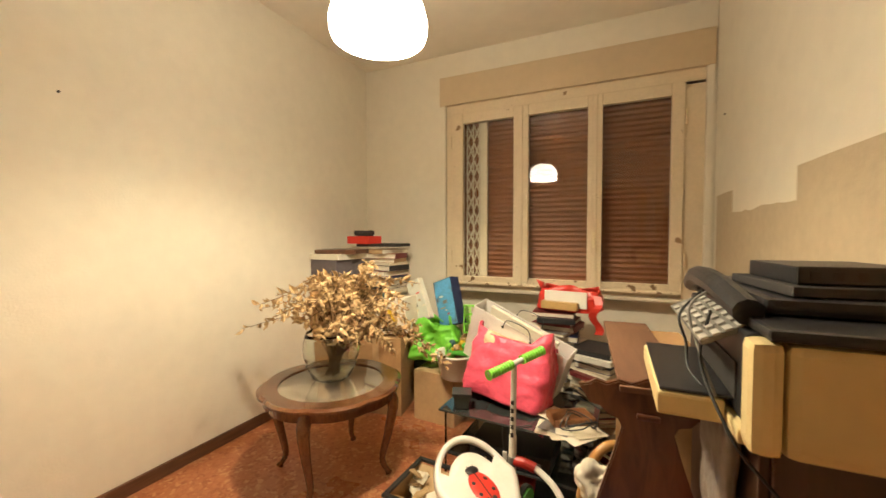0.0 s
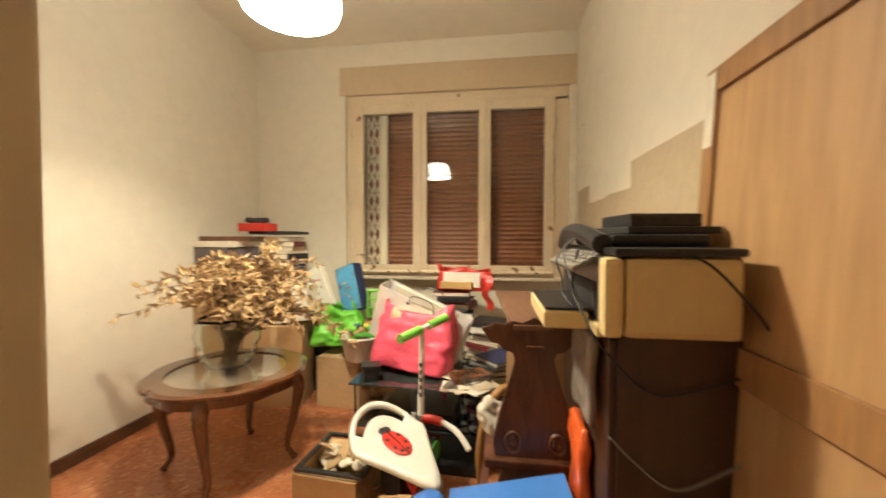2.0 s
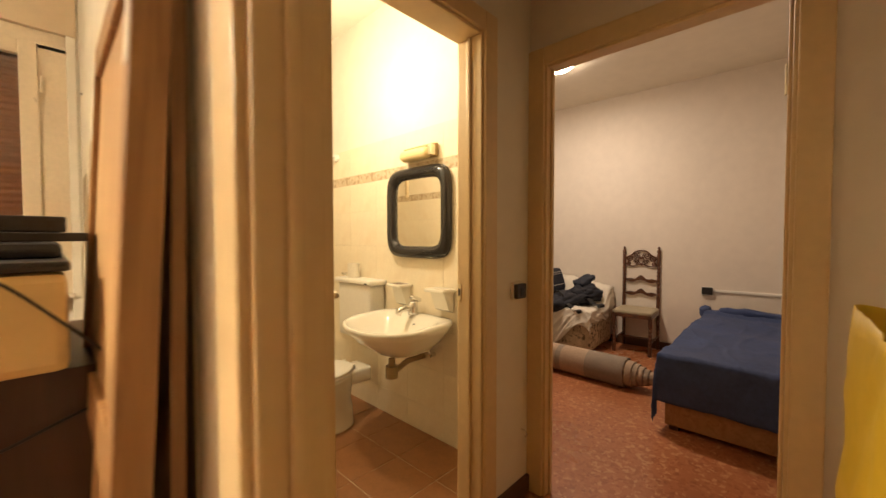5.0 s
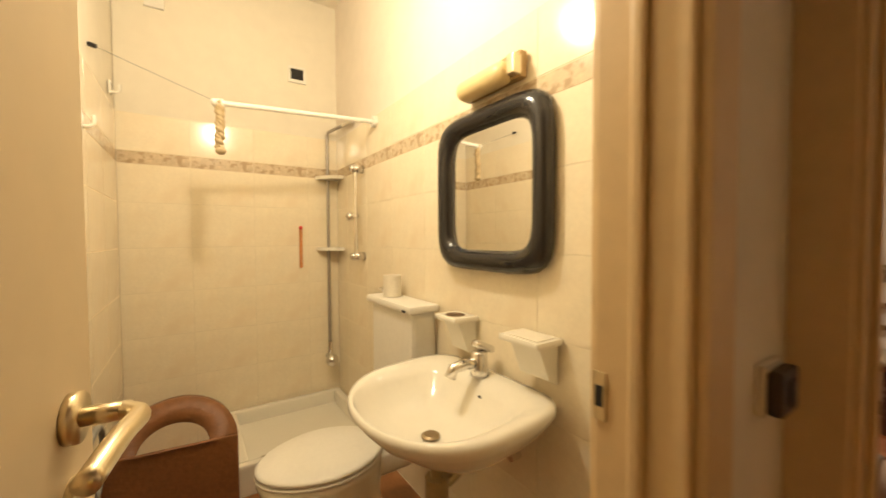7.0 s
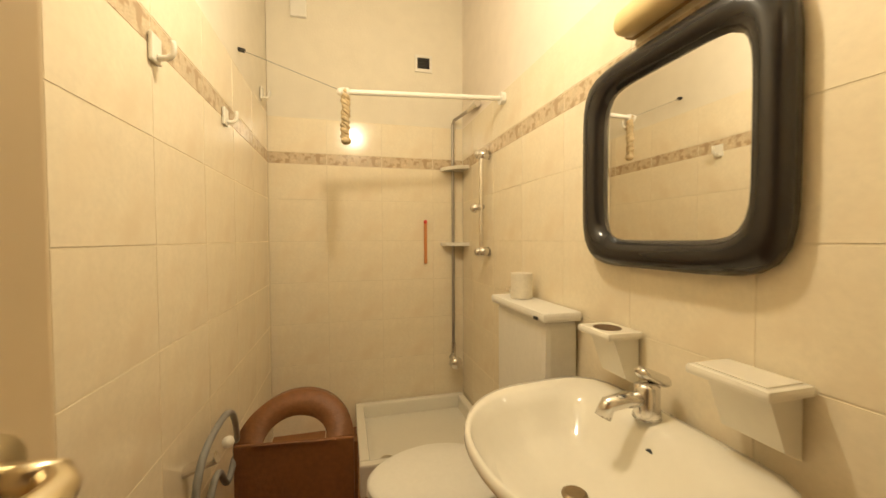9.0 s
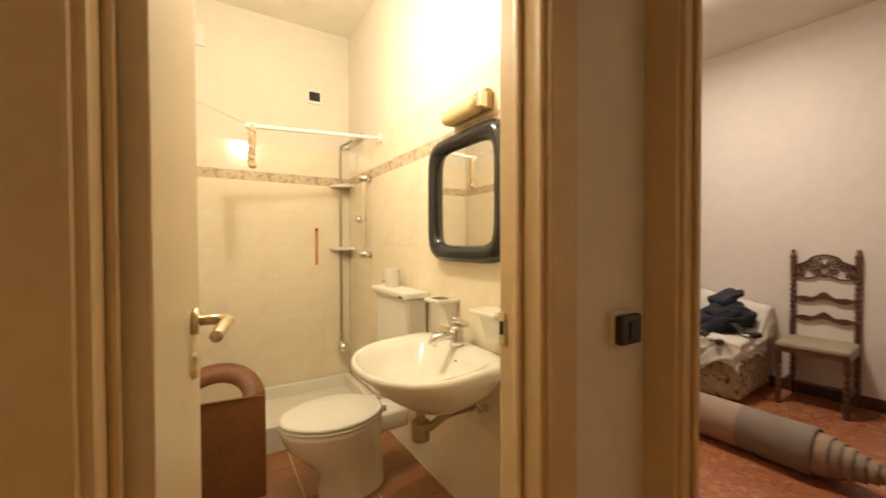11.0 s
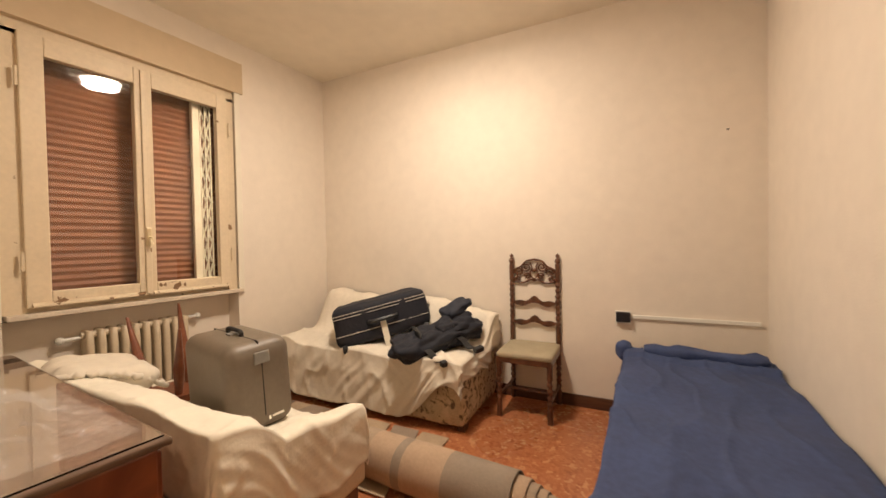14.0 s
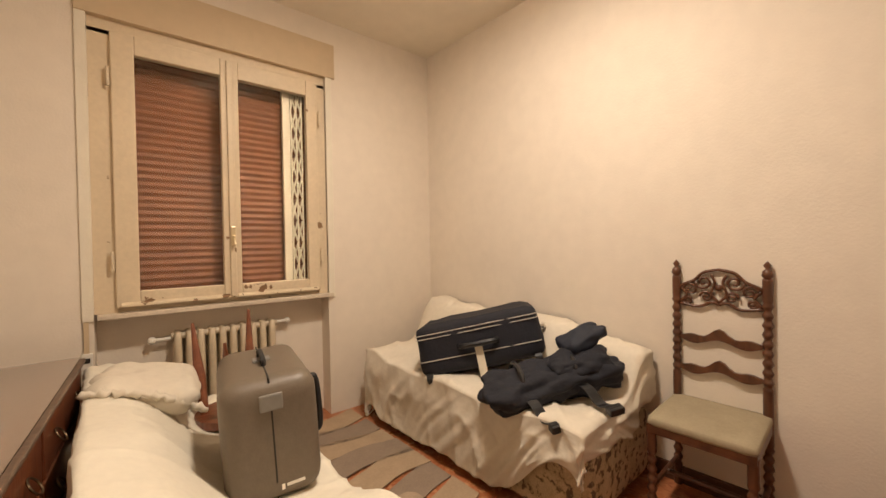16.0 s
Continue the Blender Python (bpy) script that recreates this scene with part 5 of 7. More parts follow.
BTN = material("grey_keys", (0.42, 0.40, 0.36), 0.35)
for i in range(4):
    for j in range(7):
        part("button", box(B(), -0.092 + 0.022 * i, -0.078 + 0.022 * i, -0.21 + 0.055 * j, -0.18 + 0.055 * j, 0.006, 0.011, 0.001, pose(-0.175, 0.0, 0.205, 0, -28)), BTN, cp)
tr = part("paper_tray", box(B(), -0.33, -0.213, -0.19, 0.18, 0.002, 0.05, 0.008), M_CREAMPL, t, "yellowed paper tray")
part("tray_cover", box(B(), -0.325, -0.20, -0.185, 0.175, 0.051, 0.058, 0.003), M_BLACK, tr, "dark tray cover")
t = thing("decoder_box", "flat black decoder box on the printer", "decoder", (1.38, 1.21, 1.222), 6)
part("body", box(B(), -0.10, 0.09, -0.10, 0.10, 0.02, 0.055, 0.004), M_BLACK, t)
part("lower_box", box(B(), -0.12, 0.12, -0.13, 0.14, 0.0, 0.019, 0.003), M_BLACKM, t)
for k in range(5):
    part("vent", box(B(), -0.08 + 0.034 * k, -0.065 + 0.034 * k, -0.1015, -0.0995, 0.03, 0.045), M_BLACKM, t)
for nm, m_, ctrl in (("black", M_CABLE, [(1.30, 0.94, 1.178), (1.38, 0.915, 1.16), (1.46, 0.912, 1.08), (1.53, 0.93, 0.99), (1.55, 0.96, 0.9)]),
                     ("grey", M_GREYCABLE, [(1.56, 0.95, 0.86), (1.53, 0.97, 0.72), (1.45, 0.985, 0.64), (1.36, 0.99, 0.60), (1.27, 0.99, 0.66), (1.21, 0.985, 0.72)]),
                     ("black", M_CABLE, [(1.16, 1.12, 1.18), (1.14, 1.10, 1.08), (1.16, 1.02, 1.0), (1.20, 0.985, 0.93), (1.32, 0.985, 0.83), (1.50, 0.985, 0.88)]),
                     ("black", M_CABLE, [(1.18, 1.30, 1.20), (1.12, 1.22, 1.15), (1.13, 1.20, 1.09), (1.13, 1.16, 1.04), (1.16, 1.08, 1.01)]),
                     ("grey", M_GREYCABLE, [(1.20, 1.22, 1.225), (1.13, 1.16, 1.18), (1.14, 1.12, 1.10), (1.16, 1.06, 1.02)])):
    t = thing("power_cable", "%s cable trailing from the printer" % nm, "cable", ctrl[0], 0, "printer cables")
    part("cable", tube(B(), [p - Vector(ctrl[0]) for p in curve_pts(ctrl, 8)], 0.0032, 7), m_, t, smooth=True)

# plywood door panel leaning on the wall
t = thing("leaning_panel", "unhung plywood door panel leaning on the wall", "door panel", (1.475, 0.57, 0.0), 0, ry=3.0)
PW, PH, TH = 0.66, 1.69, 0.045
for b in ((0, 0.055, 0, PH), (PW - 0.055, PW, 0, PH)):
    part("stile", box(B(), -TH / 2, TH / 2, b[0], b[1], b[2], b[3], 0.003), M_PANELF, t)
for b in ((0.0, 0.09), (0.86, 0.95), (PH - 0.07, PH)):
    part("rail", box(B(), -TH / 2, TH / 2 - 0.001, 0.055, PW - 0.055, b[0], b[1], 0.003), M_PANELF, t)
for b in ((0.09, 0.86), (0.95, PH - 0.07)):
    part("field", box(B(), -TH / 2 + 0.012, -TH / 2 + 0.02, 0.05, PW - 0.05, b[0] - 0.004, b[1] + 0.004), M_PANEL, t)
for y in (0.0, PW - 0.055):
    part("edge_strip", box(B(), -TH / 2 - 0.0015, -TH / 2, y + 0.006, y + 0.05, PH - 0.22, PH - 0.012), M_PEEL, t, "peeled white strip")
t = thing("second_panel", "second plywood panel behind the leaning one", "door panel", (1.562, 0.60, 0.0), 0, ry=1.1)
for b in ((0, 0.05), (0.61, 0.66)):
    part("stile", box(B(), -0.01, 0.01, b[0], b[1], 0, 1.70, 0.002), M_PANELF, t)
part("field", box(B(), -0.006, 0.006, 0.05, 0.61, 0, 1.70), M_PANEL, t)
part("edge_strip", box(B(), -0.0115, -0.010, 0.62, 0.655, 1.45, 1.69), M_PEEL, t, "peeled white strip")

t = thing("waste_bin", "square brown leather-covered waste bin", "bin", (1.40, 0.76, 0.0), 14)
def bin_ring(bm, rz):
    n, rings = 36, []
    for r, z in rz:
        ring = []
        for k in range(n):
            a = 2 * math.pi * k / n
            c, s = math.cos(a), math.sin(a)
            q = r / (abs(c) ** 4 + abs(s) ** 4) ** 0.25
            ring.append(bm.verts.new((q * c, q * s, z)))
        rings.append(ring)
    for a, b in zip(rings, rings[1:]):
        for k in range(n):
            bm.faces.new((a[k], a[(k + 1) % n], b[(k + 1) % n], b[k]))
    return bm
part("body", bin_ring(B(), [(0.001, 0.0), (0.10, 0.0), (0.105, 0.02), (0.118, 0.25), (0.126, 0.34), (0.122, 0.345), (0.128, 0.36), (0.134, 0.43), (0.128, 0.43), (0.115, 0.25), (0.10, 0.015), (0.001, 0.012)]), M_LEATHER, t, smooth=True)
part("rim", bin_ring(B(), [(0.126, 0.428), (0.137, 0.428), (0.139, 0.436), (0.13, 0.442), (0.124, 0.436), (0.126, 0.428)]), material("bin_rim", (0.26, 0.15, 0.07), 0.6), t, "paler stitched rim", True)
part("ring_pull", lathe(B(), [(0.022 + 0.004 * math.cos(a), 0.004 * math.sin(a)) for a in [k * math.pi / 4 for k in range(9)]], seg=20, m=pose(-0.03, -0.128, 0.30, 90)), M_BRASS, t, "brass ring")

# paint left unpainted where furniture stood
bm = B()
for y0, y1, z1 in ((2.90, 3.25, 1.60), (2.04, 2.90, 1.47), (0.62, 2.04, 1.60)):
    rag = 0.012 if z1 < 1.5 else 0.002
    tops = [(y1 + (y0 - y1) * k / 14, z1 + rag * noise.noise(Vector((y1 * 3 + k * 0.9, z1, 0)))) for k in range(15)]
    slab(bm, [(y0, 0.0), (y1, 0.0)] + tops, 1.606, 1.6105, Matrix(((0, 1, 0, 0), (1, 0, 0, 0), (0, 0, 1, 0), (0, 0, 0, 1))))
structure("unpainted_patch", bm, M_PATCH, "old beige wall paint where furniture stood", "wall patch")
for k, (y, z) in enumerate(((1.95, 2.55), (0.9, 2.35), (0.75, 2.30), (3.1, 2.1))):
    t = thing("wall_nail", "small dark nail in the wall", "nail", (1.609, y, z), 0, "wall nails")
    part("head", cyl(B(), (0, 0, 0), (-0.008, 0, 0), 0.005, seg=8), M_BLACKM, t)
t = thing("wall_nail", "small dark nail in the wall", "nail", (-1.289, 1.02, 1.98), 0, "wall nails")
part("head", cyl(B(), (0, 0, 0), (0.008, 0, 0), 0.006, seg=8), M_BLACKM, t)


# ---- hall ----
t = thing("strike_plate", "small brass strike plate on the bathroom door frame", "strike plate", (2.6665, 0.992, 0.995))
part("plate", box(B(), -0.0025, 0.0, -0.010, 0.010, -0.035, 0.035, 0.001), M_BRASS, t)
part("latch_hole", box(B(), -0.0035, -0.0025, -0.006, 0.006, -0.015, 0.015), M_BLACKM, t)
t = thing("light_switch", "dark brown light switch box on the hall wall", "switch", (2.935, 0.88, 0.985))
part("back_plate", box(B(), -0.045, 0.035, -0.012, 0.0, -0.036, 0.042, 0.003), M_WALL, t)
part("body", box(B(), -0.038, 0.038, -0.032, -0.011, -0.034, 0.034, 0.006), material("brown_bakelite", (0.045, 0.03, 0.022), 0.4), t)
part("rocker", box(B(), -0.014, 0.014, -0.036, -0.031, -0.02, 0.02, 0.003), M_BLACK, t)
t = thing("wall_hook", "small metal hook low on the hall wall", "hook", (2.98, 0.878, 0.32))
part("hook", tube(B(), curve_pts([(0, 0, 0), (0, -0.02, 0), (0, -0.03, -0.015), (0, -0.022, -0.03)], 4), 0.004), M_STEEL, t)
t = carton("open brown cardboard box in the hall", (2.36, -0.47, 0.0), (0.46, 0.22, 0.72), 0, M_CARD, opened=False, tape=False)
t = shopping_bag("yellow_bag", "large bright yellow shopping bag on a box", (2.28, -0.245, 0.0), (0.40, 0.19, 1.09), M_YELLOW, 4, 0, 0, 0.010, 0.012, seed=12, taper=-0.20, power=18)
part("print", box(B(), -0.215, -0.17, -0.045, -0.035, 0.88, 0.90), M_GREEN, t, "green printed bar")


# ---- bathroom fixtures ----
def basin(at):
    """Wall-hung wash basin; its back is at x = 0 and it reaches towards -x."""
    t = thing("wash_basin", "white ceramic wall-hung wash basin", "basin", at)
    n = 48
    def rim(a, f=1.0, dx=0.0):
        c, s = math.cos(a), math.sin(a)
        e = 2.3 if c < 0 else 5.0
        k = 1 / (abs(c) ** e + abs(s) ** e) ** (1 / e)
        x, y = -0.235 + dx + 0.235 * f * k * c, 0.29 * f * k * s
        if c < 0:
            y *= 1 - 0.12 * c * c
        else:
            x = -0.235 + dx + 0.235 * f * min(1.0, k * c * 1.03)
        return x, y
    bm = B()
    levels = [(0.30, 0.07, -0.185), (0.52, 0.055, -0.165), (0.74, 0.035, -0.11), (0.93, 0.008, -0.045), (1.0, 0, -0.012), (0.985, 0, 0.004), (0.93, -0.004, 0.006), (0.82, -0.03, -0.002), (0.74, -0.035, -0.03), (0.60, -0.035, -0.085), (0.36, -0.03, -0.115), (0.10, -0.02, -0.125)]
    rings = []
    for f, dx, z in levels:
        rings.append([bm.verts.new((*rim(2 * math.pi * k / n, f, dx), z + 0.05 * min(0.0, rim(2 * math.pi * k / n, f, dx)[0] + 0.1))) for k in range(n)])
    for a, b in zip(rings, rings[1:]):
        for k in range(n):
            bm.faces.new((a[k], a[(k + 1) % n], b[(k + 1) % n], b[k]))
    bm.faces.new(rings[0])
    bm.faces.new(rings[-1])
    part("bowl", bm, M_CERAMIC, t, smooth=True)
    part("drain", lathe(B(), [(0.0, 0.004), (0.02, 0.004), (0.026, 0.0), (0.026, -0.004)], (-0.255, 0, -0.122), 20), material("worn_drain", (0.32, 0.24, 0.14), 0.4, 0.8), t, "tarnished drain")
    part("overflow", cyl(B(), (-0.088, -0.03, -0.045), (-0.100, -0.03, -0.050), 0.013, seg=12), M_BLACK, t, "dark overflow hole")
    tap = part("tap", lathe(B(), [(0.0, 0.0), (0.030, 0.0), (0.027, 0.015), (0.026, 0.07), (0.018, 0.078), (0.0, 0.08)], (-0.062, 0.02, 0.004), 20), M_STEEL, t, "chrome mixer tap", True)
    part("spout", tube(B(), [(-0.062, 0.02, 0.046), (-0.12, 0.022, 0.048), (-0.158, 0.024, 0.042), (-0.172, 0.024, 0.016)], 0.0175, 14), M_STEEL, tap, smooth=True)
    part("lever", soft(B(), (0.085, 0.036, 0.026), (0, 0, 0), 0.013, 8, m=pose(-0.048, 0.018, 0.094, 0, 24)), M_STEEL, tap, smooth=True)
    bm = cyl(B(), (-0.235, 0, -0.21), (-0.235, 0, -0.30), 0.018)
    cyl(bm, (-0.235, 0, -0.25), (-0.235, 0, -0.315), 0.034, seg=20)
    tube(bm, curve_pts([(-0.235, 0, -0.27), (-0.20, 0.0, -0.28), (-0.12, 0, -0.25), (0.0, 0, -0.25)], 5), 0.016, 10)
    part("trap", bm, material("old_brass", (0.42, 0.34, 0.2), 0.45, 0.7), t, "tarnished drain trap")
    for y in (-0.09, 0.08):
        bm = tube(B(), curve_pts([(0.0, y, -0.22), (-0.03, y, -0.22), (-0.05, y * 0.7, -0.15), (-0.06, 0.02, -0.06)], 5), 0.006)
        cyl(bm, (0.0, y, -0.22), (-0.035, y, -0.22), 0.013)
        part("feed_pipe", bm, M_STEEL, t)
    return t


basin((3.045, 1.62, 0.757)).scale = (1.07, 1.06, 1.05)


def toilet(at):
    """Floor toilet; its back is at x = 0 and it reaches towards -x."""
    t = thing("toilet", "white ceramic toilet with the lid closed", "toilet", at)
    n = 40
    def ov(a, f):
        c, s = math.cos(a), math.sin(a)
        return -0.36 + 0.235 * f * c, 0.185 * f * s * (1 - 0.10 * max(0, -c))
    bm = B()
    rings = []
    for f, z, sh in ((0.70, 0.0, 0.09), (0.68, 0.02, 0.09), (0.66, 0.12, 0.09), (0.76, 0.20, 0.05), (0.93, 0.28, 0.015), (1.0, 0.36, 0.0), (1.0, 0.385, 0.0)):
        rings.append([bm.verts.new((ov(2 * math.pi * k / n, f)[0] + sh, ov(2 * math.pi * k / n, f)[1], z)) for k in range(n)])
    for a, b in zip(rings, rings[1:]):
        for k in range(n):
            bm.faces.new((a[k], a[(k + 1) % n], b[(k + 1) % n], b[k]))
    bm.faces.new(rings[0])
    bm.faces.new(rings[-1])
    box(bm, -0.18, -0.0, -0.09, 0.09, 0.28, 0.385, 0.02)
    part("bowl", bm, M_CERAMIC, t, smooth=True)
    for nm, z0, z1, f in (("seat", 0.387, 0.402, 1.02), ("lid", 0.404, 0.424, 1.015)):
        bm = B()
        rr = [[bm.verts.new((*ov(2 * math.pi * k / n, f * g), z)) for k in range(n)] for g, z in ((0.98, z0), (1.0, z0 + 0.003), (1.0, z1 - 0.006), (0.95, z1), (0.5, z1 + 0.004))]
        for a, b in zip(rr, rr[1:]):
            for k in range(n):
                bm.faces.new((a[k], a[(k + 1) % n], b[(k + 1) % n], b[k]))
        bm.faces.new(rr[0])
        bm.faces.new(rr[-1])
        part(nm, bm, M_WHITEPL, t, smooth=True)
    for y in (-0.06, 0.06):
        part("hinge", cyl(B(), (-0.125, y, 0.386), (-0.125, y, 0.42), 0.012), M_WHITEPL, t)
    return t


toilet((2.955, 2.13, 0.0)).scale = (1.0, 1.0, 0.93)
t = thing("cistern", "white plastic wall cistern beside the toilet", "cistern", (3.055, 2.22, 0.52))
part("tank", box(B(), -0.125, 0.0, -0.20, 0.20, 0.0, 0.385, 0.022), M_WHITEPL, t)
part("lid", box(B(), -0.145, 0.0, -0.225, 0.225, 0.386, 0.42, 0.012), M_WHITEPL, t)
part("flush_button", box(B(), -0.150, -0.144, -0.19, -0.165, 0.392, 0.402, 0.002), M_BLACK, t)
part("inlet_pipe", tube(B(), [(-0.05, 0.225, 0.43), (-0.05, 0.27, 0.435), (0.0, 0.28, 0.435)], 0.007), M_STEEL, t)
t = thing("paper_roll", "white toilet paper roll standing on the cistern", "paper roll", (2.985, 2.30, 0.942))
part("roll", lathe(B(), [(0.018, 0.0), (0.043, 0.0), (0.043, 0.10), (0.018, 0.10), (0.018, 0.0)], seg=24), M_PAPER, t, smooth=False)


def ceramic_holder(name, label, at, size, hole):
    sx, sy, sz = size
    t = thing(name, label, "holder", at)
    part("shelf", box(B(), -sx, 0.0, -sy / 2, sy / 2, 0.0, 0.02, 0.008), M_CERAMIC, t)
    part("bracket", slab(B(), [(0.0, -sz), (-sx * 0.35, -sz * 0.85), (-sx * 0.72, 0.0), (0.0, 0.0)], -sy * 0.36, sy * 0.36), M_CERAMIC, t)
    if hole:
        part("cup_hole", lathe(B(), [(0.0, 0.021), (0.034, 0.021), (0.036, 0.020)], (-sx * 0.55, 0, 0), 24, 1, 1.1), material("dark_hole", (0.12, 0.07, 0.03), 0.6), t, "dark cup opening")
    else:
        part("dish_rim", box(B(), -sx + 0.012, -0.014, -sy / 2 + 0.012, sy / 2 - 0.012, 0.02, 0.023, 0.001), M_CERAMIC, t)
    return t


ceramic_holder("cup_holder", "white ceramic cup holder on the tiles", (3.055, 1.80, 0.915), (0.11, 0.135, 0.13), True)
ceramic_holder("soap_dish", "white ceramic soap dish on the tiles", (3.055, 1.435, 0.915), (0.11, 0.155, 0.12), False)


def mirror(at, w, h):
    t = thing("wall_mirror", "mirror with a thick rounded black frame", "mirror", at)
    n = 64
    def rr(k, grow):
        a = 2 * math.pi * k / n
        c, s = math.cos(a), math.sin(a)
        q = 1 / (abs(c) ** 6 + abs(s) ** 6) ** (1 / 6)
        return (w / 2 + grow) * q * c, (h / 2 + grow) * q * s
    bm = B()
    rings = []
    for g, d in ((-0.006, 0.012), (0.0, 0.03), (0.014, 0.046), (0.032, 0.05), (0.052, 0.044), (0.066, 0.028), (0.068, 0.008), (0.06, 0.0)):
        rings.append([bm.verts.new((-d, rr(k, g)[0], rr(k, g)[1])) for k in range(n)])
    for a, b in zip(rings, rings[1:]):
        for k in range(n):
            bm.faces.new((a[k], a[(k + 1) % n], b[(k + 1) % n], b[k]))
    part("frame", bm, material("gloss_black", (0.02, 0.018, 0.018), 0.18, var=0.05), t, "thick glossy black frame", True)
    bm = B()
    vs = [bm.verts.new((-0.014, *rr(k, -0.002))) for k in range(n)]
    bm.faces.new(vs)
    vs2 = [bm.verts.new((-0.010, *rr(k, -0.002))) for k in range(n)]
    bm.faces.new(vs2)
    part("mirror_glass", bm, M_MIRROR, t)
    return t


mirror((3.055, 1.668, 1.385), 0.435, 0.43)
t = thing("mirror_lamp", "unlit yellowed tube lamp over the mirror", "lamp", (3.055, 1.64, 1.735))
part("cover", soft(B(), (0.075, 0.25, 0.07), (-0.045, 0.015, 0.0), 0.034, 10), M_CREAMPL, t, "yellowed plastic cover", True)
part("base", box(B(), -0.03, 0.0, -0.14, 0.14, -0.025, 0.055, 0.004), material("aged_plate", (0.45, 0.30, 0.13), 0.6), t)
part("socket", box(B(), -0.06, -0.02, -0.14, -0.11, -0.02, 0.04, 0.004), M_BRASS, t)

# shower
t = thing("shower_tray", "white ceramic shower tray in the corner", "shower tray", (2.71, 2.975, 0.0))
for b in ((-0.36, 0.34, -0.345, -0.30), (-0.36, 0.34, 0.29, 0.335), (-0.36, -0.31, -0.30, 0.29), (0.295, 0.34, -0.30, 0.29)):
    part("rim", box(B(), *b, 0.0, 0.155, 0.012), M_CERAMIC, t)
part("basin", box(B(), -0.312, 0.297, -0.302, 0.292, 0.0, 0.07), M_CERAMIC, t)
part("drain", cyl(B(), (-0.22, -0.18, 0.07), (-0.22, -0.18, 0.074), 0.035, seg=20), M_STEEL, t)
t = thing("shower_rod", "white L-shaped shower curtain rod", "rod", (3.058, 2.64, 1.865))
part("rod", tube(B(), [(0.0, 0, 0), (-0.40, 0.0, -0.02), (-0.755, -0.02, -0.045)], 0.012, 10), M_WHITEPL, t)
part("flange", cyl(B(), (0.002, 0, 0), (-0.02, 0, 0), 0.03, seg=18), M_WHITEPL, t)
CORD = material("yellowed_cord", (0.52, 0.40, 0.23), 0.6, var=0.2, scale=30)
for ph in (0.0, 2.1, 4.2):
    pts = [(-0.752 + (0.011 + 0.003 * math.sin(k * 0.9 + ph)) * math.cos(k * 0.75 + ph), -0.02 + (0.011 + 0.003 * math.cos(k * 1.3)) * math.sin(k * 0.75 + ph), -0.04 - 0.0062 * k) for k in range(34)]
    part("curtain_cord", tube(B(), pts, 0, 7, [0.009 + 0.003 * math.sin(k * 0.8 + 2 * ph) for k in range(34)]), CORD, t, "bunched yellowed curtain cord", True)
part("end_knob", ball(B(), (-0.750, -0.02, -0.255), 0.022, 1, 1, 0.8), CORD, t, smooth=True)
part("rod_cap", ball(cyl(B(), (-0.735, -0.02, -0.044), (-0.768, -0.02, -0.046), 0.018, seg=14), (-0.768, -0.02, -0.046), 0.018), M_WHITEPL, t, smooth=True)
part("stay_wire", cyl(B(), (-0.755, -0.02, -0.045), (-1.184, 0.075, 0.13), 0.0013, seg=6), M_GREYCABLE, t, "thin steel stay wire")
part("wall_plug", cyl(B(), (-1.192, 0.077, 0.132), (-1.165, 0.072, 0.125), 0.009, seg=10), M_BLACKM, t)
CHROME = material("dull_chrome", (0.36, 0.33, 0.29), 0.35, 0.6)
t = thing("shower_pipe", "chrome shower pipe with corner valve", "shower", (2.985, 3.285, 0.36))
part("riser", tube(B(), [(0, 0, 0.05), (0, 0, 0.8), (0, 0, 1.56), (0.006, -0.015, 1.585), (0.03, -0.07, 1.595), (0.055, -0.20, 1.60)], 0.010, 10), CHROME, t)
part("shower_head", cyl(B(), (0.052, -0.17, 1.60), (0.058, -0.32, 1.60), 0.014, 0.022, seg=18), M_STEEL, t)
part("valve", ball(cyl(B(), (0, 0.03, 0.03), (0, -0.03, 0.03), 0.022, seg=16), (-0.004, -0.06, 0.02), 0.042), M_STEEL, t, "chrome valve knob", True)
part("valve_body", cyl(B(), (0, 0, 0.03), (0, 0, 0.14), 0.015), M_STEEL, t)
for z in (1.135, 1.62):
    t = thing("corner_shelf", "small ceramic corner shelf in the shower", "shelf", (3.058, 3.312, z), 0, "corner shelves")
    part("shelf", slab(B(), [(0, 0), (-0.15, 0), (-0.13, -0.06), (-0.06, -0.13), (0, -0.15)], 0, 0.022, Matrix(((1, 0, 0, 0), (0, 0, 1, 0), (0, 1, 0, 0), (0, 0, 0, 1)))), M_CERAMIC, t)
t = thing("shower_rail", "chrome hand-shower rail on the tiles", "shower rail", (3.055, 2.825, 1.10))
part("bar", cyl(B(), (-0.045, 0, -0.01), (-0.045, 0, 0.55), 0.012), M_STEEL, t)
for z in (0.01, 0.53):
    part("bracket", ball(cyl(B(), (0.0, 0, z), (-0.06, 0, z), 0.024, seg=18), (-0.06, 0, z), 0.024), M_STEEL, t, smooth=True)
part("slider", ball(cyl(B(), (-0.045, -0.01, 0.25), (-0.045, 0.07, 0.25), 0.016), (-0.06, 0.06, 0.25), 0.028), M_STEEL, t, "chrome slider", True)
t = thing("back_brush", "thin orange back brush hanging on the tiles", "brush", (2.805, 3.312, 1.02))
part("handle", box(B(), -0.010, 0.010, -0.012, -0.002, 0.0, 0.26, 0.004), material("faded_orange", (0.60, 0.24, 0.07), 0.5), t)
part("hook", ball(B(), (0, -0.008, 0.27), 0.013), M_RED, t)
t = thing("wall_vent", "small square vent with dark opening", "vent", (2.80, 3.32, 2.305))
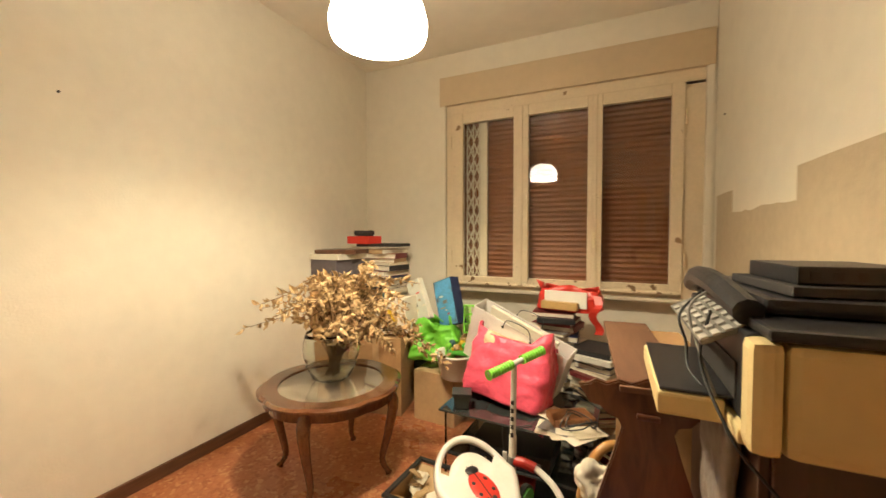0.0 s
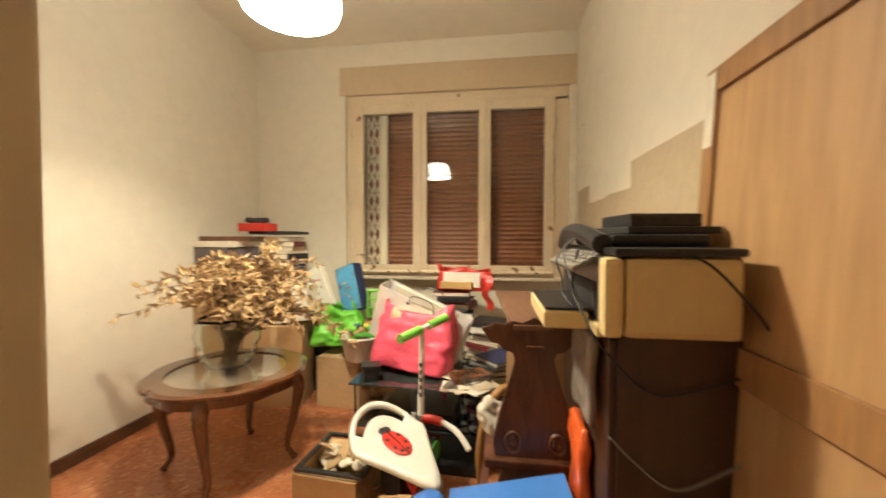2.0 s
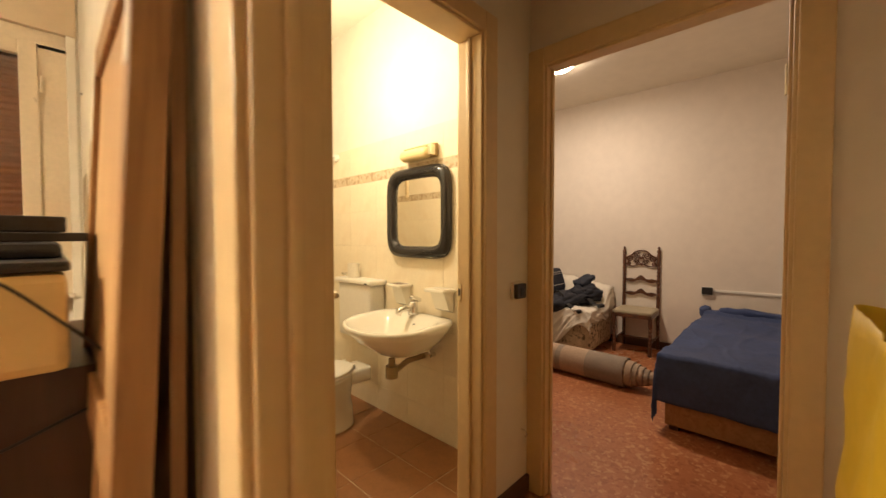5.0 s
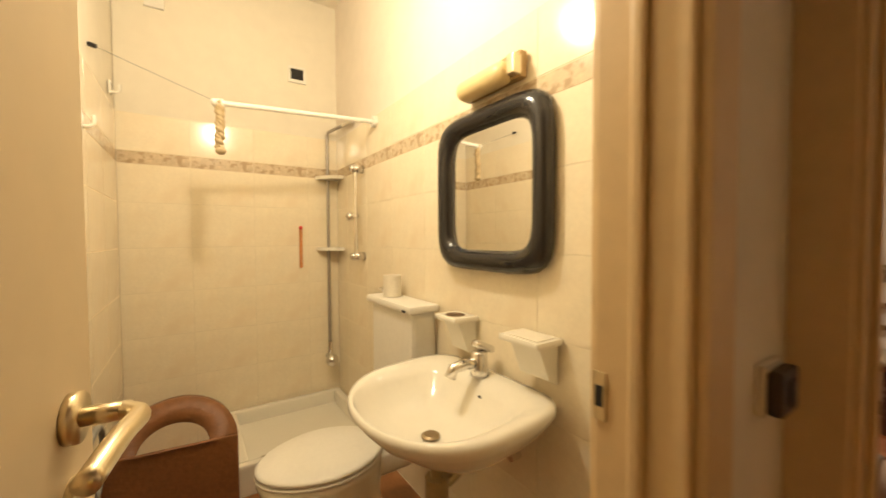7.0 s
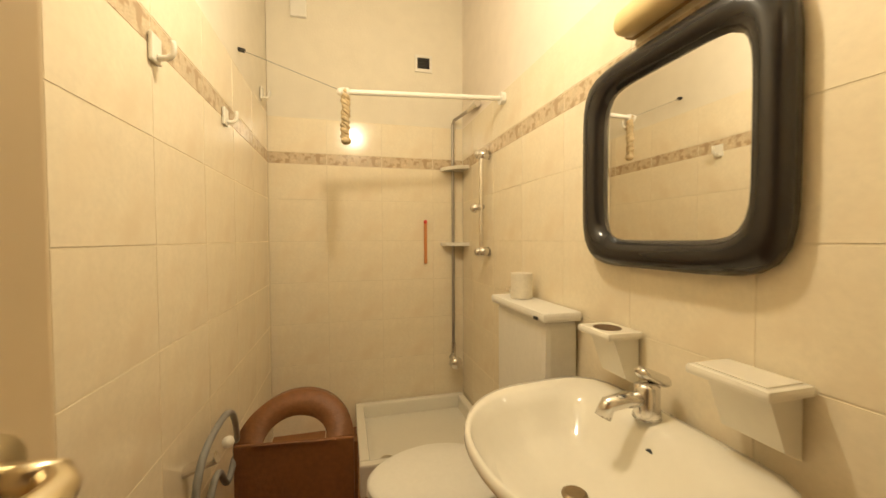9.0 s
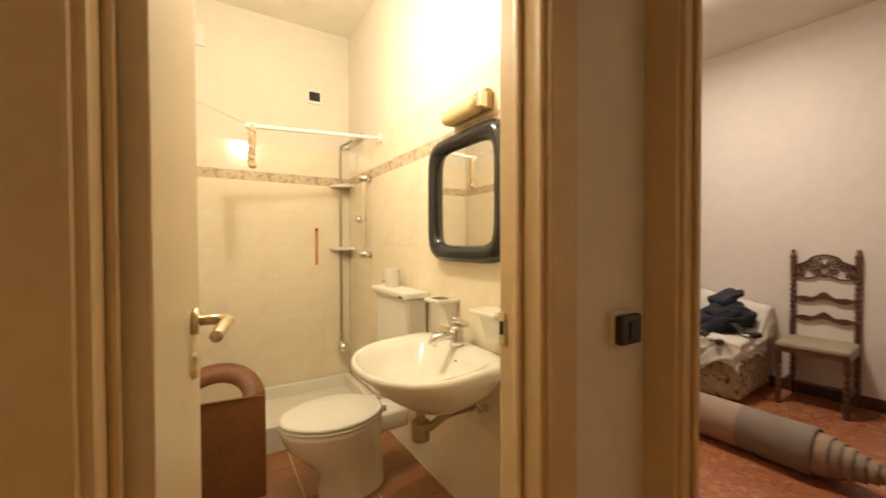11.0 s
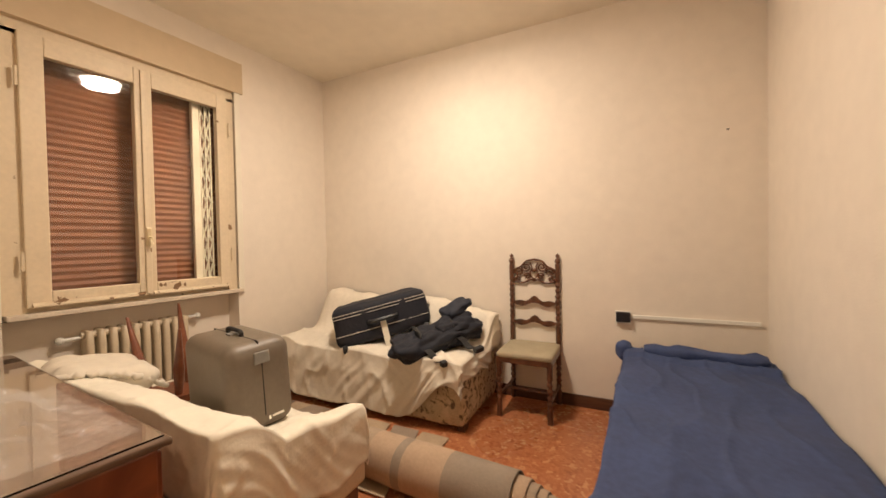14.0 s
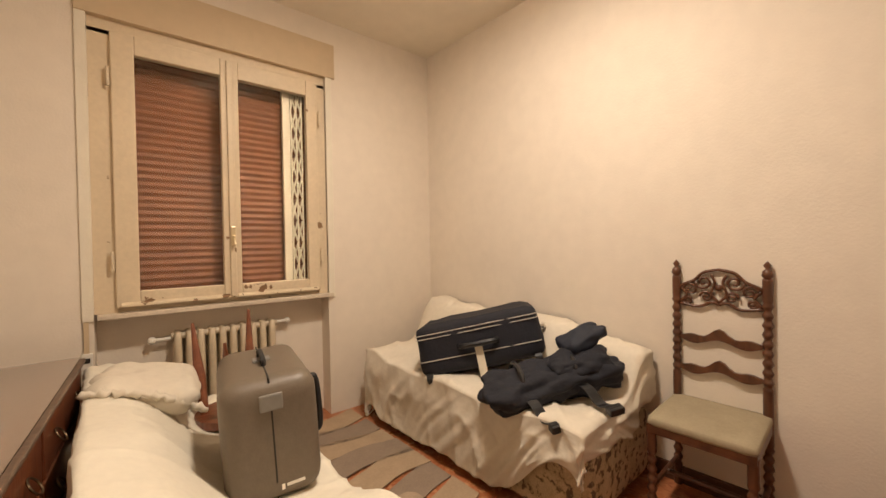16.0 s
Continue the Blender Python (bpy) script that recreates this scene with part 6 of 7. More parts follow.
part("frame", box(box(box(box(B(), -0.055, 0.055, -0.012, 0.0, 0.035, 0.05), -0.055, 0.055, -0.012, 0.0, -0.055, -0.035), -0.055, -0.04, -0.012, 0.0, -0.035, 0.035), 0.04, 0.055, -0.012, 0.0, -0.035, 0.035), M_WHITEPL, t)
part("grille", box(B(), -0.04, 0.04, -0.004, 0.0, -0.035, 0.035), M_BLACKM, t, "black opening")
for k in range(4):
    part("slat", box(B(), -0.04, 0.04, -0.009, -0.004, -0.028 + 0.017 * k, -0.023 + 0.017 * k), M_BLACK, t)
for y, z in ((2.476, 1.636), (3.14, 1.965), (1.943, 1.625)):
    t = thing("towel_hook", "white ceramic towel hook on the tiles", "hook", (1.872, y, z), 0, "towel hooks")
    part("plate", box(B(), 0.0, 0.010, -0.024, 0.024, -0.032, 0.032, 0.004), M_CERAMIC, t)
    part("peg", tube(B(), curve_pts([(0.008, 0, -0.018), (0.030, 0, -0.018), (0.042, 0, -0.004), (0.042, 0, 0.022)], 4), 0.007, 10), M_CERAMIC, t, smooth=True)
t = thing("bath_switch", "dark light switch on the tiles by the door", "switch", (3.056, 1.20, 0.965))
part("body", box(B(), -0.02, 0.0, -0.017, 0.017, -0.037, 0.037, 0.005), M_BLACK, t)
part("rocker", box(B(), -0.023, -0.02, -0.009, 0.009, -0.02, 0.02, 0.001), M_BLACKM, t)
t = thing("floor_valve", "small chrome valve near the basin", "valve", (3.056, 1.26, 0.36))
part("body", ball(cyl(B(), (0, 0, 0), (-0.05, 0, 0), 0.014), (-0.055, 0, 0), 0.024), M_STEEL, t, smooth=True)


def leather_holder(at, rz):
    """Leather magazine holder: an upright front whose top bends back into a looped handle; it faces -y."""
    t = thing("magazine_holder", "brown leather magazine holder with a looped handle", "holder", at, rz)
    part("front_panel", box(B(), -0.19, 0.19, 0.0, 0.014, 0.0, 0.47, 0.006), M_LEATHER, t, "worn brown leather front")
    part("base", box(B(), -0.185, 0.185, 0.014, 0.22, 0.01, 0.025), M_LEATHER, t)
    part("back_panel", box(B(), -0.185, 0.185, 0.22, 0.232, 0.0, 0.34, 0.005), M_LEATHER, t)
    n, rings = 30, []
    bm = B()
    for k in range(n + 1):
        a = math.pi * k / n
        c, s_ = math.cos(a), math.sin(a)
        ring = []
        for w, h, d in ((0.19, 0.165, 0.0), (0.186, 0.160, 0.05), (0.110, 0.090, 0.055), (0.102, 0.080, 0.012), (0.106, 0.084, 0.0)):
            z = h * s_
            ring.append(bm.verts.new((w * c, 0.004 + d * (0.25 + 0.75 * s_) + 0.75 * z, 0.462 + 0.80 * z)))
        rings.append(ring)
    for p, q in zip(rings, rings[1:]):
        for k in range(5):
            bm.faces.new((p[k], p[(k + 1) % 5], q[(k + 1) % 5], q[k]))
    bm.faces.new(rings[0])
    bm.faces.new(rings[-1])
    part("handle_loop", bm, M_LEATHER, t, "looped leather handle", True)
    part("stitched_edge", tube(B(), [(-0.13, -0.003, 0.468), (0.13, -0.003, 0.468)], 0.004, 6), M_LEATHER, t)
    return t


leather_holder((2.122, 2.285, 0.0), -6).scale = (1.05, 1.0, 1.03)
t = thing("hand_shower", "grey hand-shower hose hanging on the wall", "hose", (1.88, 2.06, 0.585))
part("hose", tube(B(), curve_pts([(0.02, -0.06, -0.57), (0.04, -0.12, -0.25), (0.05, -0.07, 0.0), (0.06, 0.06, 0.065), (0.06, 0.19, 0.035), (0.05, 0.27, -0.10), (0.04, 0.20, -0.19), (0.05, 0.08, -0.09), (0.05, 0.0, -0.12), (0.03, -0.03, -0.3)], 8), 0.010, 8), M_GREYCABLE, t, smooth=True)
part("holder", cyl(B(), (-0.012, 0.0, -0.03), (0.07, 0.0, 0.0), 0.016), M_STEEL, t)
part("knob", ball(B(), (0.06, 0.14, -0.03), 0.018), M_WHITEPL, t)
t = thing("cable_duct", "small white junction cover near the ceiling", "cover", (2.05, 3.318, 2.56))
part("cover", box(B(), -0.045, 0.045, -0.02, 0.0, -0.07, 0.07, 0.004), M_WHITEPL, t)


# ---- bedroom ----
def wave(p, f, a):
    return a * (noise.noise(p * f) + 0.5 * noise.noise(p * f * 2.1 + Vector((3, 1, 2))))


def draped(name, label, outer, inner_fn, x0, x1, y0, y1, drop, mat, parent, n=46, fold=0.02, freq=9.0, hang=(1, 1, 1, 1), wr=1.0, lift=None):
    """A cloth laid over a body: top follows inner_fn, and the hem falls down the sides in folds. hang: -x, +x, -y, +y."""
    ex = [drop * h for h in hang]
    X0, X1, Y0, Y1 = x0 - ex[0], x1 + ex[1], y0 - ex[2], y1 + ex[3]
    def fn(u, v):
        x, y = X0 + (X1 - X0) * u, Y0 + (Y1 - Y0) * v
        cx, cy = max(x0, min(x1, x)), max(y0, min(y1, y))
        over = math.hypot(x - cx, y - cy)
        if lift:
            over *= lift(cx, cy)
        z = inner_fn(cx, cy) - over
        d = Vector((x - cx, y - cy, 0))
        p = Vector((cx, cy, z))
        if over > 1e-6:
            d.normalize()
            s = (x + y * 1.3) * freq + 1.6 * noise.noise(Vector((x * 2.1, y * 2.1, 7.0)))
            p += d * (0.012 + fold * (0.6 + 0.9 * noise.noise(Vector((s * 0.55, 0.4 * over, 1.0))) + 0.5 * noise.noise(Vector((s * 1.4, over, 5.0)))) * min(1, over / 0.15))
        q = Vector((x, y, z))
        ridge = 1 - abs(noise.noise(Vector((x * 2.2 + 0.8 * y, y * 5.5 - x, 4.0)))) * 2
        up = Vector((0, 0, 1)) if over < 1e-6 else (d * 0.8 + Vector((0, 0, 0.3)))
        fine = Vector((x * 3.0 + y * 1.2, y * 16.0 - x * 7.0, 2.0))
        p += up * wr * (wave(q, 2.6, 0.012) + 0.0035 * noise.noise(fine) + 0.010 * (max(0, ridge - 0.62) / 0.38) ** 2)
        p.z = max(p.z, 0.012)
        return p
    bm = sheet(B(), fn, n, n)
    bmesh.ops.recalc_face_normals(bm, faces=bm.faces)
    bmesh.ops.solidify(bm, geom=list(bm.faces), thickness=0.004)
    return part(name, bm, mat, parent, label, True)


# single bed with blue cover along the south wall
t = thing("single_bed", "low single bed with a wooden base", "bed", (0, 0, 0))
part("base", box(B(), 4.16, 5.92, -0.155, 0.55, 0.03, 0.24, 0.01), wood("bed_wood", (0.30, 0.14, 0.05), (0.42, 0.22, 0.09), 0.4, (1, 8, 8)), t, "pale wooden bed base")
for x in (4.2, 5.85):
    for y in (-0.12, 0.5):
        part("leg", box(B(), x - 0.025, x + 0.025, y - 0.025, y + 0.025, 0, 0.03), M_DKWOOD, t)
part("mattress", soft(B(), (1.72, 0.68, 0.19), (5.03, 0.205, 0.335), 0.06, 12), M_SHEET, t, "cream mattress", True)
t = thing("bed_cover", "rumpled dark blue cotton bedspread", "bedspread", (0, 0, 0))
draped("cloth", "", None, lambda x, y: 0.492 + 0.02 * noise.noise(Vector((x * 3, y * 3, 0))) + (0.02 if x > 5.75 else 0), 4.12, 5.90, -0.155, 0.58, 0.30, M_DKBLUE, t, 96, 0.022, 8.0, (1, 0.06, 0.0, 1.1), 1.1)
part("folded_corner", soft(B(), (0.12, 0.10, 0.12), (5.90, 0.60, 0.50), 0.04, 8, 0.02, 12), M_DKBLUE, t, smooth=True)
part("rolled_edge", soft(B(), (0.10, 0.62, 0.07), (5.86, 0.18, 0.525), 0.03, 10, 0.02, 11), M_DKBLUE, t, smooth=True)


def sofa(label, m, length, seat_d, back_h, seat_h, back_t=0.22):
    """A small sofa; its back is along x = 0, the seat reaches towards -x, and its length runs along y."""
    t = new("sofa")
    t.matrix_basis = m
    tagged(t, label, "sofa")
    part("base", soft(B(), (seat_d + back_t - 0.03, length - 0.02, seat_h - 0.09), (-(seat_d + back_t) / 2, length / 2, (seat_h - 0.09) / 2 + 0.03), 0.04, 10, 0.01, 5), M_SOFA, t, "floral upholstered base", True)
    part("backrest", soft(B(), (back_t - 0.08, length - 0.2, back_h - seat_h), (-back_t / 2 + 0.03, length / 2 + 0.05, (back_h + seat_h) / 2 - 0.14), 0.06, 10, 0.01, 5), M_SOFA, t, "", True)
    for y in (0.02, length - 0.02):
        part("foot", box(B(), -seat_d - back_t + 0.05, -seat_d - back_t + 0.12, y - (0.05 if y > 1 else 0), y + (0.05 if y < 1 else 0), 0, 0.04), M_DKWOOD, t)
    return t


# sofa along the east wall, in the wall's slight skew
SK = math.degrees(math.atan2(0.205, 3.7))
SM = Matrix.Translation((6.02, 1.52, 0)) @ Matrix.Rotation(math.radians(SK), 4, "Z")
sofa("floral upholstered sofa under a dust sheet", SM, 1.66, 0.52, 0.74, 0.42)
t = new("dust_sheet")
t.matrix_basis = SM
tagged(t, "cream cotton dust sheet draped over the sofa", "dust sheet")
def sofa_top(x, y):
    # back at x near 0, seat towards -0.74
    k = 1 / (1 + math.exp((-x - 0.24) * 26))
    z = 0.455 + 0.30 * k
    z += 0.05 * math.exp(-((y - 1.55) / 0.12) ** 2) + 0.03 * noise.noise(Vector((x * 4, y * 3, 1)))
    z -= 0.10 * k * max(0, 0.55 - y) / 0.55
    return z
draped("cloth", "", None, sofa_top, -0.74, -0.02, 0.02, 1.62, 0.40, M_SHEET, t, 120, 0.026, 13.0, (1, 0.0, 0.62, 1), 1.5, lambda x, y: 1 - 0.62 * math.exp(-((y - 0.10) / 0.20) ** 2) * min(1.0, max(0.0, (-x - 0.15) / 0.3)))

# striped rug under the sofas and the rolled carpet
RUGA = material("rug_tan", (0.42, 0.31, 0.205), 0.95, var=0.12, scale=10, bump=0.3, bscale=160)
RUGB = material("rug_brown", (0.29, 0.22, 0.165), 0.95, var=0.12, scale=10, bump=0.3, bscale=160)
t = thing("striped_rug", "flat striped beige and brown rug on the floor", "rug", (4.85, 2.42, 0.0), 2)
for k in range(9):
    y0 = -0.85 + k * 0.19
    part("stripe", sheet(B(), lambda u, v, y0=y0: Vector((-0.30 + 0.62 * u, y0 + 0.19 * v + 0.04 * math.sin(u * 5 + k), 0.009 + 0.002 * math.sin(u * 20))), 8, 3, 0.006), RUGA if k % 2 == 0 else RUGB, t)


def rolled_carpet(p0, p1, r):
    """Carpet rolled loosely, its inner turns pushed out at one end like a telescope."""
    t = thing("rolled_carpet", "rolled-up beige and grey striped carpet on the floor", "carpet", p0)
    d = Vector(p1) - Vector(p0)
    L = d.length
    t.matrix_basis = Matrix.Translation(p0) @ Matrix.Rotation(math.atan2(d.y, d.x), 4, "Z") @ Matrix.Translation((0, 0, r * 0.97)) @ Matrix.Rotation(math.radians(90), 4, "Y")
    th = 0.010
    def tube_band(x0, x1, r0, r1, end):
        n, rows = 40, 6
        bm = B()
        prof = [(x0 + (x1 - x0) * k / rows, r0 + (r1 - r0) * k / rows) for k in range(rows + 1)]
        if end:
            prof += [(x1 + 0.004, r1 - 0.003), (x1 + 0.003, r1 - th), (x1 - 0.03, r1 - th - 0.002)]
        rings = []
        for x, q in prof:
            ring = []
            for k in range(n):
                a = 2 * math.pi * k / n
                f = q * (1 + 0.025 * noise.noise(Vector((x * 6, math.cos(a) * 1.5, math.sin(a) * 1.5))))
                ring.append(bm.verts.new((-f * math.sin(a), f * math.cos(a), x)))
            rings.append(ring)
        for p, q in zip(rings, rings[1:]):
            for k in range(n):
                bm.faces.new((p[k], p[(k + 1) % n], q[(k + 1) % n], q[k]))
        return bm
    stripes = ((0.0, 0.20, M_CARPET), (0.20, 0.33, CARPC), (0.33, 0.37, CARPB), (0.37, 0.55, CARPC), (0.55, 0.80, CARPB))
    for u0, u1, m_ in stripes:
        k0, k1 = r * (0.96 + 0.05 * u0), r * (0.96 + 0.05 * u1)
        part("carpet_band", tube_band(L * u0, L * u1, k0, k1, u1 > 0.79), m_, t, smooth=True)
    x, q = L * 0.78, r - 0.004
    for k in range(6):
        q -= 0.013
        x1 = L * (0.845 + 0.031 * k)
        part("inner_turn", tube_band(x, x1, q, q - 0.003, True), (CARPC, M_CARPET)[k % 2], t, smooth=True)
        x = x1 - 0.03
    part("core", cyl(B(), (0, 0, 0.01), (0, 0, L * 0.99), q - 0.012, seg=24), CARPB, t)
    return t


CARPB = material("carpet_grey", (0.27, 0.215, 0.165), 0.95, var=0.12, scale=8, bump=0.4, bscale=180)
CARPC = material("carpet_brown", (0.42, 0.30, 0.205), 0.95, var=0.12, scale=8, bump=0.4, bscale=180)
rolled_carpet((4.72, 1.95, 0.0), (4.70, 0.70, 0.0), 0.122)

# second sofa, draped in white, its back to the chest
SM2 = Matrix.Translation((3.80, 1.58, 0)) @ Matrix.Rotation(math.radians(3), 4, "Z")
t = new("armchair_sofa")
t.matrix_basis = SM2
tagged(t, "low cream sofa on a dark plinth under a white sheet", "sofa")
part("base", box(B(), 0.02, 0.72, 0.0, 1.62, 0.12, 0.27, 0.015), material("cream_upholstery", (0.60, 0.48, 0.34), 0.8, var=0.1, scale=6, bump=0.2, bscale=80), t, "cream upholstered base")
part("plinth", box(B(), 0.04, 0.70, 0.03, 1.60, 0.0, 0.12, 0.006), M_DKWOOD, t, "dark wooden plinth")
part("seat", soft(B(), (0.62, 1.42, 0.12), (0.37, 0.80, 0.32), 0.05, 8), M_SOFA, t, "", True)
part("backrest", soft(B(), (0.20, 1.45, 0.36), (0.14, 0.80, 0.42), 0.08, 10), M_SOFA, t, "", True)
part("armrest", soft(B(), (0.60, 0.13, 0.16), (0.36, 0.10, 0.38), 0.05, 10), M_SOFA, t, "", True)
t = new("white_throw")
t.matrix_basis = SM2
tagged(t, "white cotton throw draped over the low sofa", "throw")
WHITE = material("white_cotton", (0.78, 0.72, 0.60), 0.85, var=0.05, scale=4, bump=0.3, bscale=24)
def sofa2_top(x, y):
    back = 1 / (1 + math.exp((x - 0.27) * 17))
    arm = 1 / (1 + math.exp((y - 0.18) * 15))
    z = 0.385 + 0.30 * back - 0.05 * back * max(0.0, 0.3 - y)
    z = max(z, 0.385 + 0.13 * arm + 0.03 * arm * math.sin(x * 6))
    return z + 0.02 * noise.noise(Vector((x * 5, y * 4, 2)))
draped("cloth", "", None, sofa2_top, 0.02, 0.70, 0.0, 1.50, 0.28, WHITE, t, 120, 0.022, 13.0, (0.95, 0.5, 1, 0.3), 1.0, lambda x, y: 0.96 + 0.14 * noise.noise(Vector((x * 3.1, y * 2.3, 9.0))))
# Rolled end of the throw over the sofa back, built as a separate soft block.
t = new("pillow")
t.matrix_basis = SM2 @ pose(0.21, 1.20, 0.585, 0, 8, -8)
tagged(t, "rolled cream throw end with a gathered hem on the sofa back", "pillow")
part("throw_roll", soft(B(), (0.40, 0.44, 0.15), (0, 0, 0.03), 0.07, 24, 0.020, 7, shape=lambda p: (p.x * (1 - 0.5 * (p.y / 0.3) ** 4), p.y, p.z * (1.0 - 0.5 * (p.y / 0.23) ** 4) * (1.0 - 0.35 * (p.x / 0.21) ** 4))), M_SHEET, t, smooth=True)
hem = [(-0.20 + 0.42 * k / 26, -0.19 - 0.03 * math.sin(math.pi * k / 26) + 0.008 * math.sin(2.4 * k), 0.075 + 0.02 * math.sin(math.pi * k / 26) - 0.10 * (k / 26) ** 2 + 0.006 * math.cos(3.1 * k)) for k in range(27)]
part("gathered_hem", tube(B(), hem, 0, 8, [0.014 + 0.005 * math.sin(1.9 * k) for k in range(27)]), M_SHEET, t, "gathered frilled hem", True)


def hard_suitcase(at, rz):
    t = thing("hard_suitcase", "taupe hard-shell suitcase standing on the sofa", "suitcase", at, rz, ry=-3)
    part("shell", soft(B(), (0.30, 0.50, 0.38), (0, 0, 0.19), 0.06, 18), M_SUITCASE, t, "", True)
    part("seam", soft(B(), (0.007, 0.503, 0.383), (0, 0, 0.19), 0.003, 16, shape=lambda p: (p.x, p.y - max(0, abs(p.y) - 0.19) ** 2 * (1 if p.y > 0 else -1) * (6 if abs(p.z) > 0.13 else 0), p.z)), M_BLACKM, t)
    bm = tube(B(), curve_pts([(0, -0.07, 0.38), (0, -0.06, 0.40), (0, 0.06, 0.40), (0, 0.07, 0.38)], 5), 0.010, 8)
    part("handle", bm, M_BLACKM, t, "dark carrying handle", True)
    for y in (-0.19,):
        part("lock", box(B(), -0.035, 0.035, -0.258, -0.246, 0.29, 0.34, 0.006), M_GREYCABLE, t, "metal lock")
    part("badge", box(box(B(), 0.012, 0.022, -0.2535, -0.249, 0.045, 0.062), 0.028, 0.085, -0.2525, -0.248, 0.050, 0.060), M_STEEL, t, "small silver emblem")
    part("top_catch", box(B(), -0.03, 0.03, -0.02, 0.03, 0.378, 0.388, 0.004), M_GREYCABLE, t)
    part("side_grip", tube(B(), curve_pts([(0.153, -0.05, 0.30), (0.18, -0.06, 0.29), (0.185, -0.06, 0.13), (0.155, -0.05, 0.11)], 6), 0.011, 8), M_BLACK, t, "black pull handle", True)
    return t


hard_suitcase((4.30, 2.22, 0.385), -8).scale = (1.0, 1.0, 1.09)

t = thing("black_suitcase", "black soft suitcase with white piping lying open-sided", "suitcase", (5.60, 2.34, 0.495), -46, rx=-6, ry=-12)
t.scale = (1.25, 1.2, 1.5)
part("body", soft(B(), (0.58, 0.40, 0.20), (0, 0, 0.10), 0.04, 12, 0.008, 8), M_BLUEDARK, t, "", True)
PIPE = material("white_piping", (0.50, 0.46, 0.40), 0.6)
for z in (0.065, 0.15, 0.165):
    lp = [(0.26, -0.2, z), (0.285, -0.17, z), (0.29, 0, z), (0.285, 0.17, z), (0.25, 0.2, z), (0, 0.203, z), (-0.25, 0.2, z), (-0.285, 0.17, z), (-0.29, 0, z), (-0.285, -0.17, z), (-0.25, -0.2, z), (0, -0.203, z), (0.26, -0.2, z)]
    part("piping", tube(B(), curve_pts(lp, 3), 0.0019, 5), PIPE, t, "white piping")
part("handle", tube(B(), curve_pts([(-0.09, -0.20, 0.10), (-0.06, -0.225, 0.10), (0.06, -0.225, 0.10), (0.09, -0.20, 0.10)], 5), 0.010), M_BLACK, t)
part("side_handle", tube(B(), curve_pts([(0.29, -0.08, 0.10), (0.315, -0.06, 0.10), (0.315, 0.06, 0.10), (0.29, 0.08, 0.10)], 5), 0.010), M_STEEL, t, "metal side handle")
part("luggage_tag", sheet(B(), lambda u, v: Vector((-0.02 + 0.035 * u, -0.207 - 0.01 * v, 0.10 - 0.14 * v)), 2, 6, 0.002), M_PAPER, t, "white luggage tag")
for x in (-0.25, 0.25):
    part("wheel", cyl(B(), (x - 0.015, -0.19, 0.0), (x + 0.015, -0.19, 0.0), 0.02), M_BLACK, t)

t = thing("backpack", "dark navy backpack lying slumped with loose straps", "backpack", (5.51, 1.79, 0.475), -26, rx=8, ry=-8)
t.scale = (1.2, 1.0, 0.95)
part("body", soft(B(), (0.58, 0.26, 0.16), (0, 0, 0.08), 0.07, 24, 0.035, 13, 2.0), M_BLUEDARK, t, "", True)
part("pocket", soft(B(), (0.26, 0.16, 0.10), (0.12, -0.02, 0.15), 0.045, 16, 0.03, 16, 5.0), M_BLUEDARK, t, "", True)
part("lid_flap", soft(B(), (0.20, 0.14, 0.07), (0.25, 0.05, 0.17), 0.03, 12, 0.025, 12, 7.0, m=pose(0, 0, 0, 0, -20)), material("navy_mesh", (0.012, 0.016, 0.030), 0.7), t, "", True)
for x in (-0.17, 0.06):
    part("strap", sheet(B(), lambda u, v, x=x: Vector((x + 0.04 * u + 0.03 * v, -0.12 - 0.17 * v, 0.09 - 0.10 * v + 0.06 * v * v + 0.012 * math.sin(8 * v))), 2, 10, 0.005), M_BLACK, t, "black webbing strap")
    part("top_strap", tube(B(), curve_pts([(x, -0.10, 0.10), (x + 0.02, -0.06, 0.185), (x + 0.03, 0.06, 0.19), (x + 0.03, 0.12, 0.10)], 6), 0.010, 6), M_BLACK, t, "black compression strap")
    part("buckle", box(B(), x + 0.025, x + 0.085, -0.305, -0.265, 0.03, 0.065, 0.006), M_BLACK, t)


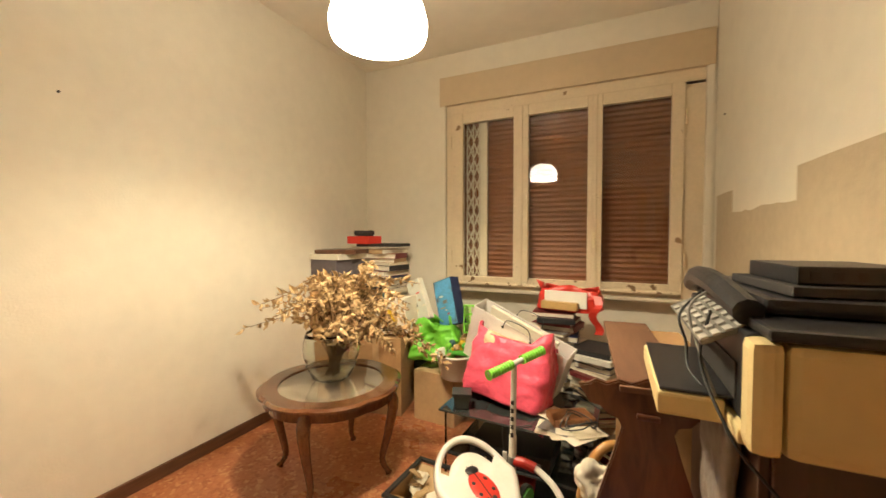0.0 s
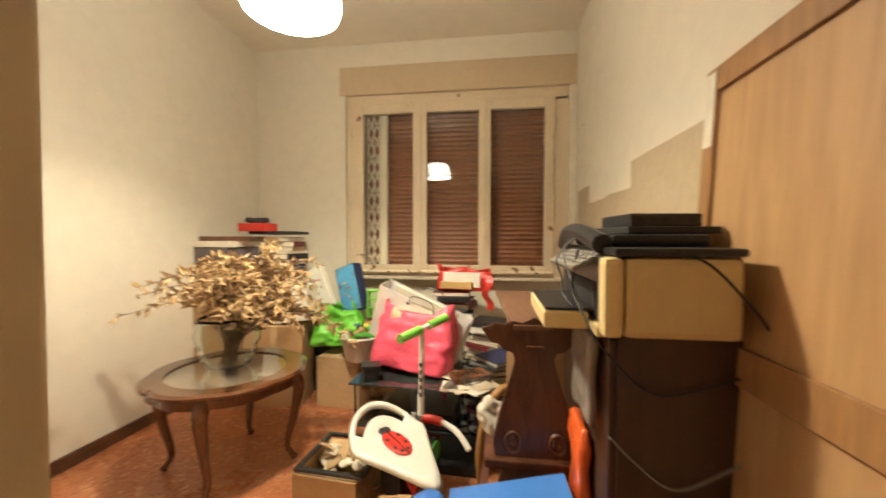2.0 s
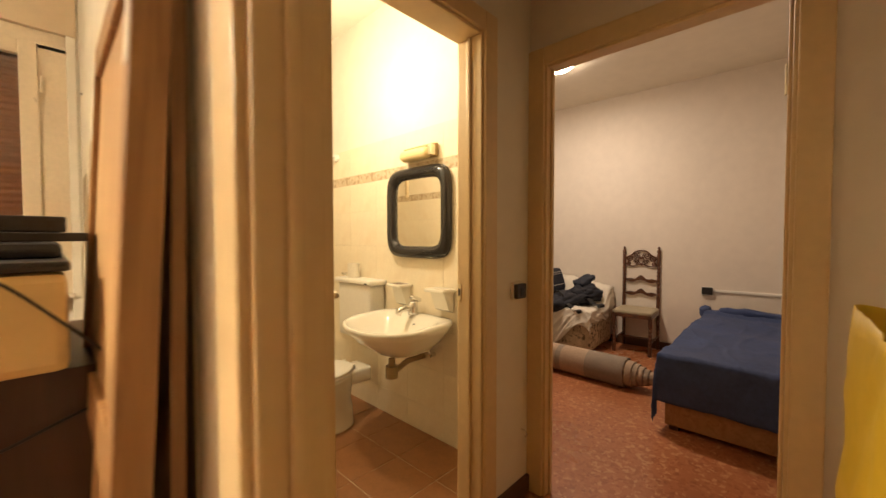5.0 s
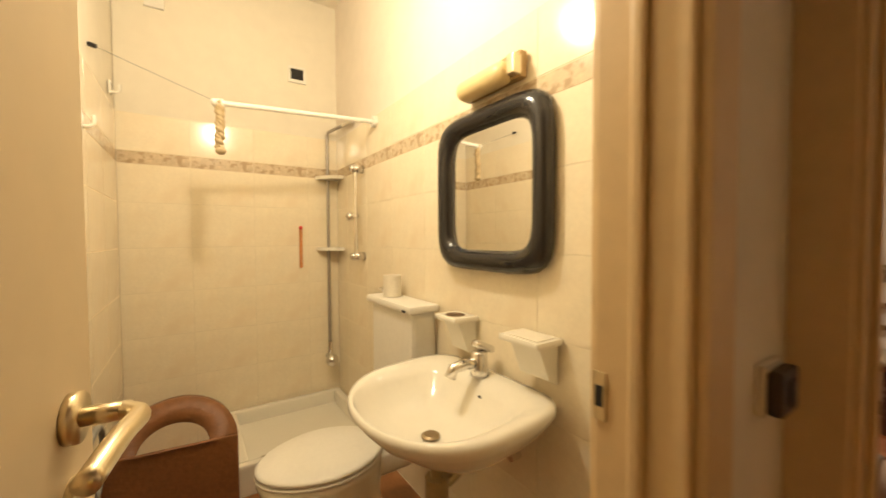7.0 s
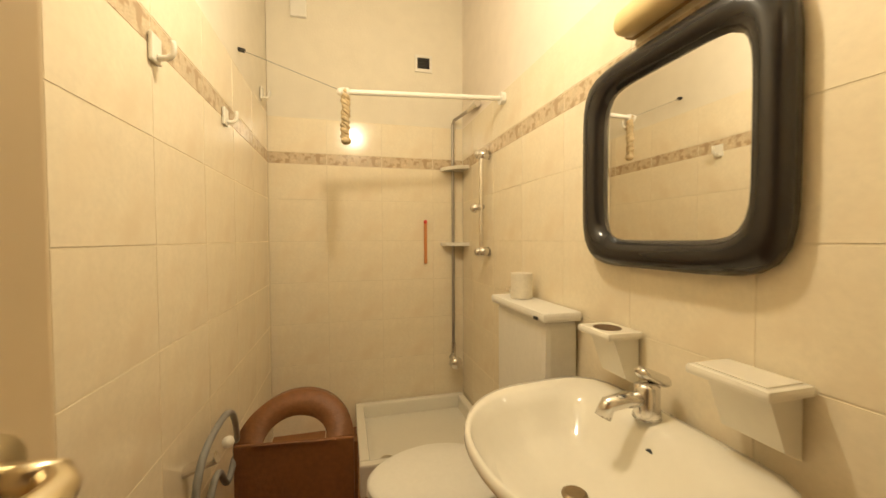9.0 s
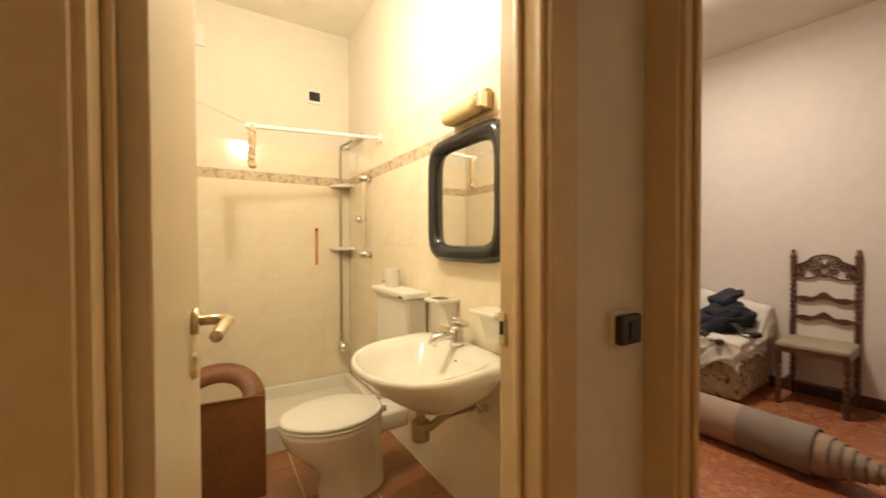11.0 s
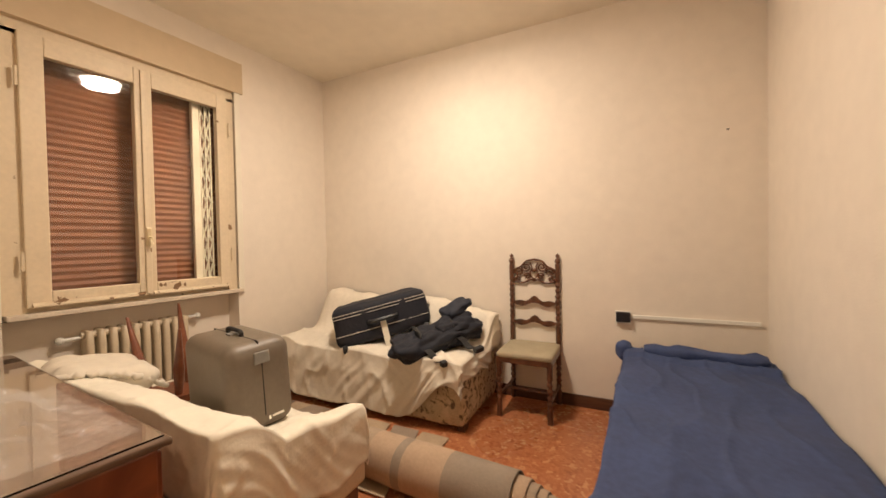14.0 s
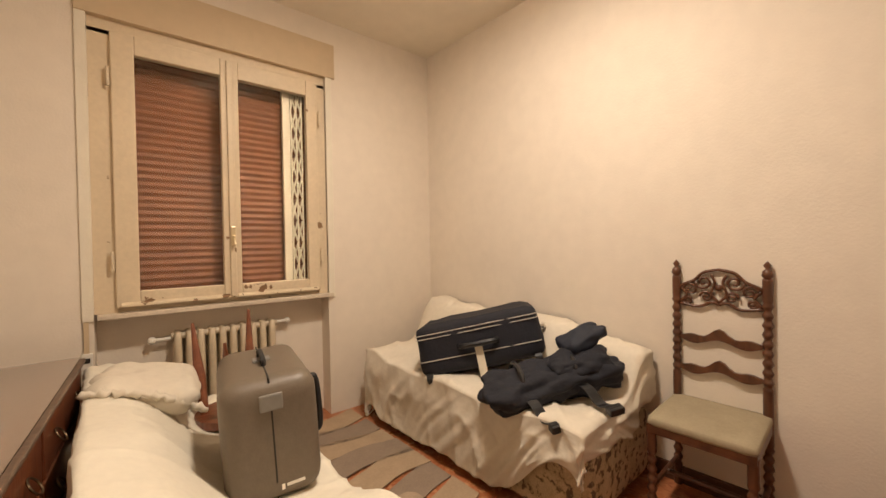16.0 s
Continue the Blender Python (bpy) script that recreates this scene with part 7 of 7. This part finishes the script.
def high_chair(at, rz):
    """Tall carved chair with turned posts; it faces -x and its back is at x = 0."""
    t = thing("carved_chair", "tall dark carved wooden chair with a worn velvet seat", "chair", at, rz)
    def post(y, x, z0, z1, twist):
        prof, z = [], z0
        prof.append((0.001, z0))
        while z < z1:
            k = (z - z0) / (z1 - z0)
            prof.append((0.017 + (0.004 * math.sin(z * 150) if twist(k) else 0.002), z))
            z += 0.0085
        prof += [(0.018, z1), (0.001, z1)]
        return lathe(B(), prof, (x, y, 0), 12)
    for y in (-0.175, 0.175):
        bm = post(y, 0, 0.0, 1.05, lambda k: 0.55 < k < 0.9 or 0.1 < k < 0.3)
        lathe(bm, [(0.012, 1.05), (0.022, 1.065), (0.018, 1.085), (0.007, 1.095), (0.016, 1.11), (0.001, 1.13)], (0, y, 0), 12)
        part("back_post", bm, M_DKWOOD, t, "turned back post", True)
        bm = post(y, -0.36, 0.0, 0.41, lambda k: 0.2 < k < 0.75)
        part("front_leg", bm, M_DKWOOD, t, "turned front leg", True)
    part("seat_frame", box(box(box(box(B(), -0.38, -0.345, -0.19, 0.19, 0.385, 0.425, 0.004), -0.02, 0.015, -0.16, 0.16, 0.385, 0.425), -0.345, -0.02, -0.19, -0.16, 0.385, 0.425), -0.345, -0.02, 0.16, 0.19, 0.385, 0.425), M_DKWOOD, t)
    part("seat", soft(B(), (0.40, 0.385, 0.045), (-0.185, 0, 0.436), 0.02, 10), M_SEATVEL, t, "worn olive velvet seat", True)
    for z, h in ((0.60, 0.05), (0.75, 0.05)):
        pts = []
        N_ = 16
        for k in range(N_ + 1):
            u = -1 + 2 * k / N_
            pts.append((0.16 * u, z + h * (0.25 + 0.75 * math.exp(-(u / 0.28) ** 2) + 0.12 * math.cos(u * 9))))
        low = [(0.16 * (1 - 2 * k / N_), z - 0.012 + 0.014 * math.cos((1 - 2 * k / N_) * 5)) for k in range(N_ + 1)]
        part("slat", slab(B(), pts + low, -0.009, 0.009, pose(0, 0, 0, 0, 0, 90)), M_DKWOOD, t, "shaped back slat")
    # carved crest: scrolls round a central lyre
    bm = B()
    for s in (-1, 1):
        for cx, cz, r0, w in ((0.115, 0.985, 0.032, 1), (0.06, 1.025, 0.036, -1), (0.05, 0.955, 0.026, 1), (0.125, 0.935, 0.02, -1)):
            pts = [(0, s * (cx + r0 * (1 - k / 26) * math.cos(w * k * 0.42)), cz + r0 * (1 - k / 26) * math.sin(w * k * 0.42)) for k in range(22)]
            tube(bm, pts, 0.0062, 6)
        tube(bm, curve_pts([(0, s * 0.16, 0.92), (0, s * 0.13, 0.96), (0, s * 0.155, 1.0), (0, s * 0.10, 1.03), (0, s * 0.06, 1.07), (0, 0, 1.085)], 5), 0.0075, 7)
        tube(bm, curve_pts([(0, s * 0.16, 0.915), (0, s * 0.08, 0.905), (0, s * 0.03, 0.93), (0, 0, 0.92)], 5), 0.0075, 7)
        tube(bm, curve_pts([(0, s * 0.0, 0.93), (0, s * 0.03, 0.97), (0, s * 0.015, 1.02), (0, s * 0.03, 1.06)], 5), 0.0062, 6)
    ball(bm, (0, 0, 1.0), 0.016)
    part("crest", bm, M_DKWOOD, t, "pierced carved crest with scrolls", True)
    for y in (-0.175, 0.175):
        part("stretcher", cyl(B(), (0, y, 0.14), (-0.36, y, 0.14), 0.011), M_DKWOOD, t)
    part("stretcher", cyl(B(), (-0.18, -0.175, 0.14), (-0.18, 0.175, 0.14), 0.011), M_DKWOOD, t)
    return t


high_chair((6.035, 1.232, 0.0), 3)

t = thing("wall_socket", "black surface-mounted socket with white cable duct", "socket", (6.083, 0.62, 0.685), SK)
part("body", box(B(), -0.035, 0.0, -0.045, 0.045, -0.035, 0.035, 0.006), M_BLACK, t)
part("back_plate", box(B(), -0.01, 0.003, -0.05, 0.05, -0.05, 0.04), M_WHITEPL, t)
part("cable_duct", box(B(), -0.014, 0.002, -0.76, -0.046, -0.008, 0.016, 0.002), M_WHITEPL, t, "white cable duct")

# radiator in the window niche
t = thing("radiator", "old cream cast-iron column radiator", "radiator", (4.40, 3.42, 0.0))
for k in range(10):
    x = -0.30 + 0.058 * k
    bm = soft(B(), (0.042, 0.07, 0.60), (x, -0.025, 0.44), 0.02, 6)
    soft(bm, (0.042, 0.055, 0.60), (x, 0.03, 0.44), 0.02, 6)
    part("section", bm, M_RADIATOR, t, smooth=True)
for z in (0.18, 0.71):
    part("header", cyl(B(), (-0.33, 0, z), (0.26, 0, z), 0.022), M_RADIATOR, t)
part("valve", ball(cyl(B(), (0.25, 0, 0.715), (0.33, 0, 0.715), 0.011), (0.33, 0, 0.715), 0.02), M_WHITEPL, t)
part("bleed_pipe", ball(cyl(B(), (-0.33, 0, 0.70), (-0.42, 0, 0.70), 0.011), (-0.42, 0, 0.70), 0.022), M_WHITEPL, t)
for x in (-0.27, 0.20):
    part("foot", box(B(), x - 0.02, x + 0.02, -0.05, 0.05, 0.0, 0.15), M_RADIATOR, t)

# small upturned wooden stool behind the suitcase
t = thing("upturned_stool", "upturned small red-brown wooden stool with tapered legs", "stool", (4.27, 2.78, 0.40))
part("seat", cyl(B(), (0, 0, 0.0), (0, 0, 0.035), 0.155, seg=28), M_DRESSER, t)
for px, py, qx, qy, qz in ((-0.11, 0.03, -0.135, 0.20, 0.445), (0.10, 0.06, 0.125, 0.20, 0.485), (-0.03, -0.10, -0.05, -0.17, 0.40)):
    p, q = Vector((px, py, 0.03)), Vector((qx, qy, qz))
    part("leg", cyl(cyl(B(), p, p.lerp(q, 0.40), 0.018, 0.026), p.lerp(q, 0.40), q, 0.026, 0.007), M_DRESSER, t)

# chest of drawers along the west wall
material_bronze = material("dark_bronze", (0.16, 0.11, 0.065), 0.4, 0.8)
t = thing("chest_of_drawers", "mahogany chest of drawers with a glass top", "chest", (3.17, 1.53, 0.0), -1.7)
part("carcass", box(B(), 0.01, 0.485, 0.03, 1.54, 0.0, 0.712, 0.006), M_DRESSER, t)
# The top board is plain dark brown wood.
part("top", box(B(), 0.0, 0.515, 0.02, 1.555, 0.714, 0.733, 0.006), wood("brown_top", (0.10, 0.06, 0.04), (0.16, 0.10, 0.065), 0.35, (2, 10, 2), 3), t, "dark brown wooden top")
part("glass_top", box(B(), 0.01, 0.50, 0.035, 1.54, 0.737, 0.742), M_GLASS, t, "clear glass top").visible_shadow = False
for i in range(4):
    for j in range(2):
        d = part("drawer", box(B(), 0.487, 0.501, 0.05 + 0.75 * j, 0.77 + 0.75 * j, 0.04 + 0.167 * i, 0.195 + 0.167 * i, 0.004), M_DRESSER, t)
        for y in (0.20, 0.60):
            part("ring_handle", lathe(B(), [(0.026 + 0.003 * math.cos(a), 0.003 * math.sin(a)) for a in [k * math.pi / 3 for k in range(7)]], (0, 0, 0), 16, m=pose(0.517, y + 0.75 * j, 0.115 + 0.167 * i, 0, 60, 0)), material_bronze, d, "dark bronze ring handle")
t = thing("plastic_wrap", "crumpled clear plastic film on the chest", "plastic film", (3.40, 1.86, 0.743))
def film_fn(u, v):
    p = Vector((-0.20 + 0.44 * u, -0.27 + 0.62 * v, 0))
    h = max(0, math.sin(math.pi * u)) * max(0, math.sin(math.pi * v))
    p.z = 0.010 + 0.09 * h * (0.5 + noise.noise(p * 6)) + 0.05 * abs(noise.noise(p * 13)) * (0.3 + h) + 0.016 * abs(noise.noise(p * 38))
    p.z = max(0.006, p.z)
    return p
bm = sheet(B(), film_fn, 80, 100)
FILM = material("clear_film", (0.85, 0.83, 0.80), 0.12)
nb = FILM.node_tree.nodes["Principled BSDF"]
nb.inputs["Alpha"].default_value = 0.16
part("film", bm, FILM, t).visible_shadow = False

# shutter strap with winder left of the bedroom window
t = thing("shutter_strap", "beige shutter strap with wall winder", "strap", (3.715, YW, 0.60))
part("strap", box(B(), -0.010, 0.010, -0.010, -0.007, 0.09, 1.85), M_BOX, t)
part("winder", box(B(), -0.022, 0.022, -0.012, 0.0, -0.08, 0.10, 0.004), M_WHITEPL, t)
part("slot", box(B(), -0.012, 0.012, -0.0135, -0.0115, 0.05, 0.075), M_BLACKM, t)
t = thing("shutter_strap", "beige shutter strap with wall winder", "strap", (-0.45, YW, 0.60))
part("strap", box(B(), -0.010, 0.010, -0.010, -0.007, 0.09, 1.92), M_BOX, t)
part("winder", box(B(), -0.022, 0.022, -0.012, 0.0, -0.08, 0.10, 0.004), M_WHITEPL, t)
t = thing("wall_nail", "small dark nail in the wall", "nail", (6.12, 0.02, 1.9), 0, "wall nails")
part("head", cyl(B(), (0, 0, 0), (-0.01, 0, 0), 0.006, seg=8), M_BLACKM, t)


# ---- tiles ----
def tile_mesh(name, w, h, mat, d=0.004):
    me = bpy.data.meshes.new(name)
    bm = B()
    a = 0.0015
    base = [bm.verts.new(p) for p in ((0, 0, 0), (w, 0, 0), (w, 0, h), (0, 0, h))]
    top = [bm.verts.new(p) for p in ((a, -d, a), (w - a, -d, a), (w - a, -d, h - a), (a, -d, h - a))]
    bm.faces.new(top)
    for k in range(4):
        bm.faces.new((base[k], base[(k + 1) % 4], top[(k + 1) % 4], top[k]))
    bmesh.ops.recalc_face_normals(bm, faces=bm.faces)
    bm.to_mesh(me)
    bm.free()
    me.materials.append(mat)
    return me


# tiles differ a little from one another
nt = M_TILE.node_tree
oi = nt.nodes.new("ShaderNodeObjectInfo")
mr = nt.nodes.new("ShaderNodeMapRange")
mr.inputs[3].default_value, mr.inputs[4].default_value = 0.985, 1.015
nt.links.new(oi.outputs["Random"], mr.inputs[0])
hs = [n for n in nt.nodes if n.type == "HUE_SAT"][0]
nt.links.new(mr.outputs[0], hs.inputs["Saturation"])

ROWS_Z = [(0.0, 0.17), (0.17, 0.42), (0.42, 0.67), (0.67, 0.92), (0.92, 1.17), (1.17, 1.42), (1.42, 1.63)]
cache = {}


def tiled(name, origin, rz, length, label, first=0.33):
    """Tiles on a wall face from origin along local x, standing proud towards local -y."""
    root = tagged(new(name), label, "wall tiles", kind="structure")
    root.matrix_basis = pose(*origin, 0, 0, rz)
    bed = part("grout_bed", box(B(), 0, length, -0.003, 0.0, 0.0, 1.905), M_GROUT, root)
    g = 0.0014
    xs = [0.0]
    x = first
    while x < length - 0.02:
        xs.append(x)
        x += 0.33
    xs.append(length)
    for z0, z1, mat, nm in [(a, b, M_TILE, "tile") for a, b in ROWS_Z] + [(1.63, 1.70, M_LISTEL, "border_tile"), (1.70, 1.905, M_TILE, "tile")]:
        for a, b in zip(xs, xs[1:]):
            key = (round(b - a, 3), round(z1 - z0, 3), nm)
            if key not in cache:
                cache[key] = tile_mesh(nm, b - a - g, z1 - z0 - g, mat)
            ob = new(nm, cache[key])
            ob.parent = root
            ob.location = (a + g / 2, 0, z0 + g / 2)
    return root


tiled("wall_tiles_north", (1.868, 3.32, 0), 0, 1.194, "cream wall tiles with a patterned border")
tiled("wall_tiles_east", (3.065, 3.312, 0), -90, 2.30, "cream wall tiles with a patterned border", 0.20)
tiled("wall_tiles_west", (1.866, 1.0, 0), 90, 2.31, "cream wall tiles with a patterned border", 0.28)
tiled("wall_tiles_south", (3.058, 1.0, 0), 180, 0.29, "cream wall tiles beside the door", 0.30)

root = tagged(new("bath_floor"), "brown bathroom floor tiles", "floor tiles", kind="structure")
bed = part("grout_bed", box(B(), 1.866, 3.065, 0.94, 3.32, 0.0005, 0.002), M_GROUT, root)
for i in range(4):
    for j in range(8):
        x0, y0 = 1.874 + 0.30 * i, 0.945 + 0.30 * j
        x1, y1 = min(x0 + 0.297, 3.058), min(y0 + 0.297, 3.312)
        key = (round(x1 - x0, 3), round(y1 - y0, 3), "floor")
        if key not in cache:
            me = tile_mesh("tile", x1 - x0, y1 - y0, M_BATHFLOOR, 0.004)
            me.transform(Matrix.Rotation(radians(-90), 4, "X"))
            me.transform(Matrix.Diagonal((1, -1, 1, 1)) if min(v.co.y for v in me.vertices) < -0.01 else Matrix.Identity(4))
            me.transform(Matrix.Translation((0, 0, -min(v.co.z for v in me.vertices))))
            cache[key] = me
        ob = new("tile", cache[key])
        ob.parent = root
        ob.location = (x0, y0, 0.001)
